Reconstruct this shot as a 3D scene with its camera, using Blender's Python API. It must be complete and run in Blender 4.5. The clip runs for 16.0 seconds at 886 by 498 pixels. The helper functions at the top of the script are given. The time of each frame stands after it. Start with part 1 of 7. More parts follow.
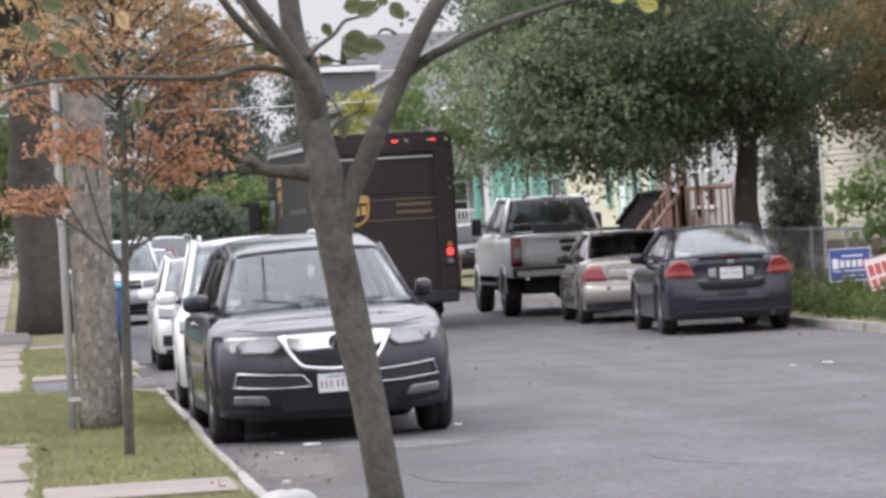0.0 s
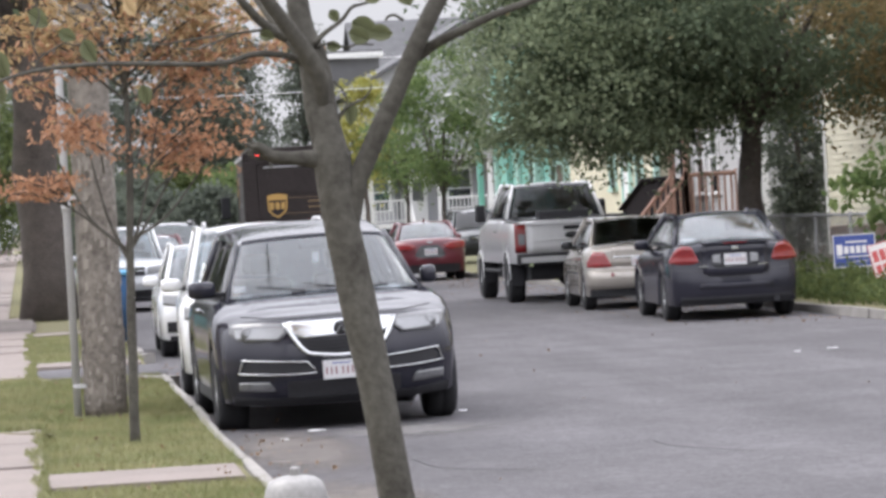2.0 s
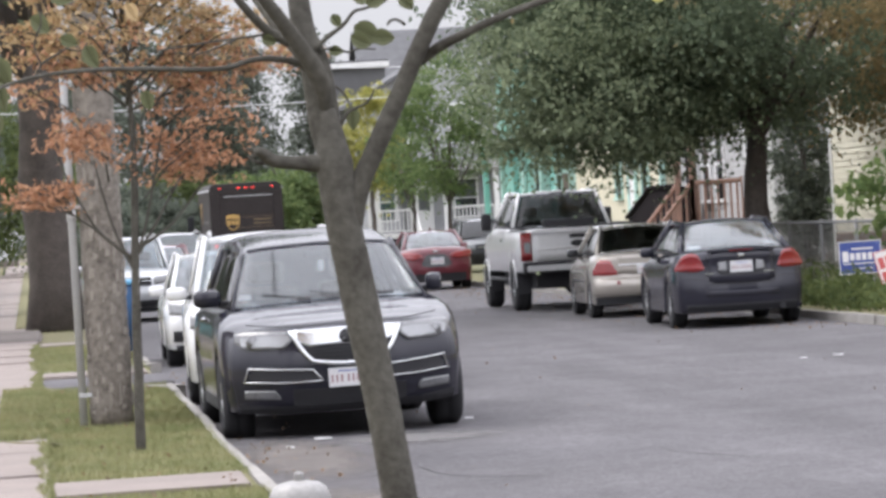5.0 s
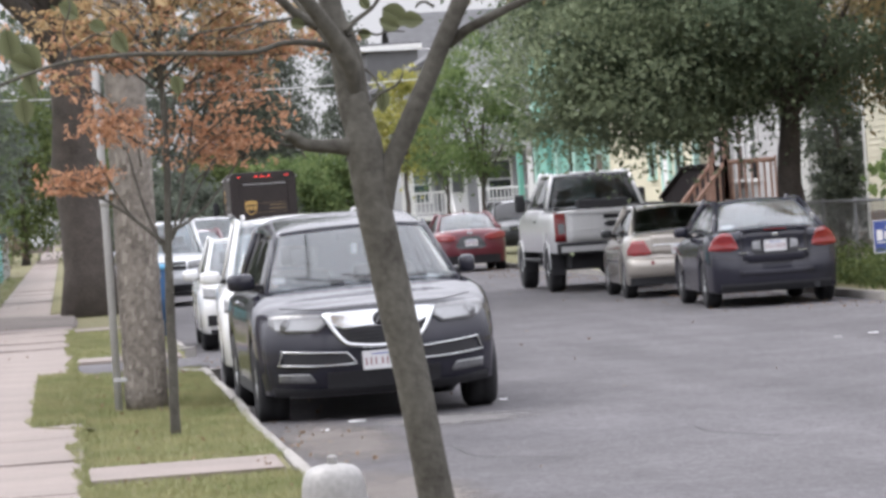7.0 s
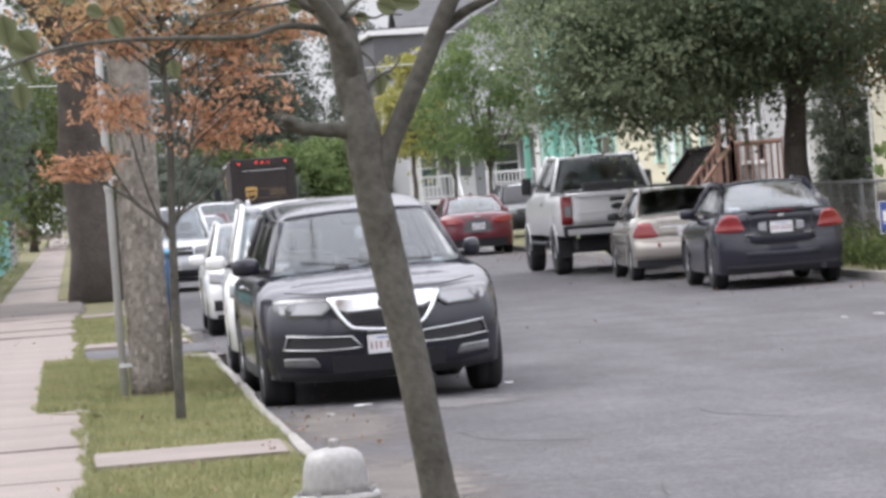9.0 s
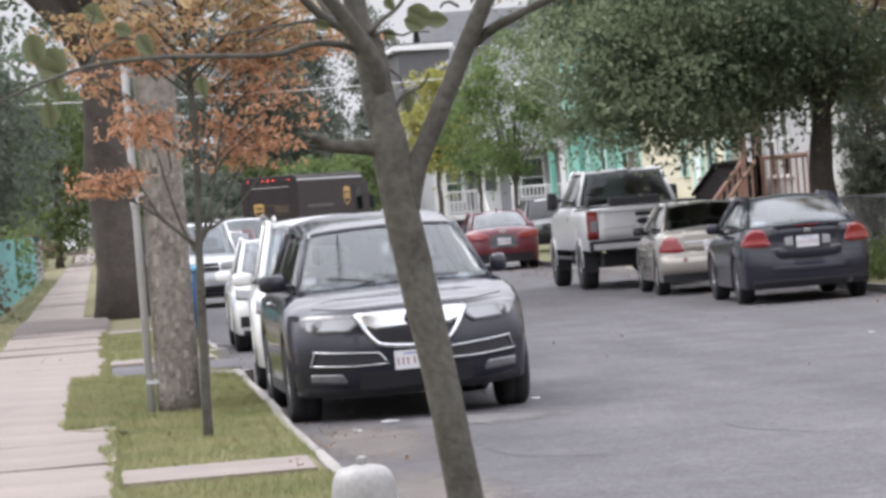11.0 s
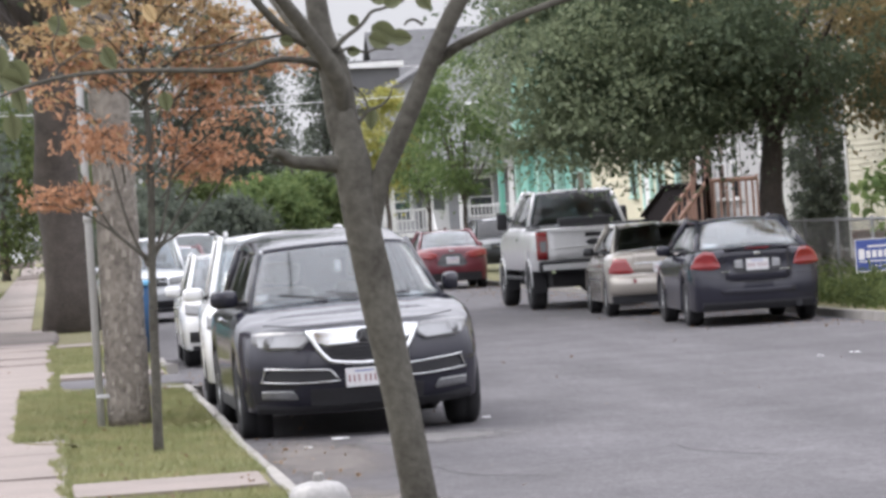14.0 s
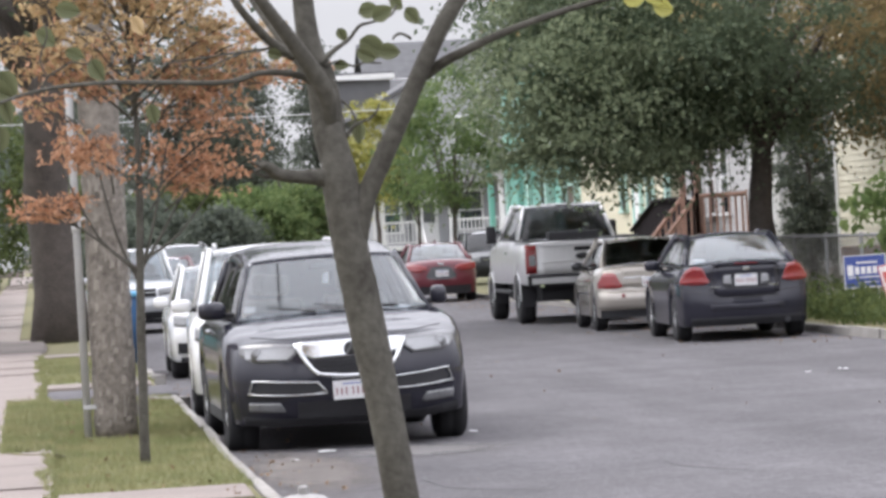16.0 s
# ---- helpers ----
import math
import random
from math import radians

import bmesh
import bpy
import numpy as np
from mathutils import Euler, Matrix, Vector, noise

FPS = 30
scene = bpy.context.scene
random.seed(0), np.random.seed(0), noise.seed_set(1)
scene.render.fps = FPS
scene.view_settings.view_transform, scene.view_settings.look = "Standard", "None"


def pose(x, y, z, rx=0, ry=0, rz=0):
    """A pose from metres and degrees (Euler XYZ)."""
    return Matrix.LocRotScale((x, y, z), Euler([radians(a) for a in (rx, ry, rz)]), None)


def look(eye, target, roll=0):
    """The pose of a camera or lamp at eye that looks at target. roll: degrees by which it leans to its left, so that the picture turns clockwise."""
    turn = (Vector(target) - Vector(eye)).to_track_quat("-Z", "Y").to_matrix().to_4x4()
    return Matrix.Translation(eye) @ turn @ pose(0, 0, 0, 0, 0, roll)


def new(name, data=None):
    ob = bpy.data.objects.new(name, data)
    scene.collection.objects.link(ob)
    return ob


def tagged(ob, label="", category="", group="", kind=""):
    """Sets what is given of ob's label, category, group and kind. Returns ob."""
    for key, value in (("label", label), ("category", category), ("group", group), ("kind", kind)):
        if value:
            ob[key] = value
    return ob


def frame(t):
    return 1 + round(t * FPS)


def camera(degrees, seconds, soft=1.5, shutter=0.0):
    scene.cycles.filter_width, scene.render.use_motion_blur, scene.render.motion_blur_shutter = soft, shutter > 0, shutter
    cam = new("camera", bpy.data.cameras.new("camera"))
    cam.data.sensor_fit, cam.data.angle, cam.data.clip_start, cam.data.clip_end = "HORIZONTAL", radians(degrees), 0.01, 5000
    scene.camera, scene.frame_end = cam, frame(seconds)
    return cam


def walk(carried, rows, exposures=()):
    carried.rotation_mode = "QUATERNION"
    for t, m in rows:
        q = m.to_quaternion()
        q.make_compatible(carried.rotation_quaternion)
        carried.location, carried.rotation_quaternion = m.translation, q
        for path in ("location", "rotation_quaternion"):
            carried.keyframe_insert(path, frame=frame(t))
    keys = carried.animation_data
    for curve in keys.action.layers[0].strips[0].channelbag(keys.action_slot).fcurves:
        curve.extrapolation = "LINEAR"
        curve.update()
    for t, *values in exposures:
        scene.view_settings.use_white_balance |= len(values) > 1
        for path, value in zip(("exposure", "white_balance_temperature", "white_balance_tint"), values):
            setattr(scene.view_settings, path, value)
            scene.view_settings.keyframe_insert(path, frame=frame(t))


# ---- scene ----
# A hand-held long lens on the pavement, 1.7 m up; it only sways and leans a little.
cam = camera(13.593, 16.0, soft=3.3)
PATH = [
    (0, look((0.041, 0, 1.736), (6.835, 59.609, 1.284), -3.20)),
    (0.5, look((0.029, 0, 1.735), (6.898, 59.602, 1.246), -3.17)),
    (1, look((0.017, 0, 1.731), (6.758, 59.616, 1.136), -3.21)),
    (1.5, look((0.012, 0, 1.733), (6.828, 59.607, 1.093), -3.16)),
    (2, look((0.025, 0, 1.735), (6.759, 59.616, 1.068), -3.25)),
    (2.5, look((0.039, 0, 1.732), (6.585, 59.639, 1.198), -3.38)),
    (3, look((0.043, 0, 1.737), (6.528, 59.646, 1.252), -3.35)),
    (3.5, look((0.035, 0, 1.736), (6.623, 59.634, 1.172), -3.33)),
    (3.7, look((0.034, 0, 1.734), (6.593, 59.638, 1.191), -3.32)),
    (5.8, look((0.051, 0, 1.708), (6.693, 59.630, 1.197), -3.71)),
    (6, look((0.055, 0, 1.708), (6.619, 59.638, 1.099), -3.81)),
    (6.5, look((0.050, 0, 1.707), (6.383, 59.661, 0.907), -3.97)),
    (7, look((0.052, 0, 1.714), (6.111, 59.690, 0.957), -4.01)),
    (7.5, look((0.060, 0, 1.722), (6.237, 59.678, 1.015), -3.99)),
    (8, look((0.081, 0, 1.716), (6.023, 59.702, 1.101), -4.26)),
    (8.5, look((0.089, 0, 1.716), (5.804, 59.723, 0.980), -4.31)),
    (9, look((0.088, 0, 1.708), (5.986, 59.701, 0.701), -4.39)),
    (9.2, look((0.093, 0, 1.706), (5.899, 59.714, 0.954), -4.48)),
    (11.3, look((0.069, 0, 1.717), (5.580, 59.744, 0.981), -4.56)),
    (11.5, look((0.065, 0, 1.715), (5.679, 59.734, 0.967), -4.57)),
    (12, look((0.069, 0, 1.717), (5.992, 59.704, 1.028), -4.45)),
    (12.5, look((0.066, 0, 1.715), (5.932, 59.709, 0.962), -4.52)),
    (13, look((0.063, 0, 1.716), (6.028, 59.700, 1.004), -4.43)),
    (13.5, look((0.044, 0, 1.715), (6.226, 59.678, 1.067), -4.09)),
    (14, look((0.025, 0, 1.717), (6.419, 59.657, 1.219), -3.77)),
    (14.5, look((0.013, 0, 1.722), (6.453, 59.653, 1.328), -3.37)),
    (15, look((0.008, 0, 1.719), (6.542, 59.643, 1.378), -3.22)),
    (15.5, look((0.013, 0, 1.719), (6.321, 59.666, 1.283), -3.22)),
    (16, look((0.037, 0, 1.722), (6.607, 59.638, 1.419), -3.32)),
]
walk(cam, PATH)

# ---- light: a bright overcast sky, brighter overhead, no clear shadows ----
world = bpy.data.worlds.new("overcast_sky")
scene.world = world
world.use_nodes = True
wn, wl = world.node_tree.nodes, world.node_tree.links
sky = wn.new("ShaderNodeTexSky")
sky.sky_type = "NISHITA"
sky.sun_disc = False
sky.sun_elevation, sky.sun_rotation = radians(52), radians(-60)
sky.air_density, sky.dust_density, sky.ozone_density = 1.0, 1.0, 1.0
pale = wn.new("ShaderNodeHueSaturation")          # cloud takes nearly all the blue away
pale.inputs["Saturation"].default_value = 0.16
wl.new(sky.outputs[0], pale.inputs["Color"])
# the cloud deck: dim at the horizon, soon bright above it
tc, sep, ramp = wn.new("ShaderNodeTexCoord"), wn.new("ShaderNodeSeparateXYZ"), wn.new("ShaderNodeMapRange")
wl.new(tc.outputs["Generated"], sep.inputs[0])
wl.new(sep.outputs["Z"], ramp.inputs["Value"])
ramp.inputs["From Min"].default_value, ramp.inputs["From Max"].default_value = 0.06, 0.42
ramp.inputs["To Min"].default_value, ramp.inputs["To Max"].default_value = 2.5, 10.8
deck = wn.new("ShaderNodeVectorMath")
deck.operation = "SCALE"
deck.inputs[0].default_value = (0.975, 0.977, 1.07)
wl.new(ramp.outputs[0], deck.inputs["Scale"])
cloud = wn.new("ShaderNodeMix")
cloud.data_type = "RGBA"
cloud.inputs["Factor"].default_value = 0.9
wl.new(pale.outputs[0], cloud.inputs["A"])
wl.new(deck.outputs[0], cloud.inputs["B"])
wl.new(cloud.outputs["Result"], wn["Background"].inputs["Color"])
wn["Background"].inputs["Strength"].default_value = 0.15

sun = new("sun", bpy.data.lights.new("sun", "SUN"))
sun.data.energy, sun.data.angle, sun.data.color = 0.9, radians(30), (1.0, 0.97, 0.92)
sun.matrix_world = look((-30, 17, 45), (0, 0, 0))
scene.view_settings.exposure = 0.90


# ---- materials ----
def mat(name, colour, rough=0.6, metal=0.0, vary=0.12, scale=3.0, fine=40.0, bump=0.0, coat=0.0, tint=None, emit=0.0, random_tint=0.0, spec=0.5):
    """A surface with variation at two scales: broad stains and fine grain, and a fine relief."""
    m = bpy.data.materials.new(name)
    m.use_nodes = True
    n, l = m.node_tree.nodes, m.node_tree.links
    b = n["Principled BSDF"]
    b.inputs["Roughness"].default_value, b.inputs["Metallic"].default_value = rough, metal
    b.inputs["Coat Weight"].default_value = coat
    b.inputs["Specular IOR Level"].default_value = spec
    b.inputs["Coat Roughness"].default_value = 0.10
    co = n.new("ShaderNodeTexCoord")
    big, small = n.new("ShaderNodeTexNoise"), n.new("ShaderNodeTexNoise")
    big.inputs["Scale"].default_value, small.inputs["Scale"].default_value = scale, fine
    big.inputs["Detail"].default_value, small.inputs["Detail"].default_value = 5, 4
    for t in (big, small):
        l.new(co.outputs["Object"], t.inputs["Vector"])
    add = n.new("ShaderNodeMath")
    add.operation = "ADD"
    l.new(big.outputs["Fac"], add.inputs[0])
    l.new(small.outputs["Fac"], add.inputs[1])
    ramp = n.new("ShaderNodeMapRange")
    ramp.inputs["From Min"].default_value, ramp.inputs["From Max"].default_value = 0.65, 1.35
    l.new(add.outputs[0], ramp.inputs["Value"])
    mix = n.new("ShaderNodeMix")
    mix.data_type = "RGBA"
    c = Vector(colour)
    t = Vector(tint) if tint else c * (1 + vary)
    mix.inputs["A"].default_value = (*(c * (1 - vary)), 1)
    mix.inputs["B"].default_value = (*t, 1)
    l.new(ramp.outputs[0], mix.inputs["Factor"])
    out = mix.outputs["Result"]
    if random_tint:
        info, geo = n.new("ShaderNodeObjectInfo"), n.new("ShaderNodeNewGeometry")
        s = n.new("ShaderNodeMath")
        s.operation = "ADD"
        l.new(info.outputs["Random"], s.inputs[0])
        l.new(geo.outputs["Random Per Island"], s.inputs[1])
        r = n.new("ShaderNodeMapRange")
        r.inputs["From Max"].default_value = 2.0
        r.inputs["To Min"].default_value, r.inputs["To Max"].default_value = 1 - random_tint, 1 + random_tint
        l.new(s.outputs[0], r.inputs["Value"])
        hs = n.new("ShaderNodeHueSaturation")
        l.new(r.outputs[0], hs.inputs["Value"])
        l.new(out, hs.inputs["Color"])
        out = hs.outputs[0]
    l.new(out, b.inputs["Base Color"])
    if bump:
        bp = n.new("ShaderNodeBump")
        bp.inputs["Strength"].default_value, bp.inputs["Distance"].default_value = bump, 0.02
        l.new(add.outputs[0], bp.inputs["Height"])
        l.new(bp.outputs[0], b.inputs["Normal"])
    if emit:
        l.new(out, b.inputs["Emission Color"])
        b.inputs["Emission Strength"].default_value = emit
    return m


def paint(name, colour, metal=0.0, rough=0.45, vary=0.06, coat=1.0, spec=0.25):
    """Car paint with a clear coat and a little road dust."""
    return mat(name, colour, rough, metal, vary, 1.2, 9.0, 0.0, coat, spec=spec)


def glass(name, tint, base=0.05):
    """Thin window glass: tinted see-through, and the sky's reflection by Fresnel."""
    m = bpy.data.materials.new(name)
    m.use_nodes = True
    n, l = m.node_tree.nodes, m.node_tree.links
    n.remove(n["Principled BSDF"])
    tr, gl = n.new("ShaderNodeBsdfTransparent"), n.new("ShaderNodeBsdfGlossy")
    lw, pw, fr, mx = n.new("ShaderNodeLayerWeight"), n.new("ShaderNodeMath"), n.new("ShaderNodeMath"), n.new("ShaderNodeMixShader")
    tr.inputs["Color"].default_value = (*tint, 1)
    gl.inputs["Roughness"].default_value = 0.03
    lw.inputs["Blend"].default_value = 0.5
    pw.operation, fr.operation = "POWER", "MULTIPLY_ADD"
    pw.inputs[1].default_value = 4.5
    fr.inputs[1].default_value, fr.inputs[2].default_value = 0.9, base
    l.new(lw.outputs["Facing"], pw.inputs[0])
    l.new(pw.outputs[0], fr.inputs[0])
    l.new(fr.outputs[0], mx.inputs[0])
    l.new(tr.outputs[0], mx.inputs[1])
    l.new(gl.outputs[0], mx.inputs[2])
    l.new(mx.outputs[0], n["Material Output"].inputs["Surface"])
    return m



def worn_asphalt(name, colour):
    """Old asphalt: wheel tracks worn pale along the street, tar and dirt in long blotches, coarse stone grain."""
    m = mat(name, colour, 0.95, vary=0.22, scale=0.9, fine=60, bump=0.4, spec=0.25)
    n, l = m.node_tree.nodes, m.node_tree.links
    b = n["Principled BSDF"]
    base = b.inputs["Base Color"].links[0].from_socket
    co = n.new("ShaderNodeTexCoord")
    for size, lo, hi, dark, light in (((0.45, 0.06, 1), 0.36, 0.66, 0.90, 1.09), ((1.8, 0.35, 1), 0.42, 0.62, 0.93, 1.06), ((12, 5, 1), 0.40, 0.62, 0.90, 1.09), ((38, 14, 1), 0.40, 0.62, 0.84, 1.14)):
        mp, tx, mr, sc = n.new("ShaderNodeMapping"), n.new("ShaderNodeTexNoise"), n.new("ShaderNodeMapRange"), n.new("ShaderNodeVectorMath")
        mp.inputs["Scale"].default_value = size
        tx.inputs["Scale"].default_value, tx.inputs["Detail"].default_value = 1.0, 6
        mr.inputs["From Min"].default_value, mr.inputs["From Max"].default_value = lo, hi
        mr.inputs["To Min"].default_value, mr.inputs["To Max"].default_value = dark, light
        sc.operation = "SCALE"
        l.new(co.outputs["Object"], mp.inputs["Vector"])
        l.new(mp.outputs[0], tx.inputs["Vector"])
        l.new(tx.outputs["Fac"], mr.inputs["Value"])
        l.new(base, sc.inputs[0])
        l.new(mr.outputs[0], sc.inputs["Scale"])
        base = sc.outputs[0]
    l.new(base, b.inputs["Base Color"])
    return m


ASPHALT = worn_asphalt("asphalt", (0.099, 0.094, 0.100))
CONCRETE = mat("concrete", (0.196, 0.164, 0.148), 0.92, vary=0.22, scale=1.3, fine=45, bump=0.2, random_tint=0.08)
GRANITE = mat("granite_kerb", (0.235, 0.222, 0.207), 0.88, vary=0.25, scale=3, fine=70, bump=0.3, random_tint=0.12)
EARTH = mat("earth", (0.10, 0.08, 0.055), 0.97, vary=0.3, scale=1.5, fine=30, bump=0.5)
TURF = mat("turf", (0.115, 0.120, 0.048), 0.95, vary=0.3, scale=1.5, fine=25, bump=0.5, tint=(0.175, 0.15, 0.075))
GRASS = mat("grass_blade", (0.148, 0.188, 0.060), 0.8, vary=0.2, scale=0.8, fine=6, tint=(0.27, 0.25, 0.125), random_tint=0.22)
BARK = mat("bark", (0.075, 0.063, 0.055), 0.95, vary=0.35, scale=4, fine=26, bump=0.9)
BARK_YOUNG = mat("smooth_bark", (0.062, 0.057, 0.048), 0.9, vary=0.28, scale=7, fine=35, bump=0.35, tint=(0.105, 0.10, 0.085), spec=0.2)
POLE_WOOD = mat("weathered_pole_wood", (0.15, 0.128, 0.110), 0.95, vary=0.42, scale=8, fine=22, bump=0.6, tint=(0.255, 0.228, 0.198))
GALV = mat("galvanised_steel", (0.44, 0.44, 0.445), 0.6, 0.0, vary=0.1, scale=4, fine=30)
SILVER_PAINT = mat("silver_hydrant_paint", (0.235, 0.23, 0.225), 0.5, 0.25, vary=0.15, scale=8, fine=45, bump=0.1, tint=(0.31, 0.30, 0.29))
RUBBER = mat("rubber", (0.032, 0.032, 0.034), 0.9, vary=0.2, scale=5, fine=50, bump=0.1, spec=0.2)
BLACK_PLASTIC = mat("black_plastic", (0.027, 0.027, 0.030), 0.65, vary=0.15, scale=5, fine=40, spec=0.25)
CHROME = mat("chrome", (0.50, 0.51, 0.52), 0.22, 1.0, vary=0.06)
ALLOY = mat("alloy_wheel", (0.50, 0.51, 0.52), 0.35, 0.9, vary=0.1)
ALLOY_DULL = mat("dull_reflector", (0.24, 0.243, 0.25), 0.4, 0.8, vary=0.1)
LAMP_CLEAR = mat("headlamp_lens", (0.14, 0.142, 0.148), 0.22, 0.0, vary=0.25, scale=10, fine=40, coat=0.8)
LAMP_RED = mat("tail_lamp_red", (0.21, 0.014, 0.016), 0.2, vary=0.15, scale=9, fine=30, coat=1.0)
LAMP_AMBER = mat("amber_lens", (0.5, 0.16, 0.02), 0.2, vary=0.1, coat=1.0)
LAMP_LIT = mat("lit_red_lamp", (1.0, 0.05, 0.04), 0.3, vary=0.02, emit=1.0)
PLATE_WHITE = mat("number_plate_white", (0.56, 0.56, 0.57), 0.5, vary=0.03)
PLATE_RED = mat("number_plate_red", (0.20, 0.05, 0.06), 0.5, vary=0.03)
PLATE_BLUE = mat("plate_band_blue", (0.10, 0.14, 0.35), 0.5, vary=0.03)
INTERIOR = mat("cabin_cloth", (0.07, 0.07, 0.073), 0.9, vary=0.2)
INTERIOR_TAN = mat("cabin_leather_grey", (0.16, 0.15, 0.145), 0.7, vary=0.15)
GLASS = glass("clear_car_glass", (0.76, 0.80, 0.82), 0.075)
GLASS_DARK = glass("privacy_glass", (0.22, 0.225, 0.24))
GLASS_SMOKE = glass("smoked_rear_glass", (0.35, 0.36, 0.37), 0.11)
PANE = glass("window_pane", (0.7, 0.72, 0.74))
PAINT_BLACK = paint("blue_black_paint", (0.021, 0.021, 0.030), coat=0.8, spec=0.0)
PAINT_GRAPHITE = paint("graphite_paint", (0.035, 0.035, 0.045), 0.3, coat=0.4)
PAINT_WHITE = paint("white_paint", (0.60, 0.60, 0.605))
PAINT_SILVER = paint("silver_paint", (0.42, 0.43, 0.45), 0.5)
PAINT_CHAMPAGNE = paint("champagne_paint", (0.31, 0.285, 0.255), 0.45)
PAINT_RED = paint("dark_red_paint", (0.095, 0.014, 0.022), 0.2, coat=0.6)
PAINT_DARK = paint("dark_grey_paint", (0.03, 0.031, 0.034), 0.2, coat=0.5)
BROWN = mat("dark_brown_van_paint", (0.031, 0.025, 0.024), 0.6, vary=0.2, scale=1.5, fine=12, spec=0.2)
BROWN_LIGHT = mat("weathered_brown_roof", (0.08, 0.075, 0.07), 0.6, vary=0.2)
GOLD_DIM = mat("faded_gold_lettering", (0.17, 0.115, 0.06), 0.6, vary=0.1)
GOLD = mat("gold_decal", (0.42, 0.255, 0.075), 0.5, vary=0.1)


# ---- building blocks ----
def link_mesh(name, bm, materials, parent=None, smooth=True, label=""):
    me = bpy.data.meshes.new(name)
    bm.normal_update()
    bm.to_mesh(me)
    bm.free()
    for m in materials if isinstance(materials, (list, tuple)) else [materials]:
        me.materials.append(m)
    if smooth:
        me.shade_smooth()
    ob = new(name, me)
    if parent:
        ob.parent = parent
    if label:
        ob["label"] = label
    return ob


def part(name, bm, material, parent, label="", smooth=False):
    """Links a bmesh as one mesh under a thing or under a part."""
    return link_mesh(name, bm, material, parent, smooth, label)


def thing(name, m, label, category, group="", kind=""):
    ob = new(name)
    ob.empty_display_size = 0.2
    ob.matrix_world = m
    return tagged(ob, label, category, group, kind)


def box(bm, x0, x1, y0, y1, z0, z1, bevel=0.0):
    """A box with optional rounded edges, added to bm."""
    made = bmesh.ops.create_cube(bm, size=1.0, matrix=Matrix.Translation(((x0 + x1) / 2, (y0 + y1) / 2, (z0 + z1) / 2)) @ Matrix.Diagonal((x1 - x0, y1 - y0, z1 - z0, 1)))
    if bevel:
        edges = list({e for v in made["verts"] for e in v.link_edges})
        bmesh.ops.bevel(bm, geom=edges, offset=bevel, segments=2, affect="EDGES", profile=0.5)
    return bm


def boxed(*a, **k):
    return box(bmesh.new(), *a, **k)


def tube(bm, pts, radii, sides=8, cap=True, rough=0.0):
    """A tapering tube through pts, added to bm."""
    pts = [Vector(p) for p in pts]
    rings, side = [], None
    for i, p in enumerate(pts):
        d = (pts[min(i + 1, len(pts) - 1)] - pts[max(i - 1, 0)]).normalized()
        ref = side if side is not None else (Vector((1, 0, 0)) if abs(d.x) < 0.8 else Vector((0, 1, 0)))
        u = (ref - d * ref.dot(d)).normalized()
        side, v = u, d.cross(u)
        ring = []
        for k in range(sides):
            a = 2 * math.pi * k / sides
            r = radii[i] * (1 + rough * noise.noise(Vector((p.x * 3 + math.cos(a), p.y * 3 + math.sin(a), p.z * 2.5))))
            ring.append(bm.verts.new(p + (u * math.cos(a) + v * math.sin(a)) * r))
        rings.append(ring)
    for a, b in zip(rings, rings[1:]):
        for k in range(sides):
            bm.faces.new((a[k], a[(k + 1) % sides], b[(k + 1) % sides], b[k]))
    if cap:
        bm.faces.new(rings[-1])
        bm.faces.new(rings[0][::-1])
    return bm


def curve_pts(pts, n):
    """n points on a smooth curve through pts."""
    pts = [Vector(p) for p in pts]
    out = []
    for i in range(n):
        t = i / (n - 1) * (len(pts) - 1)
        k = min(int(t), len(pts) - 2)
        u = t - k
        p0, p1, p2, p3 = pts[max(k - 1, 0)], pts[k], pts[k + 1], pts[min(k + 2, len(pts) - 1)]
        out.append(0.5 * (2 * p1 + (p2 - p0) * u + (2 * p0 - 5 * p1 + 4 * p2 - p3) * u * u + (3 * p1 - p0 - 3 * p2 + p3) * u ** 3))
    return out


def lathe(bm, prof, sides=24, at=(0, 0, 0), axis="z"):
    """Turns a profile of (radius, height) about an axis."""
    rings = []
    for r, h in prof:
        ring = []
        for k in range(sides):
            a = 2 * math.pi * k / sides
            c, s = r * math.cos(a), r * math.sin(a)
            p = (c, s, h) if axis == "z" else ((h, c, s) if axis == "x" else (c, h, s))
            ring.append(bm.verts.new(Vector(at) + Vector(p)))
        rings.append(ring)
    for a, b in zip(rings, rings[1:]):
        for k in range(sides):
            bm.faces.new((a[k], a[(k + 1) % sides], b[(k + 1) % sides], b[k]))
    for ring in (rings[0], rings[-1]):
        bm.faces.new(ring)
    bmesh.ops.recalc_face_normals(bm, faces=bm.faces)
    return bm


# ---- ground, road, verges ----
KERB, KERB_R, VERGE = 1.475, 10.75, 0.13           # kerb lines and height of the verges
CROSS0, CROSS1 = 140.5, 150.5                      # the cross street

bm = bmesh.new()
bmesh.ops.create_grid(bm, x_segments=40, y_segments=40, size=1500)
for v in bm.verts:
    v.co.z = -0.03
tagged(link_mesh("ground", bm, EARTH), "bare earth and rough grass reaching to the horizon", "ground", kind="structure")

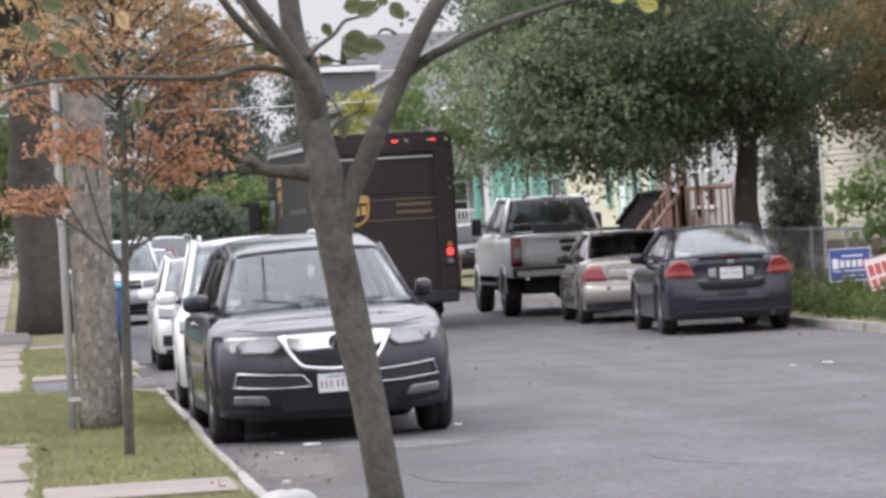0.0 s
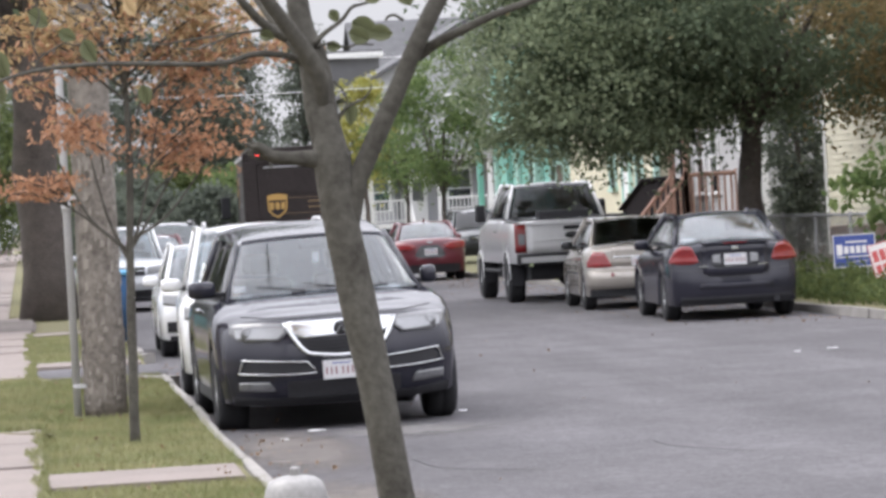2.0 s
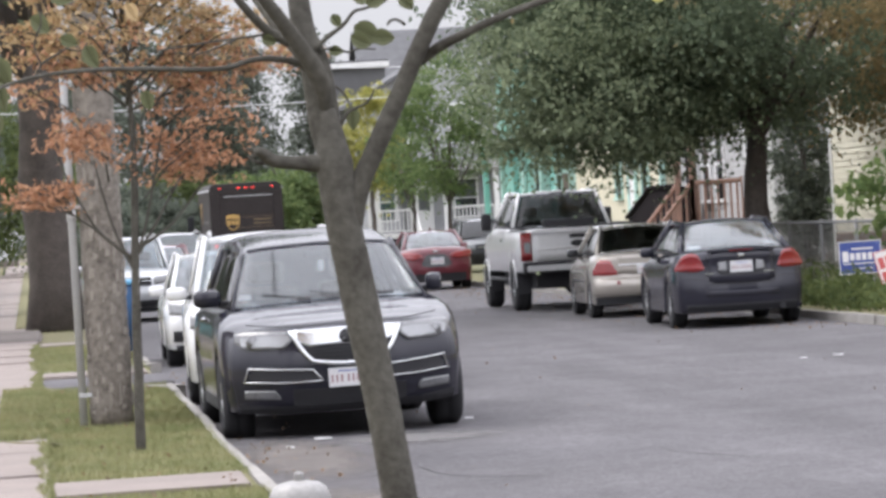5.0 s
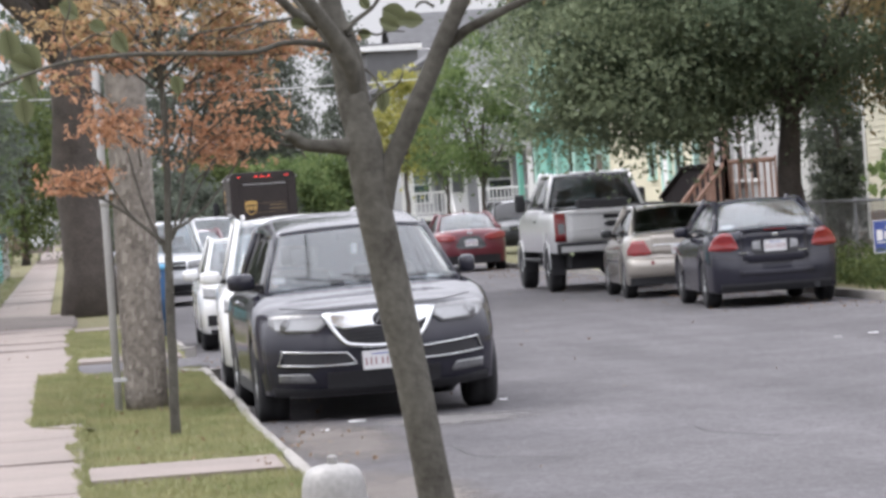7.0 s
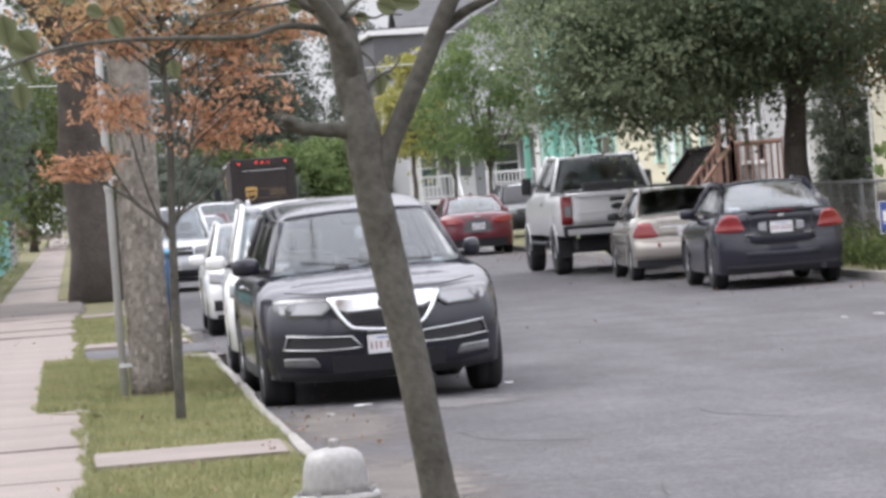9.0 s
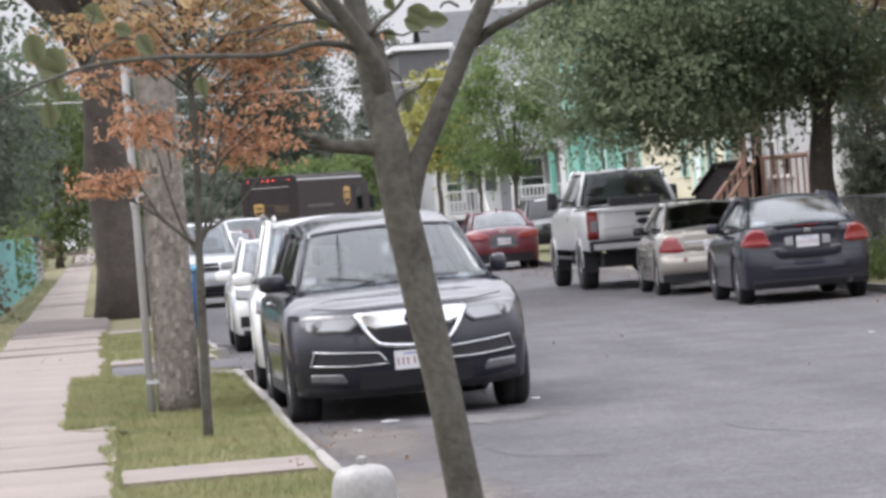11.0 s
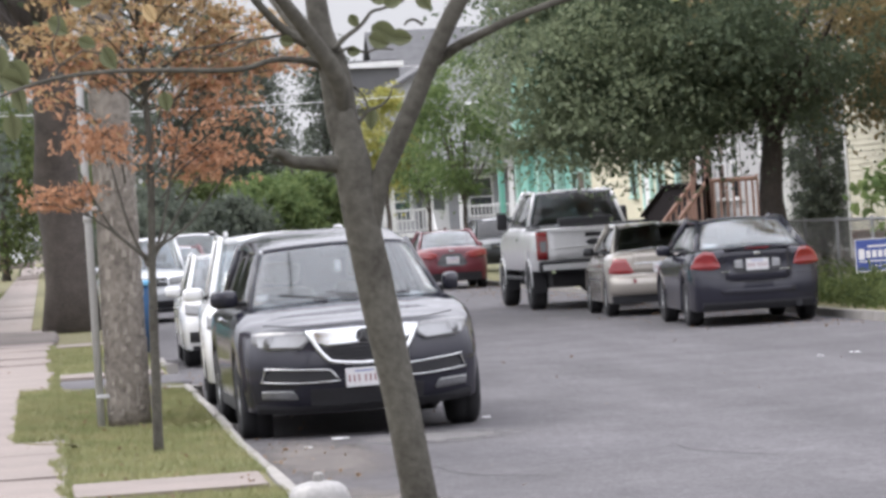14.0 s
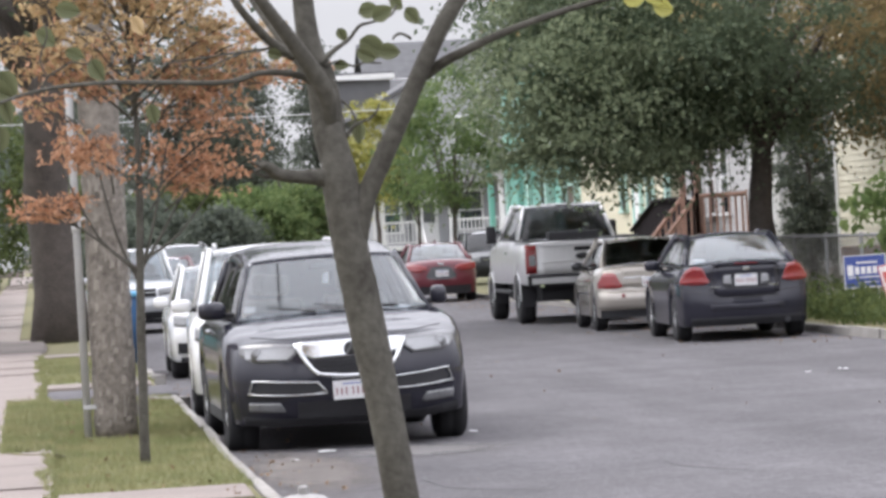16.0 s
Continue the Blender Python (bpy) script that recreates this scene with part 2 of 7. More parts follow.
bm = bmesh.new()
nx, ny = 26, 160
grid = [[bm.verts.new((KERB - 0.1 + (KERB_R + 0.2 - KERB) * i / nx, -10 + 330 * (j / ny) ** 1.5, 0.0)) for i in range(nx + 1)] for j in range(ny + 1)]
for j in range(ny + 1):
    for i in range(nx + 1):
        v = grid[j][i]
        v.co.z = 0.002 * noise.noise(v.co * 0.7)
for j in range(ny):
    for i in range(nx):
        bm.faces.new((grid[j][i], grid[j][i + 1], grid[j + 1][i + 1], grid[j + 1][i]))
road = tagged(link_mesh("road", bm, ASPHALT), "worn grey asphalt street with patches and fine cracks", "road", kind="structure")
tagged(link_mesh("side_road", boxed(KERB_R + 0.1, 90, CROSS0, CROSS1, -0.02, 0.0), ASPHALT), "grey asphalt side street leading off", "road", kind="structure")


def verge(name, x0, x1, y0, y1, label, top=VERGE, m=TURF):
    bm = bmesh.new()
    n = max(2, int((y1 - y0) / 2))
    k = max(2, int((x1 - x0) / 0.5)) if x1 - x0 < 8 else 16
    g = [[bm.verts.new((x0 + (x1 - x0) * i / k, y0 + (y1 - y0) * j / n, top)) for i in range(k + 1)] for j in range(n + 1)]
    for row in g:
        for v in row:
            v.co.z += 0.012 * noise.noise(v.co * 1.3)
    for j in range(n):
        for i in range(k):
            bm.faces.new((g[j][i], g[j][i + 1], g[j + 1][i + 1], g[j + 1][i]))
    r = bmesh.ops.extrude_face_region(bm, geom=bm.faces[:])
    for v in r["geom"]:
        if isinstance(v, bmesh.types.BMVert):
            v.co.z = -0.05
    bmesh.ops.recalc_face_normals(bm, faces=bm.faces)
    return tagged(link_mesh(name, bm, m, smooth=False), label, "ground", kind="structure")


verge("verge_left", -60, KERB - 0.09, -8, 320, "short worn grass on the raised verge", VERGE - 0.03)
verge("verge_right", KERB_R + 0.16, 60, -8, CROSS0 - 1, "raised verge with grass and weeds", VERGE - 0.03)
verge("verge_far", KERB_R + 0.16, 90, CROSS1 + 1, 320, "raised grass verge beyond the side street", VERGE - 0.03)


# unseen dark wall closing the street behind the camera, added to darken car reflections
bm = bmesh.new()
n, top, low = 60, [], []
for k in range(n + 1):
    x = -90 + 180 * k / n
    y = -45 + 0.0025 * x * x
    top.append(bm.verts.new((x, y, 11 + 2.5 * noise.noise(Vector((x * 0.11, 0, 0))))))
    low.append(bm.verts.new((x, y, -0.1)))
for k in range(n):
    bm.faces.new((low[k], low[k + 1], top[k + 1], top[k]))
tagged(link_mesh("backdrop", bm, mat("backdrop_dark", (0.05, 0.06, 0.04), 0.95, vary=0.35, scale=0.4, fine=3.0), None, False), "plain dark backdrop out of view, added to darken car reflections", "backdrop", kind="structure")


# ---- vehicles ----
def lerp_table(table, t):
    """Smooth lookup in rows of (t, value)."""
    if t <= table[0][0]:
        return table[0][1]
    for (a, va), (b, vb) in zip(table, table[1:]):
        if t <= b:
            u = (t - a) / (b - a)
            return va + (vb - va) * (u * u * (3 - 2 * u) * 0.5 + u * 0.5)
    return table[-1][1]


class Body:
    """A car body: its near end stands at y = 0 and its far end at y = length; x = 0 is the middle."""

    def __init__(self, length, half, top, end_near, end_far, sill, wheels, wheel_r, bow=0.30, bow_far=0.22, crown=0.07, tuck=0.06):
        self.length, self.half, self.top = length, half, top
        self.end_near, self.end_far, self.sill = end_near, end_far, sill
        self.wheels, self.wheel_r, self.bow, self.bow_far, self.crown, self.tuck = wheels, wheel_r, bow, bow_far, crown, tuck

    def near(self, x, z):
        return lerp_table(self.end_near, z) + self.bow * (abs(x) / self.half) ** 3

    def far(self, x, z):
        return self.length - lerp_table(self.end_far, z) - self.bow_far * (abs(x) / self.half) ** 3

    def width(self, y):
        e = min(y, self.length - y)
        return self.half * (1 - 0.075 * max(0.0, 1 - e / 0.75) ** 2)

    def ring(self, y):
        w, zt, zb = self.width(y), lerp_table(self.top, y), self.sill
        arch = zb
        for yw in self.wheels:
            d = abs(y - yw)
            r = self.wheel_r + 0.07
            if d < r:
                arch = max(arch, self.wheel_r - 0.02 + math.sqrt(r * r - d * d))
        arch = min(arch, zt - 0.22)
        zs = zt - self.crown
        mid = max(arch + 0.03, zb + (zs - zb) * 0.52)
        half = [(0.0, zb), (0.58 * w, zb), (0.70 * w, zb + 0.6 * (arch - zb)), (0.955 * w, arch), (0.985 * w, arch + 0.02), (w, mid), (0.995 * w, mid + 0.45 * (zs - mid)),
                (0.985 * w - self.tuck * 0.3, zs - 0.035), (0.955 * w - self.tuck * 0.5, zs), (0.86 * w, zs + 0.45 * self.crown), (0.55 * w, zs + 0.85 * self.crown), (0.0, zt)]
        return half + [(-x, z) for x, z in half[-2:0:-1]]

    def mesh(self):
        bm = bmesh.new()
        ys = set(i / 30 * self.length for i in range(31))
        for yw in self.wheels:
            for k in range(-9, 10):
                ys.add(yw + (self.wheel_r + 0.069) * math.sin(k / 9 * math.pi / 2))
        ys.update((0.12, 0.25, self.length - 0.12, self.length - 0.25))
        ys = sorted(y for y in ys if 0 <= y <= self.length)
        rings = []
        for y in ys:
            ring = []
            for x, z in self.ring(y):
                n, f = self.near(x, z), self.length - self.far(x, z)
                yy = y + n * max(0.0, 1 - y / 1.1) ** 1.5 - f * max(0.0, 1 - (self.length - y) / 1.1) ** 1.5
                ring.append(bm.verts.new((x, yy, z)))
            rings.append(ring)
        n = len(rings[0])
        for a, b in zip(rings, rings[1:]):
            for k in range(n):
                bm.faces.new((a[k], a[(k + 1) % n], b[(k + 1) % n], b[k]))
        for ring, end in ((rings[0], self.near), (rings[-1], self.far)):
            zc = sum(v.co.z for v in ring) / n
            outer = ring
            for s in (0.88, 0.7, 0.5, 0.25):
                inner = []
                for v in ring:
                    x, z = v.co.x * s, zc + (v.co.z - zc) * s
                    inner.append(bm.verts.new((x, end(x, z), z)))
                for k in range(n):
                    bm.faces.new((outer[k], outer[(k + 1) % n], inner[(k + 1) % n], inner[k]))
                outer = inner
            bm.faces.new(outer)
        bmesh.ops.recalc_face_normals(bm, faces=bm.faces)
        return bm

    def panel(self, xs, lo, hi, proud=0.006, thick=0.03, rows=4, end="near"):
        """A raised panel that follows the body's end: between the heights lo and hi at the places xs."""
        bm = bmesh.new()
        sgn = -1 if end == "near" else 1
        surf = self.near if end == "near" else self.far
        n, cols = 13, []
        for i in range(n):
            u = i / (n - 1)
            x = xs[0] + (xs[-1] - xs[0]) * u
            def at(vals):
                if len(vals) == 1:
                    return vals[0]
                for k in range(len(xs) - 1):
                    a, b = xs[k], xs[k + 1]
                    if min(a, b) - 1e-9 <= x <= max(a, b) + 1e-9:
                        return vals[k] + (vals[k + 1] - vals[k]) * ((x - a) / (b - a))
                return vals[-1]
            zl, zh = at(lo), at(hi)
            cols.append([(x, zl + (zh - zl) * r / rows) for r in range(rows + 1)])
        front = [[bm.verts.new((x, surf(x, z) + sgn * proud, z)) for x, z in c] for c in cols]
        back = [[bm.verts.new((x, surf(x, z) - sgn * thick, z)) for x, z in c] for c in cols]
        for a, b in zip(front, front[1:]):
            for r in range(rows):
                bm.faces.new((a[r], a[r + 1], b[r + 1], b[r]))
        for i in range(n - 1):
            for r in (0, rows):
                bm.faces.new((front[i][r], front[i + 1][r], back[i + 1][r], back[i][r]))
        for i in (0, n - 1):
            for r in range(rows):
                bm.faces.new((front[i][r], front[i][r + 1], back[i][r + 1], back[i][r]))
        bmesh.ops.remove_doubles(bm, verts=bm.verts, dist=1e-5)
        bmesh.ops.recalc_face_normals(bm, faces=bm.faces)
        return bm

    def rod(self, pts, r, proud=0.012, end="near", n=24, sides=6):
        """A round trim that follows the body's end through places (x, z)."""
        surf, sgn = (self.near, -1) if end == "near" else (self.far, 1)
        path = curve_pts([(x, 0, z) for x, z in pts], n) if len(pts) > 2 else [Vector((pts[0][0] + (pts[1][0] - pts[0][0]) * i / n, 0, pts[0][1] + (pts[1][1] - pts[0][1]) * i / n)) for i in range(n + 1)]
        return tube(bmesh.new(), [(p.x, surf(p.x, p.z) + sgn * proud, p.z) for p in path], [r] * len(path), sides)


def sheet(corners, n=8, bulge=0.0, thick=0.012, axis=1):
    """A thin bowed sheet between four corners: near-left, near-right, far-right, far-left."""
    a, b, c, d = (Vector(p) for p in corners)
    nrm = ((b - a).cross(d - a)).normalized()
    bm = bmesh.new()
    top = [[None] * (n + 1) for _ in range(n + 1)]
    low = [[None] * (n + 1) for _ in range(n + 1)]
    for i in range(n + 1):
        for j in range(n + 1):
            u, v = i / n, j / n
            p = (a * (1 - u) + b * u) * (1 - v) + (d * (1 - u) + c * u) * v
            p = p + nrm * bulge * (1 - (2 * u - 1) ** 2 + 0.3 * (1 - (2 * v - 1) ** 2))
            top[i][j], low[i][j] = bm.verts.new(p), bm.verts.new(p - nrm * thick)
    for i in range(n):
        for j in range(n):
            bm.faces.new((top[i][j], top[i + 1][j], top[i + 1][j + 1], top[i][j + 1]))
            bm.faces.new((low[i][j], low[i][j + 1], low[i + 1][j + 1], low[i + 1][j]))
        for k in (0, n):
            bm.faces.new((top[i][k], top[i + 1][k], low[i + 1][k], low[i][k]))
            bm.faces.new((top[k][i], top[k][i + 1], low[k][i + 1], low[k][i]))
    bmesh.ops.recalc_face_normals(bm, faces=bm.faces)
    return bm


def bar(a, b, w, d):
    """A rounded pillar from a to b, w wide and d deep."""
    a, b = Vector(a), Vector(b)
    bm = bmesh.new()
    tube(bm, [a, (a + b) / 2, b], [1, 1, 1], 10)
    ax = (b - a).normalized()
    for v in bm.verts:
        t = (v.co - a).dot(ax)
        c = a + ax * t
        o = v.co - c
        v.co = c + Vector((o.x * w, o.y * d, o.z * d))
    return bm


def wheel_meshes(r, w, spokes, alloy=True):
    """Tyre and rim, about the x axis."""
    tyre, rim = bmesh.new(), bmesh.new()
    lathe(tyre, [(r * 0.66, -w / 2 + 0.01), (r * 0.9, -w / 2), (r * 0.985, -w * 0.36), (r, -w * 0.2), (r * 0.992, -w * 0.06), (r * 0.985, -w * 0.04), (r * 0.985, w * 0.04), (r * 0.992, w * 0.06), (r, w * 0.2), (r * 0.985, w * 0.36), (r * 0.9, w / 2), (r * 0.66, w / 2 - 0.01)], 36, axis="x")
    lathe(rim, [(r * 0.675, -w / 2 + 0.012), (r * 0.64, -w / 2 + 0.02), (r * 0.60, -w * 0.2), (r * 0.60, w * 0.2), (r * 0.64, w / 2 - 0.02), (r * 0.675, w / 2 - 0.012)], 30, axis="x")
    for s in (-1, 1):
        lathe(rim, [(r * 0.16, s * (w * 0.30)), (r * 0.15, s * (w * 0.42)), (r * 0.10, s * (w * 0.44))], 14, axis="x")
        for k in range(spokes):
            a = 2 * math.pi * k / spokes
            tube(rim, [(s * w * 0.38, math.cos(a) * r * 0.1, math.sin(a) * r * 0.1), (s * w * 0.36, math.cos(a) * r * 0.62, math.sin(a) * r * 0.62)], [r * 0.075, r * 0.06], 6)
    return tyre, rim


def add_wheels(car, ys, half, r, w, spokes=5, rim_mat=None):
    made = []
    data = None
    for yw in ys:
        for s in (-1, 1):
            if data is None:
                ty, ri = wheel_meshes(r, w, spokes)
                hub = new("wheel")
                hub.parent = car
                hub.empty_display_size = 0.1
                a, b = part("tyre", ty, RUBBER, hub, "black rubber tyre", True), part("rim", ri, rim_mat or ALLOY, hub, "", True)
                data = (a.data, b.data)
            else:
                hub = new("wheel")
                hub.parent = car
                hub.empty_display_size = 0.1
                for nm, d in (("tyre", data[0]), ("rim", data[1])):
                    o = new(nm, d)
                    o.parent = hub
            hub.location = (s * (half - w / 2), yw, r)
            made.append(hub)
    return made


def roof_shell(rows, crown=0.03, drop=0.085, thick=0.03):
    """A rounded roof through rows of (y, z, half width): crowned across and rolled down at its sides."""
    bm = bmesh.new()
    across = [-1, -0.985, -0.94, -0.85, -0.65, -0.35, 0, 0.35, 0.65, 0.85, 0.94, 0.985, 1]
    top = [[bm.verts.new((u * h, y, z + crown * (1 - u * u) - drop * abs(u) ** 14)) for u in across] for y, z, h in rows]
    low = [[bm.verts.new((u * (h - 0.02), y, z - thick + crown * (1 - u * u) - drop * abs(u) ** 14)) for u in across] for y, z, h in rows]
    n = len(across)
    for g in (top, low):          # the front corners stay up over the windscreen
        for row, (y, z, h) in zip(g, rows):
            ease = 0.85 * max(0.0, 1 - (y - rows[0][0]) / 0.5)
            for v, u in zip(row, across):
                v.co.z += ease * drop * abs(u) ** 14
    for g, flip in ((top, 1), (low, -1)):
        for a, b in zip(g, g[1:]):
            for k in range(n - 1):
                bm.faces.new((a[k], a[k + 1], b[k + 1], b[k])[::flip])
    for i in (0, len(rows) - 1):
        for k in range(n - 1):
            bm.faces.new((top[i][k], top[i][k + 1], low[i][k + 1], low[i][k]))
    for k in (0, n - 1):
        for i in range(len(rows) - 1):
            bm.faces.new((top[i][k], top[i + 1][k], low[i + 1][k], low[i][k]))
    bmesh.ops.recalc_face_normals(bm, faces=bm.faces)
    return bm


def cabin(car, g, colour, front_glass=GLASS, side_glass=GLASS, rear_glass=GLASS, interior=INTERIOR, pillars=(0.5,), roof_mat=None, near_name="windscreen", far_name="rear_window", roof_thick=0.05, bulge=0.05, roof_rows=None, slim=1.0):
    """The upper cabin: glass, roof, pillars, seats. g: b0, r0, r1, b1 along y; zb, zr heights; wb, wr half widths."""
    b0, r0, r1, b1, zb, zr, wb, wr = g
    part(near_name, sheet([(-wb + 0.06 * slim, b0, zb), (wb - 0.06 * slim, b0, zb), (wr - 0.03 * slim, r0, zr - 0.03), (-wr + 0.03 * slim, r0, zr - 0.03)], 10, bulge), front_glass, car, "", True).visible_shadow = False
    part(far_name, sheet([(wb - 0.06, b1, zb), (-wb + 0.06, b1, zb), (-wr + 0.03, r1, zr - 0.03), (wr - 0.03, r1, zr - 0.03)], 10, bulge * 0.8), rear_glass, car, "", True).visible_shadow = False
    for s in (-1, 1):
        c = [(s * (wb - 0.015), b0 + 0.12, zb), (s * (wb - 0.015), b1 - 0.12, zb), (s * (wr - 0.01), r1 - 0.02, zr - 0.05), (s * (wr - 0.01), r0 + 0.02, zr - 0.05)]
        part("side_window", sheet(c if s > 0 else [c[1], c[0], c[3], c[2]], 6, 0.02), side_glass, car, "", True).visible_shadow = False
        part("pillar", bar((s * (wb - 0.03), b0, zb - 0.03), (s * (wr - 0.015), r0 + 0.03, zr - 0.025), 0.035 * slim, 0.055 * slim), colour, car, "", True)
        part("pillar", bar((s * (wb - 0.03), b1, zb - 0.03), (s * (wr - 0.015), r1 - 0.03, zr - 0.025), 0.05, 0.085), colour, car, "", True)
        for f in pillars:
            y = r0 + (r1 - r0) * f
            part("pillar", bar((s * (wb - 0.012), y, zb - 0.02), (s * (wr - 0.008), y, zr - 0.03), 0.02, 0.06), BLACK_PLASTIC, car, "", True)
        if not roof_rows:
            part("roof_edge", tube(bmesh.new(), curve_pts([(s * (wr - 0.02), r0 + 0.0, zr - 0.03), (s * (wr + 0.005), (r0 + r1) / 2, zr - 0.005), (s * (wr - 0.02), r1, zr - 0.03)], 12), [0.04] * 12, 8), colour, car, "", True)
        part("window_trim", tube(bmesh.new(), [(s * (wb - 0.005), b0 + 0.1, zb + 0.005), (s * (wb + 0.005), (b0 + b1) / 2, zb + 0.005), (s * (wb - 0.005), b1 - 0.1, zb + 0.005)], [0.014] * 3, 6), BLACK_PLASTIC, car, "", True)
    if roof_rows:
        part("roof", roof_shell(roof_rows), roof_mat or colour, car, "glossy rounded roof", True)
    else:
        part("roof", sheet([(-wr + 0.01, r0, zr - 0.025), (wr - 0.01, r0, zr - 0.025), (wr - 0.01, r1, zr - 0.025), (-wr + 0.01, r1, zr - 0.025)], 10, 0.045, roof_thick), roof_mat or colour, car, "", True)
    # seats, dashboard and parcel shelf seen through the glass
    for s in (-1, 1):
        for y in (b0 + (b1 - b0) * 0.38, b0 + (b1 - b0) * 0.68):
            seat = boxed(s * 0.38 - 0.23, s * 0.38 + 0.23, y, y + 0.16, zb - 0.5, zb + 0.12, 0.05)
            box(seat, s * 0.38 - 0.12, s * 0.38 + 0.12, y + 0.02, y + 0.12, zb + 0.16, zb + 0.34, 0.04)
            part("seat", seat, interior, car, "", True)
    part("dashboard", boxed(-wb + 0.12, wb - 0.12, b0 + 0.1, b0 + 0.65, zb - 0.2, zb - 0.015, 0.04), INTERIOR, car, "", True)
    part("shelf", boxed(-wb + 0.14, wb - 0.14, b1 - 0.6, b1 - 0.12, zb - 0.2, zb - 0.02, 0.04), INTERIOR, car, "", True)
    part("cabin_floor", boxed(-wb + 0.12, wb - 0.12, b0 + 0.15, b1 - 0.15, zb - 0.55, zb - 0.5), INTERIOR, car)


def mirrors(car, half, y, z, m, size=(0.20, 0.10, 0.15), out=0.09, folded=1.0):
    """Door mirrors; folded < 1 turns the one on +x inwards."""
    wide, reach = size[0], out
    for s in (-1, 1):
        size, out = ((wide, *size[1:]), reach) if s < 0 else ((wide * folded, *size[1:]), reach * folded)
        bm = bmesh.new()
        bmesh.ops.create_uvsphere(bm, u_segments=14, v_segments=10, radius=0.5)
        for v in bm.verts:
            v.co = Vector((math.copysign(abs(v.co.x * 2) ** 0.6 / 2, v.co.x) * size[0] + s * (half + out), math.copysign(abs(v.co.y * 2) ** 0.7 / 2, v.co.y) * size[1] * 1.4 + y, math.copysign(abs(v.co.z * 2) ** 0.6 / 2, v.co.z) * size[2] + z))
        ob = part("door_mirror", bm, m, car, "", True)
        part("mirror_arm", boxed(*sorted((s * (half - 0.06), s * (half + out * 0.8))), y - 0.02, y + 0.05, z - size[2] * 0.45, z - size[2] * 0.15, 0.015), BLACK_PLASTIC, ob)


def plate(car, body, x, z, end="near", w=0.305, h=0.152, chars=7):
    """A white number plate; its characters stay plain red bars."""
    y = body.near(x, z) - 0.02
    p = part("number_plate", boxed(x - w / 2, x + w / 2, y - 0.006, y + 0.02, z - h / 2, z + h / 2, 0.004), PLATE_WHITE, car, "white number plate with dark red characters")
    for i in range(chars):
        cx = x - w * 0.38 + w * 0.76 * i / (chars - 1) + (0.008 if i > 2 else -0.008)
        part("plate_character", boxed(cx - 0.006, cx + 0.006, y - 0.009, y - 0.005, z - h * 0.24, z + h * 0.14), PLATE_RED, p)
    part("plate_band", boxed(x - w * 0.25, x + w * 0.25, y - 0.009, y - 0.005, z + h * 0.30, z + h * 0.37), PLATE_BLUE, p)


def both(f):
    for s in (-1, 1):
        f(s)



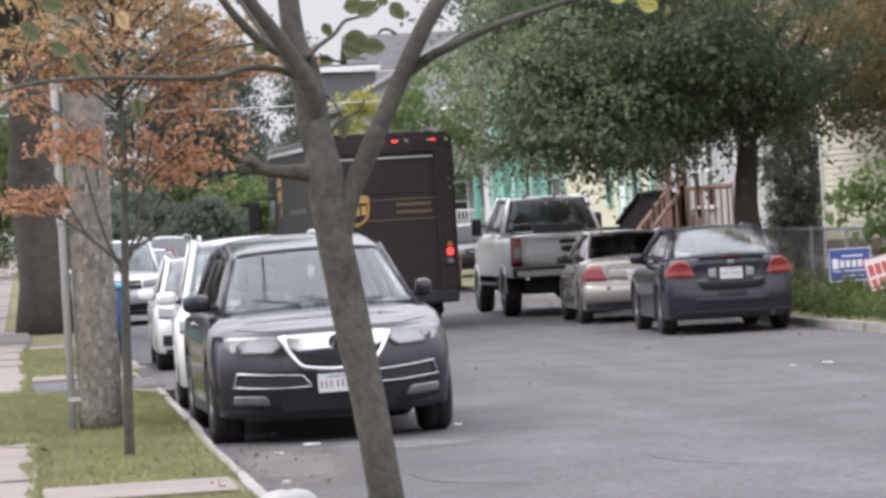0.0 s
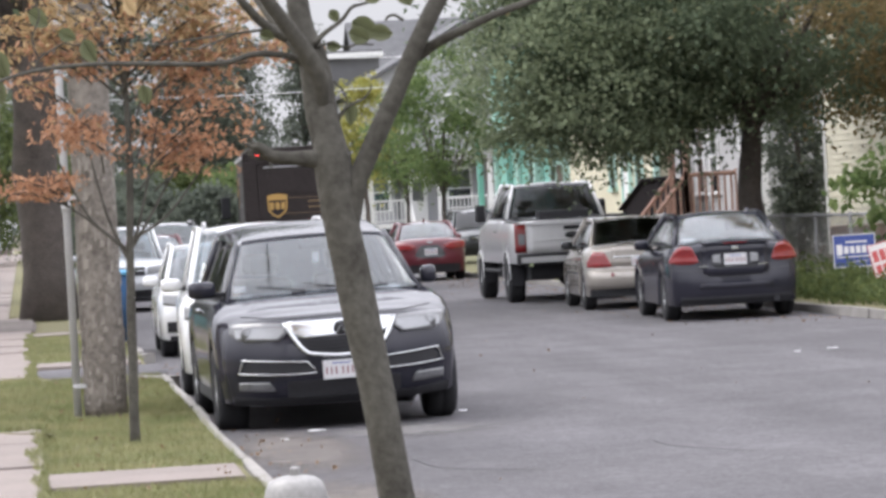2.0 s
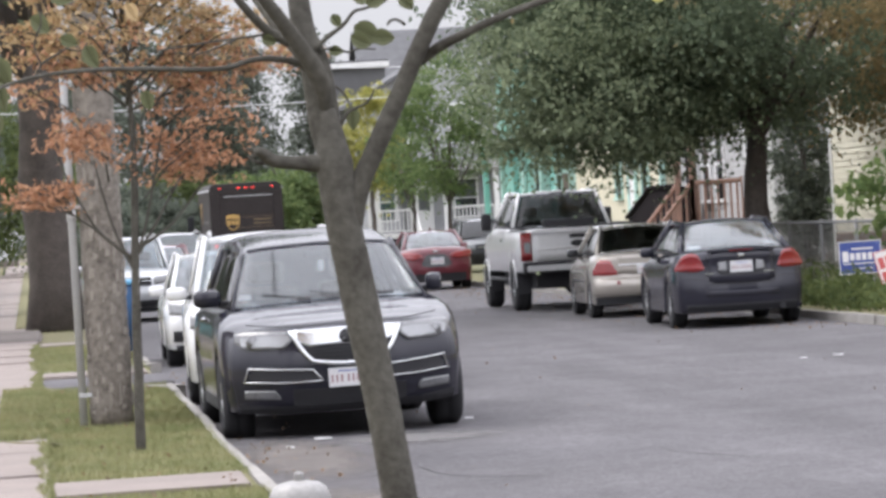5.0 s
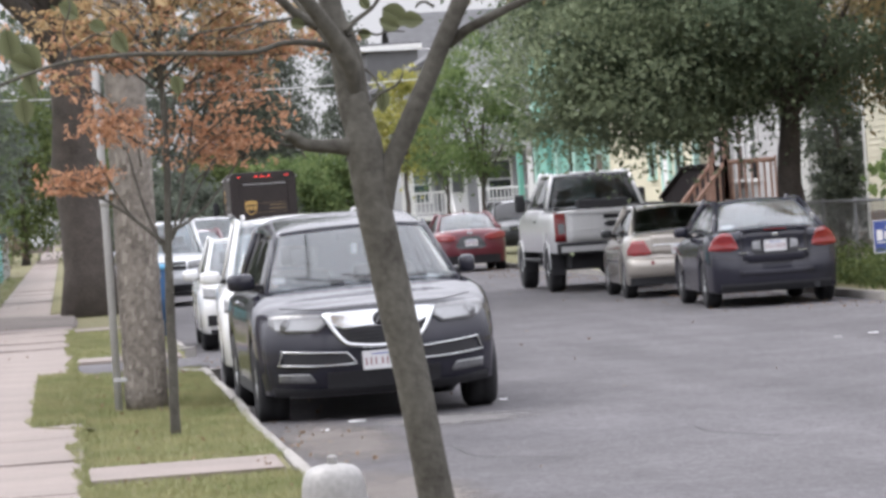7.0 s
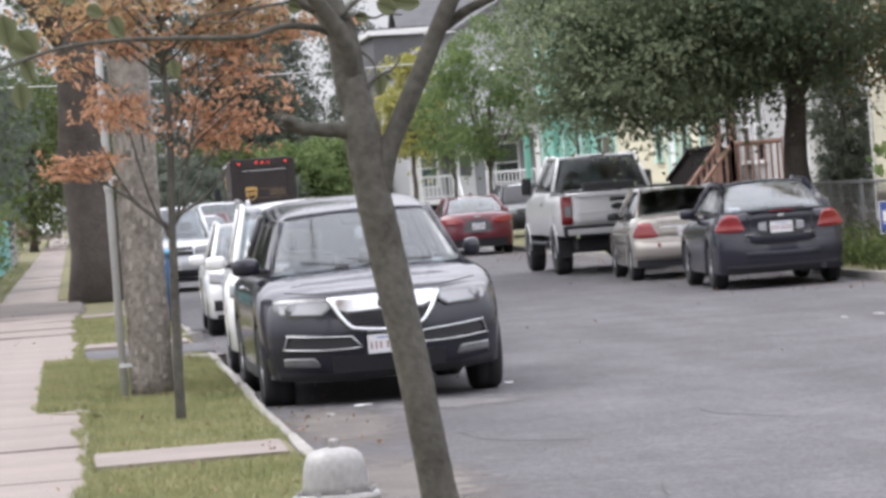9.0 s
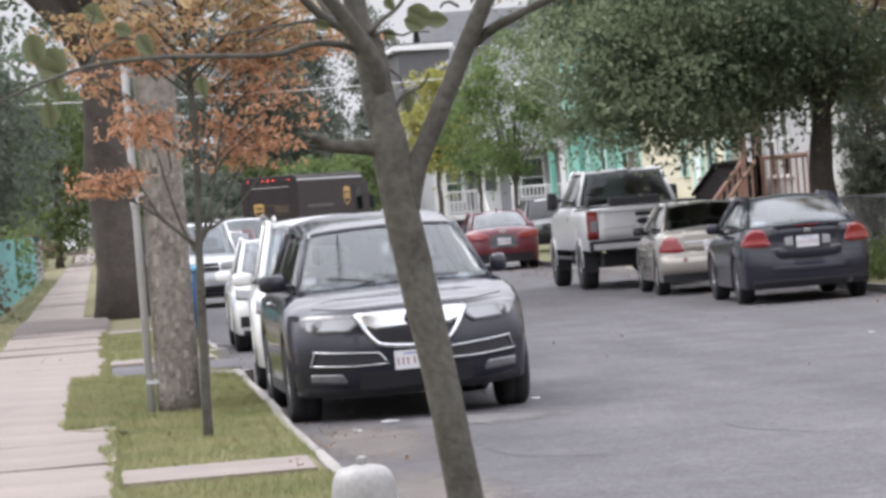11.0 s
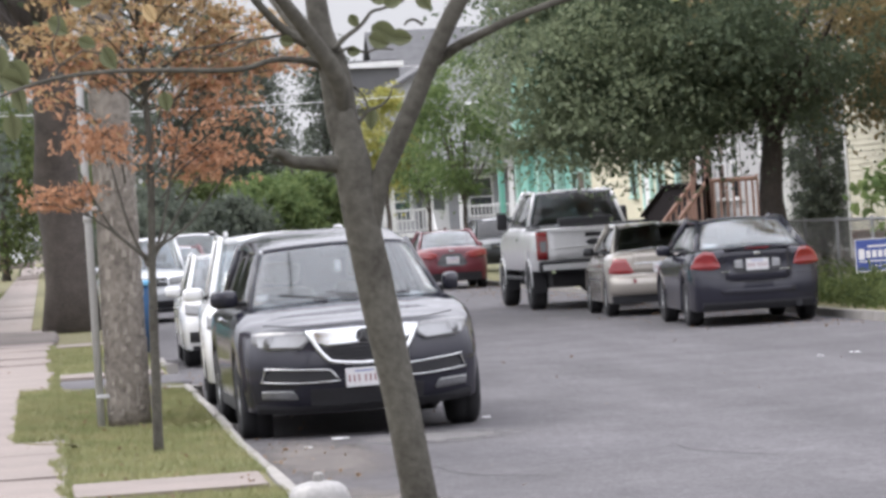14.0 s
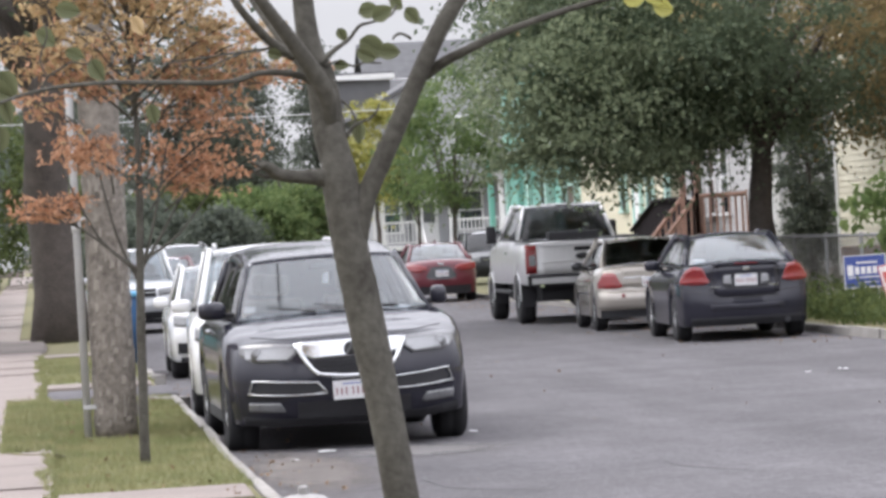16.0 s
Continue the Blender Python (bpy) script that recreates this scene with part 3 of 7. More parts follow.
def black_suv():
    car = thing("suv", pose(2.56, 29.95, -0.022, 0, -1.0, 0.8), "blue-black suv with bright chrome grille parked at the kerb", "car")
    B = Body(4.85, 1.0, [(0, 0.90), (0.1, 0.958), (0.5, 1.025), (1.1, 1.10), (1.5, 1.13), (3.5, 1.13), (4.6, 1.12), (4.85, 1.0)],
             [(0.2, 0.16), (0.3, 0.06), (0.45, 0.0), (0.62, 0.0), (0.75, 0.03), (0.9, 0.10), (1.05, 0.28), (1.2, 0.4)], [(0.2, 0.12), (0.5, 0.0), (0.8, 0.03), (1.2, 0.12)], 0.25, (0.97, 3.72), 0.365, bow=0.46)
    part("body", B.mesh(), PAINT_BLACK, car, "blue-black body with a clear gloss", True)
    cabin(car, (1.32, 2.12, 4.40, 4.74, 1.10, 1.60, 0.845, 0.66), PAINT_BLACK, side_glass=GLASS_DARK, rear_glass=GLASS_DARK, interior=INTERIOR_TAN, pillars=(0.33, 0.72),
          roof_rows=[(2.10, 1.562, 0.655), (2.106, 1.568, 0.657), (2.12, 1.572, 0.66), (2.3, 1.600, 0.67), (2.55, 1.632, 0.68), (2.85, 1.660, 0.685), (3.2, 1.680, 0.685), (3.7, 1.686, 0.685), (4.1, 1.67, 0.68), (4.42, 1.625, 0.67)], slim=0.55, bulge=0.026)
    add_wheels(car, (0.97, 3.72), 0.995, 0.365, 0.255, 7)
    mirrors(car, 0.87, 1.70, 1.185, PAINT_BLACK, (0.24, 0.13, 0.155), 0.13, 0.58)
    # chrome shield grille
    part("grille_surround", B.panel([-0.45, -0.33, 0.0, 0.33, 0.45], [0.86, 0.76, 0.77, 0.76, 0.86], [0.905, 0.91, 0.91, 0.91, 0.905], 0.022), CHROME, car, "bright chrome grille surround", True)
    part("grille_lip", B.rod([(-0.45, 0.90), (-0.37, 0.75), (-0.30, 0.665), (-0.24, 0.64), (0.0, 0.615), (0.24, 0.64), (0.30, 0.665), (0.37, 0.75), (0.45, 0.90)], 0.022, 0.016), CHROME, car, "", True)
    part("grille", B.panel([-0.34, -0.27, 0.0, 0.27, 0.34], [0.73, 0.67, 0.635, 0.67, 0.73], [0.77, 0.765, 0.77, 0.765, 0.77], 0.014), BLACK_PLASTIC, car, "black mesh grille")
    for k in range(3):
        z = 0.675 + 0.03 * k
        part("grille_bar", B.rod([(-0.30 + 0.02 * (2 - k), z + 0.008), (0.30 - 0.02 * (2 - k), z + 0.008)], 0.006, 0.032), BLACK_PLASTIC, car)
    badge = lathe(bmesh.new(), [(0.0, -0.03), (0.055, -0.03), (0.06, -0.022), (0.05, -0.018)], 20, (0, B.near(0, 0.835) - 0.02, 0.835), "y")
    part("badge", badge, BLACK_PLASTIC, car, "round dark badge", True)
    part("badge_mark", tube(bmesh.new(), [(-0.028, B.near(0, 0.835) - 0.052, 0.805), (0.0, B.near(0, 0.835) - 0.052, 0.875), (0.028, B.near(0, 0.835) - 0.052, 0.805)], [0.012] * 3, 6), CHROME, car)
    part("bonnet_line", B.rod([(-0.78, 0.97), (-0.45, 0.938), (0.0, 0.945), (0.45, 0.938), (0.78, 0.97)], 0.005, 0.004), BLACK_PLASTIC, car)

    def side(s):
        lamp = part("headlamp", B.panel([s * 0.43, s * 0.50, s * 0.78, s * 0.88], [0.83, 0.765, 0.765, 0.83], [0.895, 0.905, 0.92, 0.905], 0.012), LAMP_CLEAR, car, "clear headlamp in a dark housing", True)
        for x, r in ((0.75, 0.050),):
            y = B.near(x, 0.83)
            part("lamp_bowl", lathe(bmesh.new(), [(0.0, -0.028), (r * 0.55, -0.03), (r * 0.6, -0.02), (r, -0.03), (r * 1.1, -0.015)], 20, (s * x, y, 0.83), "y"), ALLOY_DULL, lamp, "", True)
        part("lamp_housing", B.panel([s * 0.46, s * 0.52, s * 0.84], [0.83, 0.78, 0.80], [0.87, 0.875, 0.875], 0.016), ALLOY_DULL, lamp)
        part("air_intake", B.panel([s * 0.24, s * 0.30, s * 0.76, s * 0.80], [0.498, 0.493, 0.513, 0.528], [0.518, 0.573, 0.603, 0.568], 0.010), BLACK_PLASTIC, car, "black lower intake with chrome edge")
        part("intake_trim", B.rod([(s * 0.22, 0.496), (s * 0.29, 0.578), (s * 0.30, 0.582), (s * 0.55, 0.598), (s * 0.79, 0.618), (s * 0.80, 0.614), (s * 0.83, 0.518), (s * 0.82, 0.510), (s * 0.5, 0.488), (s * 0.22, 0.490)], 0.0085, 0.016), CHROME, car, "", True)
        part("fog_lamp", B.panel([s * 0.56, s * 0.60, s * 0.84], [0.355, 0.355, 0.372], [0.375, 0.432, 0.440], 0.012), LAMP_CLEAR, car, "clear rectangular fog lamp", True)
        part("wiper", tube(bmesh.new(), [(s * 0.35 + 0.2, 1.33, 1.13), (s * 0.2 - 0.1, 1.36, 1.15), (s * 0.2 - 0.35, 1.42, 1.19)], [0.012, 0.009, 0.006], 6), BLACK_PLASTIC, car)
        part("side_cladding", boxed(*sorted((s * 0.955, s * 0.99)), 1.45, 3.2, 0.25, 0.36, 0.012), BLACK_PLASTIC, car)
        part("door_handle", boxed(*sorted((s * 0.965, s * 1.01)), 2.55, 2.75, 0.98, 1.01, 0.01), CHROME, car)
    both(side)
    part("lower_intake", B.panel([-0.46, 0.0, 0.46], [0.30, 0.285, 0.30], [0.43, 0.43, 0.43], 0.008), BLACK_PLASTIC, car)
    part("chin", B.panel([-0.88, -0.6, 0.0, 0.6, 0.88], [0.255, 0.235, 0.23, 0.235, 0.255], [0.335, 0.30, 0.29, 0.30, 0.335], 0.02, 0.12), BLACK_PLASTIC, car)
    part("windscreen_tag", boxed(-0.02, 0.03, 1.86, 1.87, 1.35, 1.44, 0.004), PLATE_WHITE, car, "white tag hanging behind the windscreen")
    part("sticker", boxed(-0.74, -0.64, 1.50, 1.51, 1.155, 1.20), PLATE_WHITE, car)
    part("inner_mirror", boxed(-0.12, 0.12, 2.02, 2.06, 1.47, 1.53, 0.015), BLACK_PLASTIC, car)
    part("steering_wheel", tube(bmesh.new(), [(0.38 + 0.18 * math.cos(a), 2.0, 1.12 + 0.18 * math.sin(a)) for a in [2 * math.pi * k / 16 for k in range(17)]], [0.016] * 17, 6), BLACK_PLASTIC, car)
    plate(car, B, -0.02, 0.505)
    return car


def plain_front(name, m, label, colour, L, half, zhood, zroof, wheel_r, suv, lamp_z=0.72, screen=GLASS):
    """A parked car seen from its front at some distance."""
    car = thing(name, m, label, "car")
    k = zroof / 1.7
    B = Body(L, half, [(0, zhood - 0.10), (0.2, zhood - 0.05), (0.9, zhood + 0.05), (1.3, zhood + 0.09), (L - 0.3, zhood + 0.10), (L, zhood - 0.02)],
             [(0.2, 0.12), (0.45, 0.0), (0.6, 0.0), (0.85, 0.10), (1.05, 0.25)], [(0.2, 0.1), (0.5, 0.0), (1.0, 0.08)], 0.23, (0.9, L - 0.98), wheel_r, bow=0.32)
    part("body", B.mesh(), colour, car, "", True)
    rear = (L - 0.45, L - 0.12) if suv else (L - 1.25, L - 0.55)
    cabin(car, (1.22, 2.05, rear[0], rear[1], zhood + 0.06, zroof, half - 0.10, half - 0.26), colour, front_glass=screen, side_glass=GLASS_DARK if suv else GLASS, pillars=(0.35, 0.75))
    add_wheels(car, (0.9, L - 0.98), half - 0.02, wheel_r, 0.22, 5)
    mirrors(car, half - 0.07, 1.62, zhood + 0.12, colour, (0.22, 0.12, 0.14), 0.12)
    part("grille", B.panel([-0.40, 0.0, 0.40], [lamp_z - 0.09], [lamp_z + 0.08], 0.012), BLACK_PLASTIC, car)
    part("grille_bar", B.rod([(-0.38, lamp_z), (0.38, lamp_z)], 0.018, 0.02), CHROME, car)
    part("lower_intake", B.panel([-0.55, 0.0, 0.55], [0.30], [0.44], 0.01), BLACK_PLASTIC, car)

    def side(s):
        part("headlamp", B.panel([s * 0.45, s * (half - 0.06)], [lamp_z - 0.07, lamp_z - 0.03], [lamp_z + 0.07, lamp_z + 0.12], 0.012), LAMP_CLEAR, car, "", True)
        part("fog_lamp_recess", B.panel([s * 0.62, s * (half - 0.10)], [0.33], [0.47], 0.012), BLACK_PLASTIC, car)
        if suv:
            part("roof_rail", tube(bmesh.new(), curve_pts([(s * (half - 0.34), 2.3, zroof), (s * (half - 0.34), 2.45, zroof + 0.045), (s * (half - 0.34), L - 0.9, zroof + 0.045), (s * (half - 0.34), L - 0.7, zroof)], 12), [0.016] * 12, 6), GALV, car, "", True)
    both(side)
    part("chin", B.panel([-half * 0.85, 0.0, half * 0.85], [0.22], [0.285], 0.015, 0.1), BLACK_PLASTIC, car)
    plate(car, B, 0.0, 0.52)
    return car


black_suv()
plain_front("suv", pose(2.44, 36.4, 0, 0, 0, -2.0), "white suv with dark side windows parked behind another", PAINT_WHITE, 4.75, 0.94, 0.98, 1.66, 0.36, True, 0.80)
plain_front("sedan", pose(2.60, 47.5, 0, 0, 0, -0.6), "white sedan with black fog lamp recesses at the kerb", PAINT_WHITE, 4.6, 0.89, 0.86, 1.43, 0.32, False)
plain_front("suv", pose(2.02, 74.0, 0), "silver suv facing out by the driveway", PAINT_SILVER, 4.7, 0.93, 0.98, 1.68, 0.35, True, 0.82)
plain_front("suv", pose(3.7, 92.0, 0), "dark grey suv parked far down the street", PAINT_DARK, 4.7, 0.93, 0.98, 1.72, 0.35, True, 0.80)
plain_front("sedan", pose(3.0, 84.0, 0), "dull red sedan parked far down the street", PAINT_RED, 4.5, 0.88, 0.86, 1.45, 0.32, False)



def black_sedan():
    car = thing("sedan", pose(9.58, 49.45, 0, 0, 0, -2.7), "black sedan with red tail lamps parked at the far kerb", "car")
    B = Body(4.83, 0.905, [(0, 0.98), (0.08, 1.04), (0.3, 1.075), (0.75, 1.085), (1.0, 1.04), (3.4, 1.0), (4.2, 0.90), (4.7, 0.78), (4.83, 0.70)],
             [(0.2, 0.10), (0.3, 0.03), (0.5, 0.0), (0.62, 0.02), (0.66, 0.05), (0.9, 0.08), (1.05, 0.04), (1.2, 0.06)], [(0.2, 0.1), (0.5, 0.0), (0.9, 0.15)], 0.21, (1.03, 3.77), 0.325, bow=0.26)
    part("body", B.mesh(), PAINT_BLACK, car, "", True)
    cabin(car, (0.62, 1.55, 2.75, 3.65, 1.02, 1.44, 0.79, 0.60), PAINT_BLACK, pillars=(0.42,), near_name="rear_window", far_name="windscreen")
    add_wheels(car, (1.03, 3.77), 0.885, 0.325, 0.215, 5)
    mirrors(car, 0.83, 2.9, 1.04, PAINT_BLACK, (0.21, 0.12, 0.15), 0.10)
    part("boot_lid", B.panel([-0.44, -0.40, 0.0, 0.40, 0.44], [0.64, 0.615, 0.605, 0.615, 0.64], [1.02, 1.03, 1.035, 1.03, 1.02], 0.010), PAINT_BLACK, car, "", True)
    part("boot_seam", B.rod([(-0.47, 1.0), (-0.45, 0.63), (-0.38, 0.602), (0.0, 0.592), (0.38, 0.602), (0.45, 0.63), (0.47, 1.0)], 0.004, 0.006), BLACK_PLASTIC, car)
    part("spoiler", B.rod([(-0.46, 1.045), (0.0, 1.06), (0.46, 1.045)], 0.022, 0.012), PAINT_BLACK, car, "", True)
    part("brake_light_bar", B.panel([-0.16, 0.16], [1.035], [1.047], 0.036), LAMP_RED, car)
    part("plate_recess", B.panel([-0.33, -0.27, 0.27, 0.33], [0.76, 0.70, 0.70, 0.76], [0.90, 0.92, 0.92, 0.90], 0.013), BLACK_PLASTIC, car)
    part("reversing_lamp", B.panel([-0.31, -0.20], [0.765, 0.75], [0.885, 0.90], 0.02), LAMP_CLEAR, car, "", True)
    part("reversing_lamp", B.panel([0.20, 0.31], [0.75, 0.765], [0.90, 0.885], 0.02), LAMP_CLEAR, car, "", True)
    part("badge", boxed(-0.045, 0.045, B.near(0, 0.97) - 0.025, B.near(0, 0.97), 0.945, 0.995, 0.008), CHROME, car)
    for x in (-0.42, 0.36):
        part("name_badge", boxed(x - 0.08, x + 0.08, B.near(x, 0.74) - 0.018, B.near(x, 0.74), 0.73, 0.75), CHROME, car)

    def side(s):
        part("tail_lamp", B.panel([s * 0.50, s * 0.58, s * 0.70, s * 0.80, s * 0.875], [0.80, 0.775, 0.775, 0.785, 0.80], [0.82, 1.01, 1.03, 0.97, 0.83], 0.014), LAMP_RED, car, "large red wedge tail lamp", True)
        part("bumper_seam", B.rod([(s * 0.45, 0.66), (s * 0.88, 0.70)], 0.004, 0.004), BLACK_PLASTIC, car)
    both(side)
    part("bumper_strip", B.panel([-0.50, 0.0, 0.50], [0.44, 0.43, 0.44], [0.50, 0.495, 0.50], 0.012), PAINT_GRAPHITE, car, "", True)
    part("valance", B.panel([-0.75, 0.0, 0.75], [0.215], [0.33], 0.012, 0.1), BLACK_PLASTIC, car)
    part("exhaust", lathe(bmesh.new(), [(0.035, -0.02), (0.045, -0.02), (0.045, 0.25), (0.03, 0.25)], 14, (0.54, 0.10, 0.255), "y"), BLACK_PLASTIC, car, "", True)
    part("hat_on_shelf", boxed(-0.60, -0.42, 0.90, 1.1, 1.03, 1.12, 0.04), PLATE_WHITE, car, "pale soft thing on the parcel shelf", True)
    plate(car, B, 0.0, 0.82)
    return car


def champagne_sedan():
    car = thing("sedan", pose(9.52, 56.8, 0, 0, 0, -2.8), "champagne compact sedan with small red tail lamps", "car")
    B = Body(4.42, 0.86, [(0, 0.95), (0.08, 1.0), (0.3, 1.03), (0.65, 1.04), (0.9, 1.0), (3.1, 0.97), (3.9, 0.86), (4.3, 0.74), (4.42, 0.66)],
             [(0.2, 0.08), (0.45, 0.0), (0.60, 0.0), (0.63, 0.07), (0.9, 0.09), (1.05, 0.09), (1.2, 0.1)], [(0.2, 0.1), (0.5, 0.0), (0.9, 0.15)], 0.21, (0.92, 3.54), 0.30, bow=0.24)
    part("body", B.mesh(), PAINT_CHAMPAGNE, car, "", True)
    cabin(car, (0.55, 1.30, 2.55, 3.30, 0.99, 1.405, 0.76, 0.58), PAINT_CHAMPAGNE, front_glass=GLASS_SMOKE, side_glass=GLASS_DARK, pillars=(0.42,), near_name="rear_window", far_name="windscreen")
    add_wheels(car, (0.92, 3.54), 0.845, 0.30, 0.195, 6)
    mirrors(car, 0.79, 2.7, 1.01, PAINT_DARK, (0.19, 0.12, 0.14), 0.10)
    part("boot_lid", B.panel([-0.46, 0.0, 0.46], [0.68, 0.665, 0.68], [0.98, 0.99, 0.98], 0.012), PAINT_CHAMPAGNE, car, "", True)
    part("boot_strip", B.rod([(-0.44, 0.82), (0.44, 0.82)], 0.010, 0.016), CHROME, car)

    def side(s):
        part("tail_lamp", B.panel([s * 0.46, s * 0.56, s * 0.74, s * 0.83], [0.68, 0.66, 0.66, 0.68], [0.70, 0.90, 0.91, 0.74], 0.014), LAMP_RED, car, "red corner tail lamp", True)
        part("side_strip", boxed(*sorted((s * 0.845, s * 0.868)), 1.35, 3.1, 0.56, 0.60, 0.006), PAINT_DARK, car)
    both(side)
    part("bumper", B.panel([-0.83, -0.6, 0.0, 0.6, 0.83], [0.35, 0.335, 0.33, 0.335, 0.35], [0.62, 0.63, 0.635, 0.63, 0.62], 0.03), PAINT_CHAMPAGNE, car, "", True)
    part("bumper_badge", lathe(bmesh.new(), [(0.0, -0.04), (0.03, -0.04), (0.032, 0.0)], 12, (-0.46, B.near(-0.46, 0.55), 0.55), "y"), PLATE_RED, car)
    part("valance", B.panel([-0.8, 0.0, 0.8], [0.21], [0.325], 0.006), PAINT_DARK, car)
    plate(car, B, 0.0, 0.75)
    return car


def red_sedan():
    car = thing("sedan", pose(9.65, 87.9, 0, 0, 0, -1.5), "dark red sedan parked beyond the pickup", "car")
    B = Body(4.6, 0.89, [(0, 0.93), (0.08, 1.0), (0.35, 1.035), (0.7, 1.04), (1.0, 1.0), (3.3, 0.97), (4.0, 0.86), (4.5, 0.74), (4.6, 0.66)],
             [(0.2, 0.08), (0.5, 0.0), (0.62, 0.04), (0.95, 0.10), (1.2, 0.1)], [(0.2, 0.1), (0.5, 0.0), (0.9, 0.15)], 0.2, (0.98, 3.65), 0.32, bow=0.26)
    part("body", B.mesh(), PAINT_RED, car, "", True)
    cabin(car, (0.55, 1.4, 2.7, 3.45, 0.99, 1.40, 0.78, 0.60), PAINT_RED, pillars=(0.42,), near_name="rear_window", far_name="windscreen")
    add_wheels(car, (0.98, 3.65), 0.87, 0.32, 0.21, 5)
    mirrors(car, 0.8, 2.75, 1.02, PAINT_RED, (0.2, 0.12, 0.14), 0.1)
    part("plate_recess", B.panel([-0.36, -0.22, 0.22, 0.36], [0.60, 0.56, 0.56, 0.60], [0.66, 0.86, 0.86, 0.66], 0.010), PAINT_DARK, car)
    part("badge", boxed(-0.07, 0.07, B.near(0, 0.92) - 0.025, B.near(0, 0.92), 0.90, 0.945, 0.01), CHROME, car)
    part("valance", B.panel([-0.7, 0.0, 0.7], [0.205], [0.40], 0.012), BLACK_PLASTIC, car)
    part("roof_fin", boxed(-0.02, 0.02, 1.45, 1.6, 1.42, 1.50, 0.008), PAINT_RED, car)

    def side(s):
        part("tail_lamp", B.panel([s * 0.34, s * 0.5, s * 0.86], [0.80, 0.74, 0.78], [0.86, 0.92, 0.93], 0.014), LAMP_RED, car, "red tail lamp", True)
    both(side)
    plate(car, B, 0.02, 0.70)
    return car


def pickup():
    car = thing("pickup_truck", pose(9.42, 63.3, 0, 0, 0, -0.6), "white crew-cab pickup truck with black rear bumper", "truck")
    B = Body(6.1, 1.005, [(0, 1.40), (0.05, 1.43), (2.05, 1.45), (2.2, 1.48), (4.4, 1.48), (4.8, 1.42), (5.8, 1.36), (6.1, 1.2)],
             [(0.6, 0.02), (0.8, 0.0), (1.4, 0.03), (1.6, 0.03)], [(0.6, 0.05), (0.9, 0.0), (1.4, 0.12)], 0.68, (1.38, 5.42), 0.41, bow=0.06, crown=0.03)
    part("body", B.mesh(), PAINT_WHITE, car, "white body", True)
    cabin(car, (2.12, 2.42, 4.05, 4.75, 1.46, 2.06, 0.90, 0.70), PAINT_WHITE, front_glass=GLASS_DARK, side_glass=GLASS_DARK, pillars=(0.5,), near_name="rear_window", far_name="windscreen", bulge=0.03)
    add_wheels(car, (1.38, 5.42), 1.0, 0.41, 0.28, 8)
    part("tailgate", B.panel([-0.78, 0.78], [0.86], [1.395], 0.012), PAINT_WHITE, car, "white tailgate with a raised panel", True)
    part("tailgate_ridge", B.rod([(-0.76, 1.34), (0.76, 1.34)], 0.012, 0.016), PAINT_SILVER, car)
    part("tailgate_crease", B.rod([(-0.76, 1.06), (-0.3, 1.08), (0.3, 1.08), (0.76, 1.06)], 0.014, 0.014), PAINT_WHITE, car, "", True)
    part("tailgate_handle", B.panel([-0.14, 0.14], [1.24], [1.31], 0.018), BLACK_PLASTIC, car)
    bd = bmesh.new()
    bmesh.ops.create_uvsphere(bd, u_segments=18, v_segments=8, radius=0.5)
    for v in bd.verts:
        v.co = Vector((v.co.x * 0.27, v.co.y * 0.04 - 0.01, v.co.z * 0.11 + 1.15))
    part("badge", bd, PAINT_DARK, car, "dark oval badge", True)
    part("bed_rail_cover", boxed(-0.98, 0.98, 0.02, 0.10, 1.42, 1.455, 0.012), BLACK_PLASTIC, car)
    part("toolbox", boxed(-0.35, 0.55, 1.7, 2.05, 1.40, 1.58, 0.02), BLACK_PLASTIC, car, "black box across the load bed")

    def side(s):
        lamp = part("tail_lamp", B.panel([s * 0.80, s * 0.99], [0.88], [1.37], 0.016), LAMP_RED, car, "tall red tail lamp with clear centre", True)
        part("clear_segment", B.panel([s * 0.82, s * 0.93], [1.02], [1.20], 0.022), LAMP_CLEAR, lamp)
        part("bed_rail", boxed(*sorted((s * 0.90, s * 1.0)), 0.08, 2.1, 1.44, 1.47, 0.01), BLACK_PLASTIC, car)
        for y in (1.38, 5.42):
            arc = [(s * 1.0, y + 0.485 * math.cos(a), 0.41 + 0.485 * math.sin(a)) for a in [math.pi * k / 14 for k in range(15)]]
            part("wheel_arch", tube(bmesh.new(), arc, [0.012] * 15, 6), PAINT_WHITE, car, "", True)
            part("mud_flap", boxed(*sorted((s * 0.74, s * 0.98)), y - 0.52, y - 0.50, 0.30, 0.62), BLACK_PLASTIC, car)
        part("running_board", boxed(*sorted((s * 0.93, s * 1.03)), 2.1, 4.7, 0.52, 0.58, 0.02), BLACK_PLASTIC, car)
        m = part("tow_mirror", boxed(*sorted((s * 1.02, s * 1.20)), 3.98, 4.10, 1.42, 1.74, 0.04), BLACK_PLASTIC, car, "tall black towing mirror", True)
        part("mirror_arm", boxed(*sorted((s * 0.9, s * 1.14)), 4.02, 4.07, 1.56, 1.60), BLACK_PLASTIC, m)
        part("door_handle", boxed(*sorted((s * 1.0, s * 1.03)), 2.6, 2.78, 1.22, 1.26), CHROME, car)
    both(side)
    bump = boxed(-0.98, 0.98, -0.16, 0.02, 0.66, 0.86, 0.03)
    part("rear_bumper", bump, BLACK_PLASTIC, car, "black and chrome step bumper")
    part("bumper_face", boxed(-0.92, 0.92, -0.175, -0.155, 0.70, 0.80, 0.008), GALV, car)
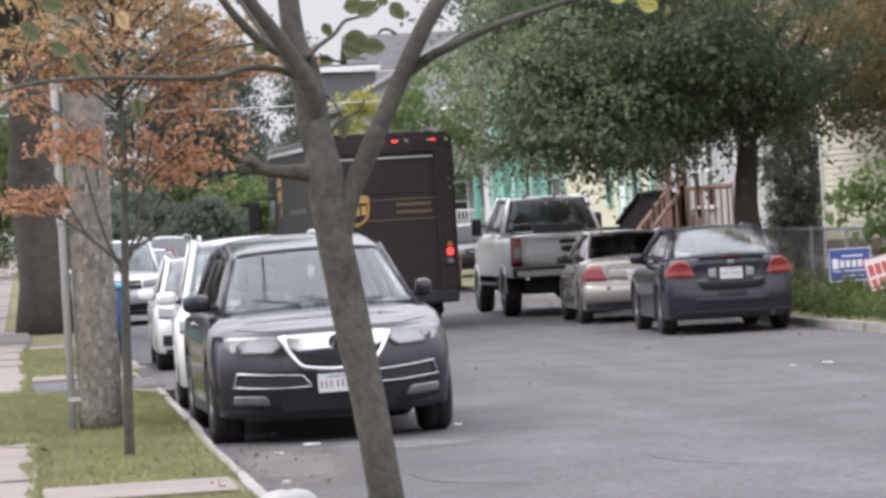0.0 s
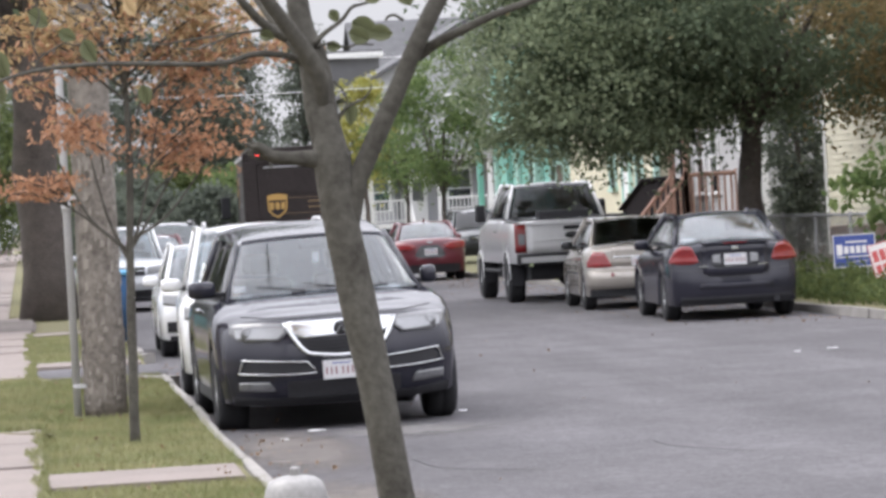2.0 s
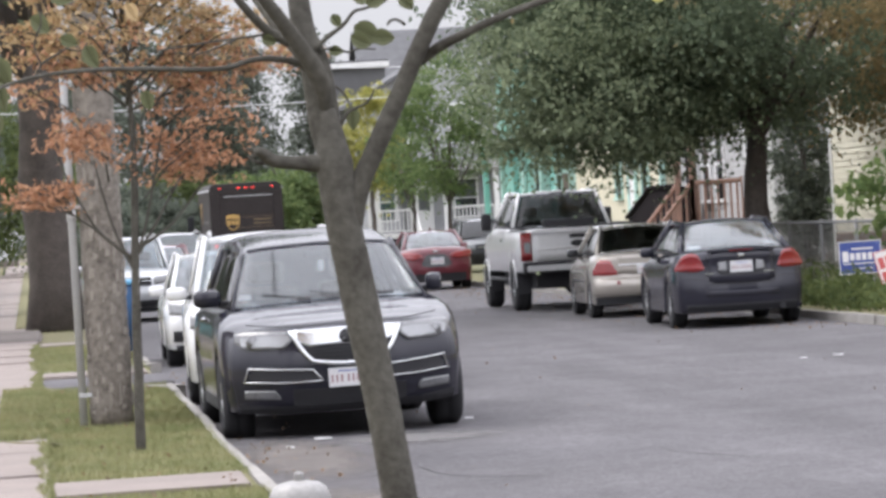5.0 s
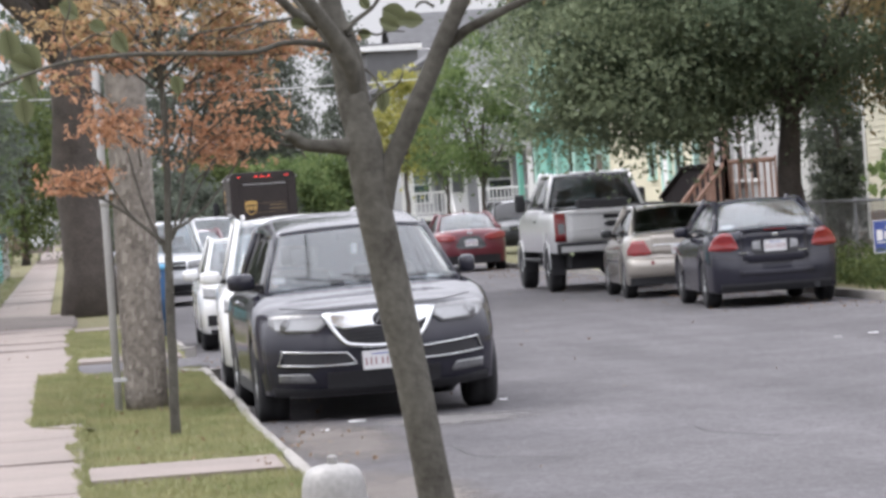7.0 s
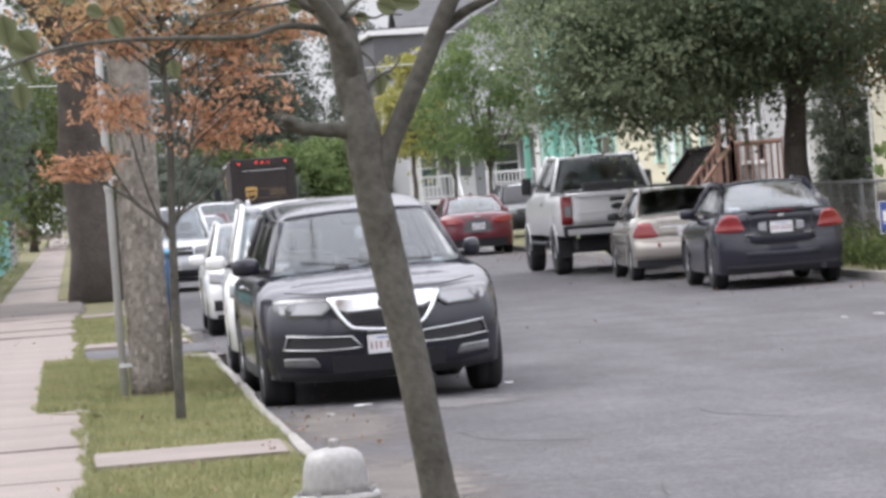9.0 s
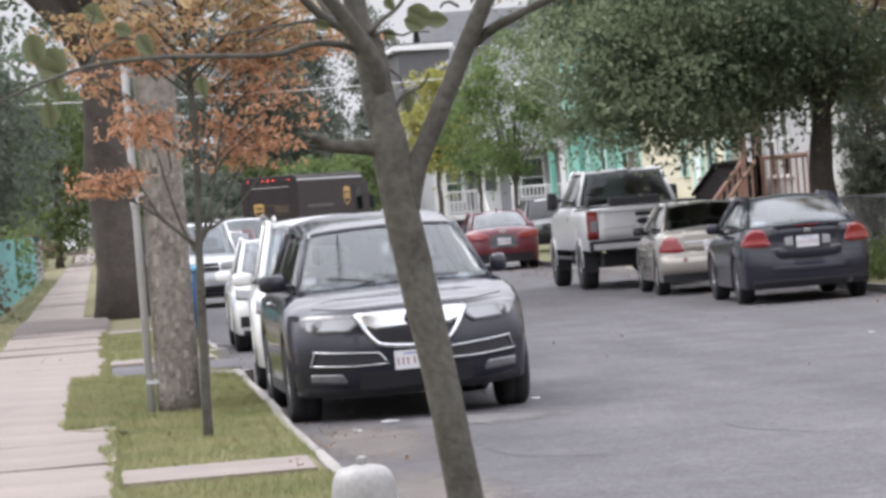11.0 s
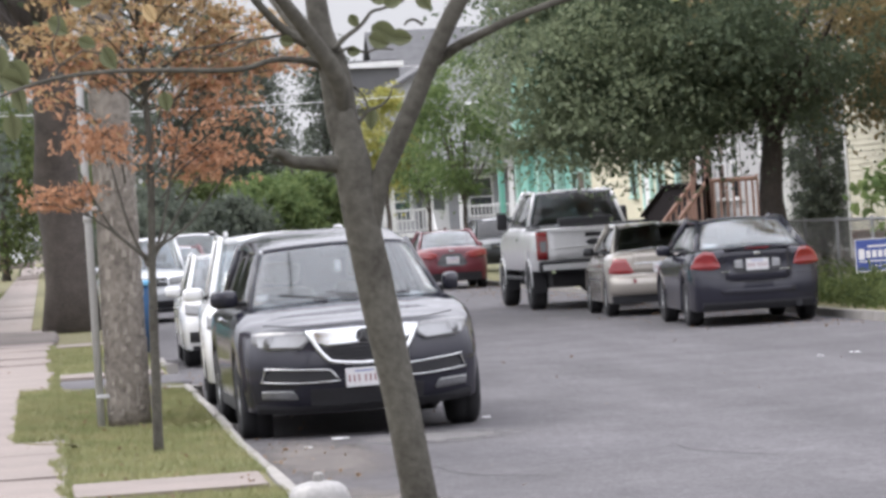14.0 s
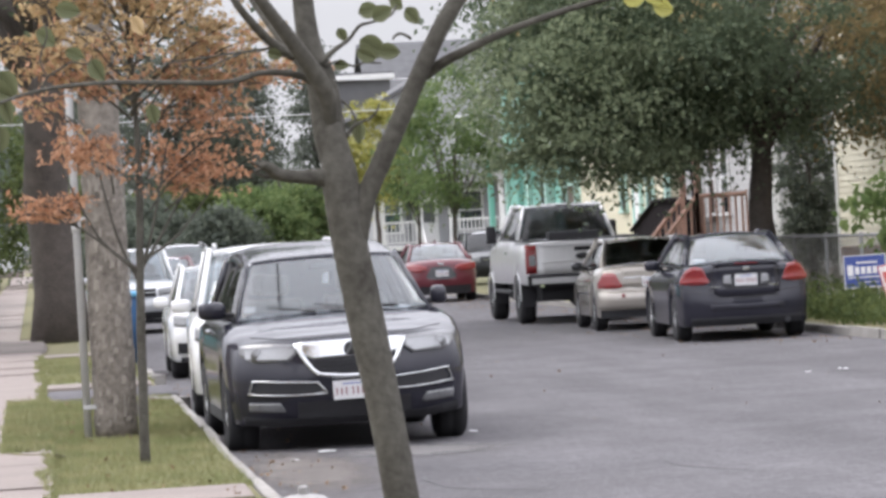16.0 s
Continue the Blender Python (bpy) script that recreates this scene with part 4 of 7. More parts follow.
    part("hitch", boxed(-0.05, 0.05, -0.25, 0.2, 0.50, 0.60, 0.008), BLACK_PLASTIC, car)
    part("rear_axle", tube(bmesh.new(), [(-0.8, 1.38, 0.42), (-0.1, 1.38, 0.42), (0.0, 1.38, 0.42), (0.1, 1.38, 0.42), (0.8, 1.38, 0.42)], [0.05, 0.06, 0.17, 0.06, 0.05], 10), BLACK_PLASTIC, car, "", True)
    part("chassis", boxed(-0.72, 0.72, 0.3, 5.7, 0.40, 0.72, 0.03), BLACK_PLASTIC, car)
    part("high_brake_lamp", boxed(-0.12, 0.12, 2.40, 2.43, 2.03, 2.055), PAINT_DARK, car)
    return car


black_sedan()
champagne_sedan()
red_sedan()
pickup()



def delivery_van():
    """A brown step van; its base point lies on the road under the rear axle, and it drives along its own +y."""
    van = thing("delivery_van", pose(6.06, 62.0, 0), "dark brown delivery step van with gold shield, driving away", "van")
    hw, y0, y1, zb, zt = 1.17, -2.0, 4.6, 0.55, 3.2
    # box body with a rounded roof
    bm = bmesh.new()
    prof = [(-hw, zb), (-hw, zt - 0.16), (-hw + 0.05, zt - 0.06), (-hw + 0.16, zt), (hw - 0.16, zt), (hw - 0.05, zt - 0.06), (hw, zt - 0.16), (hw, zb)]
    rows = [[bm.verts.new((x, y, z)) for x, z in prof] for y in (y0, y0 + 0.02, 0, 2.4, y1 - 0.8)]
    rows.append([bm.verts.new((x * 0.97, y1 - 0.15, z if z < 2 else zt - 0.35 + (z - zt) * 0.6)) for x, z in prof])
    rows.append([bm.verts.new((x * 0.95, y1 + 0.05, min(z, 1.5))) for x, z in prof])
    for a, b in zip(rows, rows[1:]):
        for k in range(len(prof)):
            bm.faces.new((a[k], a[(k + 1) % len(prof)], b[(k + 1) % len(prof)], b[k]))
    bm.faces.new(rows[0])
    bm.faces.new(rows[-1])
    bmesh.ops.remove_doubles(bm, verts=bm.verts, dist=1e-4)
    bmesh.ops.recalc_face_normals(bm, faces=bm.faces)
    part("body", bm, BROWN, van, "dark brown box body")
    part("roof_panel", boxed(-hw + 0.14, hw - 0.14, y0 + 0.25, y1 - 0.9, zt + 0.004, zt + 0.03, 0.01), BROWN_LIGHT, van)
    part("bonnet", boxed(-0.95, 0.95, y1 - 0.05, y1 + 0.75, 0.6, 1.32, 0.12), BROWN, van, "", True)
    part("windscreen", boxed(-0.95, 0.95, y1 - 0.06, y1 - 0.02, 1.55, 2.5, 0.01), GLASS_DARK, van)
    yr = y0 - 0.012
    # rear frame, roll-up door, stripes and shield
    for s in (-1, 1):
        part("rear_post", boxed(*sorted((s * 0.86, s * 1.15)), yr - 0.02, y0 + 0.02, 0.62, 2.92, 0.02), BROWN, van)
        t = part("tail_lamp_stack", boxed(*sorted((s * 0.94, s * 1.12)), yr - 0.045, yr - 0.015, 1.02, 1.42, 0.02), BLACK_PLASTIC, van)
        for z, r, mm in ((1.36, 0.045, LAMP_AMBER), (1.24, 0.06, LAMP_LIT), (1.09, 0.055, LAMP_CLEAR)):
            part("lamp", lathe(bmesh.new(), [(0, -0.02), (r * 0.9, -0.02), (r, 0)], 14, (s * 1.03, yr - 0.045, z), "y"), mm, t)
        part("roof_marker_lamp", boxed(*sorted((s * 0.80, s * 0.89)), yr - 0.03, yr, 3.055, 3.08, 0.01), LAMP_LIT, van)
        part("side_stripe", boxed(*sorted((s * hw, s * (hw + 0.008))), -1.2, 1.1, 1.98, 2.06), BROWN_LIGHT, van)
        part("roof_gutter", boxed(*sorted((s * (hw - 0.02), s * (hw + 0.03))), y0, y1 - 0.8, zt - 0.21, zt - 0.15, 0.012), GALV, van, "pale metal roof gutter")
        part("cab_door", boxed(*sorted((s * (hw - 0.01), s * (hw + 0.012))), 3.0, 3.9, 0.75, 2.75, 0.01), BROWN, van)
        part("cab_window", boxed(*sorted((s * (hw + 0.006), s * (hw + 0.018))), 3.1, 3.8, 1.75, 2.6, 0.005), GLASS_DARK, van)
        mi = part("mirror", boxed(*sorted((s * 1.34, s * 1.56)), 4.0, 4.08, 1.75, 2.25, 0.03), BLACK_PLASTIC, van, "black door mirror")
        part("mirror_arm", tube(bmesh.new(), [(s * 1.1, 4.02, 2.3), (s * 1.45, 4.04, 2.3), (s * 1.45, 4.04, 2.2)], [0.015] * 3, 6), BLACK_PLASTIC, mi)
        part("mirror", boxed(*sorted((s * 1.36, s * 1.54)), 4.0, 4.08, 1.42, 1.68, 0.03), BLACK_PLASTIC, van)
        part("mud_flap", boxed(*sorted((s * 0.55, s * 1.1)), -0.62, -0.60, 0.22, 0.62), BLACK_PLASTIC, van)
        # shield on the side, ahead of the middle
        shield(van, Matrix.Translation((s * (hw + 0.004), 2.35, 2.32)) @ Matrix.Rotation(radians(90 if s > 0 else -90), 4, "Z"), 0.58)
    door = part("rear_door", boxed(-0.85, 0.85, yr - 0.012, y0 + 0.01, 0.72, 2.80, 0.01), BROWN, van, "brown roll-up rear door")
    for z in (1.05, 1.40, 1.75):
        part("door_slat", boxed(-0.83, 0.83, yr - 0.02, yr - 0.010, z - 0.006, z + 0.006), BLACK_PLASTIC, door)
    part("recess", boxed(-0.62, 0.80, yr - 0.018, yr - 0.008, 2.22, 2.74, 0.01), BROWN, door)
    part("door_top_trim", boxed(-0.72, 0.82, yr - 0.03, yr - 0.01, 2.79, 2.815, 0.006), GALV, van)
    shield(van, Matrix.Translation((-0.46, yr - 0.018, 1.98)), 0.42)
    for z in (2.13, 1.80):
        part("gold_line", boxed(-0.28, 0.84, yr - 0.020, yr - 0.010, z - 0.006, z + 0.006), GOLD_DIM, van)
    for z, a, b in ((2.04, 0.20, 0.78), (1.92, 0.20, 0.78)):
        n = 9
        for i in range(n):
            x = a + (b - a) * i / n
            part("letter_bar", boxed(x, x + (b - a) / n * 0.7, yr - 0.021, yr - 0.012, z - 0.024, z + 0.024), GOLD_DIM, van)
    for x in (-0.22, 0.0, 0.22):
        part("roof_marker_lamp", boxed(x - 0.05, x + 0.05, yr - 0.03, yr, 3.05, 3.08, 0.01), LAMP_LIT, van)
    part("rear_header", boxed(-hw + 0.1, hw - 0.1, yr - 0.015, y0 + 0.01, 2.86, 3.12, 0.03), BROWN, van)
    part("rear_bumper", boxed(-1.12, 1.12, y0 - 0.22, y0 + 0.05, 0.42, 0.62, 0.03), BLACK_PLASTIC, van, "black step bumper")
    part("underbody", boxed(-0.7, 0.7, y0 + 0.1, y1, 0.38, 0.58), BLACK_PLASTIC, van)
    part("number_plate", boxed(-0.9, -0.6, yr - 0.04, yr - 0.02, 0.80, 0.95), PLATE_WHITE, van)
    wheels = add_wheels(van, (0.0, 3.9), 1.12, 0.40, 0.30, 8, GALV)
    return van, wheels


def shield(parent, m, w):
    """A gold shield mark, drawn as plain shapes."""
    h = w * 1.22
    def outline(k, y):
        pts = [(-0.5, 0.42), (-0.25, 0.47), (0, 0.49), (0.25, 0.47), (0.5, 0.42), (0.5, 0.0), (0.46, -0.2), (0.3, -0.38), (0, -0.52), (-0.3, -0.38), (-0.46, -0.2), (-0.5, 0.0)]
        return [Vector((x * w * k, y, z * h * k)) for x, z in pts]
    def slab(k, y, t, mat_, name, par):
        bm = bmesh.new()
        f = [bm.verts.new(p) for p in outline(k, y)]
        b = [bm.verts.new(p + Vector((0, t, 0))) for p in outline(k, y)]
        bm.faces.new(f)
        bm.faces.new(b[::-1])
        for i in range(len(f)):
            bm.faces.new((f[i], f[(i + 1) % len(f)], b[(i + 1) % len(f)], b[i]))
        bmesh.ops.recalc_face_normals(bm, faces=bm.faces)
        bmesh.ops.transform(bm, matrix=m, verts=bm.verts)
        return part(name, bm, mat_, par)
    ob = slab(1.0, -0.004, 0.006, GOLD, "shield", parent)
    slab(0.84, -0.008, 0.004, BROWN, "shield_field", ob)
    bm = box(bmesh.new(), -0.42 * w, 0.42 * w, -0.012, -0.008, 0.22 * h, 0.40 * h)
    for i in range(3):
        x = (-0.28 + 0.28 * i) * w
        box(bm, x - 0.10 * w, x + 0.10 * w, -0.012, -0.008, -0.16 * h, 0.13 * h)
    bmesh.ops.transform(bm, matrix=m, verts=bm.verts)
    part("shield_mark", bm, GOLD, ob)


van, van_wheels = delivery_van()

# the van's way: seconds, metres across and along of its rear axle, heading to the right in degrees
VAN_WAY = [(0.0, 5.86, 61.9, -2.7), (0.5, 5.79, 66.3, -1.1), (1.0, 5.76, 70.8, 0.2), (1.5, 5.87, 75.8, 1.2), (2.5, 6.12, 87.0, 2.6), (3.5, 6.45, 102.0, 0.5), (4.7, 6.9, 117.5, -0.8), (6.0, 7.1, 127.5, -0.5),
           (7.0, 7.14, 133.0, 0), (8.0, 7.13, 135.0, 0), (9.2, 7.0, 136.2, 0), (10.2, 6.95, 138.2, 6), (10.9, 7.35, 140.3, 25), (11.5, 8.9, 142.7, 48), (11.9, 10.5, 143.8, 64), (12.3, 12.3, 144.4, 78),
           (12.7, 14.4, 144.5, 88), (13.0, 16.1, 144.5, 90), (13.6, 19.8, 144.5, 90), (14.5, 26.0, 144.5, 90), (16.0, 36.5, 144.5, 90)]


# ---- plants ----
def leaf_mat(name, a, b, thin=0.35, rough=0.55):
    """Leaves: each one between two colours, letting some light through."""
    m = bpy.data.materials.new(name)
    m.use_nodes = True
    n, l = m.node_tree.nodes, m.node_tree.links
    p = n["Principled BSDF"]
    p.inputs["Roughness"].default_value, p.inputs["Specular IOR Level"].default_value = rough, 0.2
    geo, mix = n.new("ShaderNodeNewGeometry"), n.new("ShaderNodeMix")
    mix.data_type = "RGBA"
    mix.inputs["A"].default_value, mix.inputs["B"].default_value = (*a, 1), (*b, 1)
    l.new(geo.outputs["Random Per Island"], mix.inputs["Factor"])
    l.new(mix.outputs["Result"], p.inputs["Base Color"])
    tr, ms = n.new("ShaderNodeBsdfTranslucent"), n.new("ShaderNodeMixShader")
    l.new(mix.outputs["Result"], tr.inputs["Color"])
    ms.inputs[0].default_value = thin
    l.new(p.outputs[0], ms.inputs[1])
    l.new(tr.outputs[0], ms.inputs[2])
    l.new(ms.outputs[0], n["Material Output"].inputs["Surface"])
    return m


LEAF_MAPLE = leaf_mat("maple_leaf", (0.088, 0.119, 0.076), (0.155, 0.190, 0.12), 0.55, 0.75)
# paler maple_leaf copy: sky light through the crown's rim put into the colour
LEAF_MAPLE_LIT = leaf_mat("maple_leaf_lit", (0.155, 0.19, 0.12), (0.265, 0.305, 0.19), 0.6, 0.75)
LEAF_MAPLE_DRY = leaf_mat("maple_leaf_turning", (0.21, 0.185, 0.10), (0.36, 0.27, 0.14), 0.6, 0.75)
LEAF_GREEN = leaf_mat("fresh_leaf", (0.095, 0.145, 0.058), (0.19, 0.24, 0.095), 0.5, 0.7)
LEAF_YELLOW = leaf_mat("yellow_leaf", (0.24, 0.25, 0.07), (0.40, 0.37, 0.11))
LEAF_RUST = leaf_mat("rust_leaf", (0.37, 0.19, 0.11), (0.55, 0.325, 0.205))
LEAF_GOLD = leaf_mat("gold_leaf", (0.37, 0.255, 0.13), (0.53, 0.40, 0.23))
LEAF_DARK = leaf_mat("conifer_leaf", (0.088, 0.104, 0.088), (0.155, 0.175, 0.135), 0.5, 0.75)
LEAF_WEED = leaf_mat("weed_leaf", (0.065, 0.095, 0.038), (0.14, 0.165, 0.06), 0.4, 0.7)
LEAF_LITTER = leaf_mat("fallen_leaf", (0.13, 0.085, 0.055), (0.24, 0.155, 0.09), 0.1)
LEAF_NEAR = leaf_mat("olive_leaf", (0.085, 0.10, 0.055), (0.155, 0.16, 0.085))
LEAF_BROWN = leaf_mat("withered_leaf", (0.11, 0.085, 0.06), (0.20, 0.145, 0.09))


def leaf_cloud(points, sizes, rng, flat=0.0, droop=0.3, aspect=0.62, level=0.45):
    """Kite-shaped bent leaves at the given points: verts and faces."""
    n = len(points)
    d = rng.normal(size=(n, 3))
    d[:, 2] = d[:, 2] * (1 - flat) - droop
    d /= np.linalg.norm(d, axis=1)[:, None] + 1e-9
    r = rng.normal(size=(n, 3)) * (1 - level)
    r[:, 2] += level * 1.6
    s = np.cross(d, r)
    s /= np.linalg.norm(s, axis=1)[:, None] + 1e-9
    u = np.cross(s, d)
    L, P = sizes[:, None], points
    v = np.stack([P - d * L * 0.5, P + s * L * aspect * 0.5 + u * L * 0.10, P + d * L * 0.5, P - s * L * aspect * 0.5 + u * L * 0.10], 1).reshape(-1, 3)
    f = np.arange(n * 4).reshape(n, 4)
    return v, f


def leaves_ob(name, points, size, material, parent, seed, label="", droop=0.3, aspect=0.62):
    rng = np.random.default_rng(seed)
    points = np.asarray(points)
    v, f = leaf_cloud(points, size * rng.uniform(0.65, 1.3, len(points)), rng, droop=droop, aspect=aspect)
    me = bpy.data.meshes.new(name)
    me.from_pydata(v.tolist(), [], f.tolist())
    me.materials.append(material)
    ob = new(name, me)
    if parent:
        ob.parent = parent
    if label:
        ob["label"] = label
    return ob


def clump_points(centre, radii, clumps, per, spread, seed, hollow=0.35, flat_bottom=None, keep=None, gaps=-0.22):
    """Leaf places in many clumps spread through an uneven ellipsoid, with gaps between them."""
    rng = np.random.default_rng(seed)
    out, c, r = [], np.array(centre, float), np.array(radii, float)
    k = 0
    while k < clumps:
        d = rng.normal(size=3)
        d /= np.linalg.norm(d)
        q = d * rng.uniform(hollow, 1.0) ** 0.6
        lump = 1 + 0.28 * noise.noise(Vector(d * 1.8) + Vector((seed * 3.1, 0, 0)))
        p = c + q * r * lump
        k += 1
        if flat_bottom is not None and p[2] < flat_bottom + 0.5 * noise.noise(Vector((p[0] * 0.9, p[1] * 0.9, seed))):
            continue
        if keep is not None and not keep(p):
            continue
        # gaps between the boughs
        if noise.noise(Vector(p) * (1.6 / max(r[0], 1.0)) + Vector((seed * 1.7, 0, 0))) < gaps:
            continue
        # a bough: a flat spray of leaves that hangs at its rim
        m = rng.integers(int(per * 0.6), int(per * 1.4))
        w = spread * rng.uniform(0.7, 1.5)
        q = rng.normal(size=(m, 3)) * np.array([w, w, w * 0.32])
        q[:, 2] -= 0.28 * (q[:, 0] ** 2 + q[:, 1] ** 2) / w
        out.append(p + q)
    return np.concatenate(out)


def limbs(bm, base, top, r0, r1, tips, seed, sides=8, flare=1.5):
    """A trunk from base to top and limbs from it to the tips."""
    rng = np.random.default_rng(seed)
    base, top = Vector(base), Vector(top)
    ax = top - base
    pts = [base + ax * t + Vector((rng.normal() * r0 * 0.25, rng.normal() * r0 * 0.25, 0)) * (t > 0) for t in np.linspace(0, 1, 7)]
    rad = [r0 * flare] + [r0 + (r1 - r0) * t for t in np.linspace(0.1, 1, 6)]
    tube(bm, pts, rad, sides + 4, rough=0.25)
    for k, tip in enumerate(tips):
        tip = Vector(tip)
        t = rng.uniform(0.78, 1.0)
        a = base + ax * t
        r = (r0 + (r1 - r0) * t) * 0.55
        mid = a.lerp(tip, 0.5) + Vector((rng.normal(), rng.normal(), rng.normal() + 1.0)) * (tip - a).length * 0.08
        tube(bm, curve_pts([a, mid, tip], 7), [r, r * 0.85, r * 0.7, r * 0.55, r * 0.42, r * 0.3, r * 0.15], sides, rough=0.15)


def tree(name, x, y, label, z0, trunk_h, r0, crown_c, crown_r, clumps, per, spread, leaf, leaf_m, seed, bark=BARK, flat=None, extra=None, hollow=0.35, lean=(0, 0), droop=0.3, keep=None, taper=0.6, flare=1.5, gaps=-0.22):
    t = thing(name, pose(x, y, z0), label, "tree")
    rng = np.random.default_rng(seed)
    tips = []
    for k in range(14):
        d = rng.normal(size=3)
        d /= np.linalg.norm(d)
        tips.append((crown_c[0] + d[0] * crown_r[0] * 0.75, crown_c[1] + d[1] * crown_r[1] * 0.75, crown_c[2] + abs(d[2]) * crown_r[2] * 0.75 - crown_r[2] * 0.2))
    bm = bmesh.new()
    limbs(bm, (0, 0, -0.05), (lean[0], lean[1], trunk_h), r0, r0 * taper, tips, seed, flare=flare)
    part("trunk", bm, bark, t, "", True)
    pts = clump_points(crown_c, crown_r, clumps, per, spread, seed, hollow, flat, keep, gaps)
    leaves_ob("crown", pts, leaf, leaf_m, t, seed + 1, droop=droop)
    if extra:
        em, share, keep_dry = extra
        pts = clump_points(crown_c, (crown_r[0] * 1.03, crown_r[1] * 1.03, crown_r[2] * 1.03), int(clumps * share), per, spread, seed + 7, 0.6, flat, keep_dry, gaps)
        leaves_ob("turning_leaves", pts, leaf, em, t, seed + 2)
    return t



def near_tree():
    """The young street tree close to the camera."""
    y = 13.0
    t = thing("street_tree", pose(0, 0, 0), "young leaning street tree with smooth grey bark, few leaves", "tree")
    P = lambda pts, dy=0.0: [(x, y + dy * i / max(1, len(pts) - 1), z) for i, (x, z) in enumerate(pts)]

    def limb(name, pts, r, n=16, sides=12, dy=0.0, rough=0.12):
        c = curve_pts(P(pts, dy), n)
        m = len(r) - 1
        rad = []
        for i in range(n):
            f = i / (n - 1) * m
            k = min(int(f), m - 1)
            rad.append(r[k] + (r[k + 1] - r[k]) * (f - k))
        return part(name, tube(bmesh.new(), c, rad, sides, rough=rough), BARK_YOUNG, t, "", True)

    limb("trunk", [(1.385, 0.05), (1.345, 0.30), (1.285, 0.69), (1.22, 1.18), (1.168, 1.52), (1.142, 1.68), (1.128, 1.82), (1.118, 1.94), (1.105, 2.12)], [0.10, 0.074, 0.063, 0.062, 0.063, 0.063, 0.069, 0.069, 0.03], 38, 18, 0.0, 0.10)
    limb("stem", [(1.135, 1.76), (1.125, 1.92), (1.10, 2.06), (1.09, 2.19), (1.075, 2.30), (1.045, 2.40), (1.03, 2.60), (1.04, 2.9), (1.06, 3.4)], [0.055, 0.061, 0.060, 0.057, 0.052, 0.042, 0.036, 0.03, 0.02], 34, 14, 0.1)
    limb("limb", [(1.16, 1.70), (1.205, 1.85), (1.255, 1.95), (1.30, 2.04), (1.352, 2.141), (1.40, 2.24), (1.447, 2.333), (1.50, 2.43), (1.563, 2.524), (1.65, 2.62), (1.79, 2.85)], [0.045, 0.039, 0.037, 0.036, 0.034, 0.033, 0.032, 0.031, 0.029, 0.022, 0.015], 40, 12, -0.1)
    limb("branch", [(1.44, 2.27), (1.51, 2.315), (1.58, 2.346), (1.72, 2.402), (1.90, 2.455), (2.05, 2.49), (2.3, 2.55)], [0.022, 0.018, 0.016, 0.013, 0.011, 0.010, 0.006], 24, 9, -0.3)
    limb("stem", [(1.10, 2.10), (1.09, 2.21), (1.03, 2.32), (0.96, 2.42), (0.88, 2.53), (0.80, 2.66), (0.7, 2.9)], [0.020, 0.036, 0.030, 0.025, 0.020, 0.017, 0.010], 20, 10, -0.3)
    limb("stem", [(1.09, 2.22), (1.04, 2.31), (0.975, 2.41), (0.92, 2.50), (0.86, 2.62), (0.8, 2.85)], [0.030, 0.025, 0.022, 0.019, 0.016, 0.010], 20, 10, 0.4)
    limb("branch", [(0.985, 2.36), (0.92, 2.40), (0.86, 2.46), (0.79, 2.55), (0.72, 2.68)], [0.020, 0.018, 0.016, 0.013, 0.008], 16, 9, -0.1)
    limb("branch", [(1.08, 2.235), (0.99, 2.290), (0.86, 2.303), (0.73, 2.274), (0.48, 2.284), (0.28, 2.288), (0.08, 2.27), (-0.12, 2.21), (-0.32, 2.13)], [0.014, 0.0125, 0.0105, 0.0095, 0.0085, 0.0075, 0.0065, 0.0055, 0.004], 44, 8, -0.5)
    limb("branch_stub", [(1.11, 1.925), (1.03, 1.935), (0.97, 1.938), (0.90, 1.95), (0.865, 1.975), (0.845, 1.985)], [0.036, 0.026, 0.022, 0.022, 0.020, 0.014], 18, 9, -0.15, 0.3)
    limb("branch_stub", [(0.90, 1.95), (0.86, 1.943), (0.82, 1.955)], [0.012, 0.008, 0.004], 8, 6, -0.15, 0.3)
    limb("branch_stub", [(0.905, 1.945), (0.90, 1.92), (0.905, 1.90)], [0.006, 0.005, 0.002], 6, 5, -0.1)
    for dx, dz, r in ((-0.035, 0.012, 0.008), (-0.028, -0.012, 0.006), (-0.02, 0.03, 0.005)):
        limb("splinter", [(0.855, 1.98), (0.85 + dx * 0.6, 1.98 + dz), (0.845 + dx, 1.985 + dz * 1.4)], [r * 1.4, r, 0.002], 6, 5, 0.0, 0.4)
    limb("twig", [(1.14, 2.05), (1.175, 2.10), (1.20, 2.115), (1.24, 2.13), (1.265, 2.155), (1.275, 2.18)], [0.009, 0.007, 0.006, 0.005, 0.004, 0.003], 16, 6)
    limb("twig", [(1.14, 2.20), (1.17, 2.17), (1.185, 2.13), (1.18, 2.10)], [0.005, 0.004, 0.003, 0.002], 10, 6)
    limb("twig", [(1.08, 2.33), (1.12, 2.37), (1.18, 2.41), (1.22, 2.455), (1.26, 2.465), (1.33, 2.485), (1.355, 2.52)], [0.010, 0.009, 0.007, 0.006, 0.005, 0.004, 0.003], 20, 6)
    limb("twig", [(1.09, 2.32), (1.14, 2.335), (1.19, 2.315), (1.23, 2.325), (1.29, 2.32)], [0.006, 0.005, 0.005, 0.004, 0.003], 16, 6)
    limb("twig", [(1.40, 2.40), (1.37, 2.42), (1.345, 2.415), (1.335, 2.40)], [0.006, 0.005, 0.005, 0.003], 10, 6)
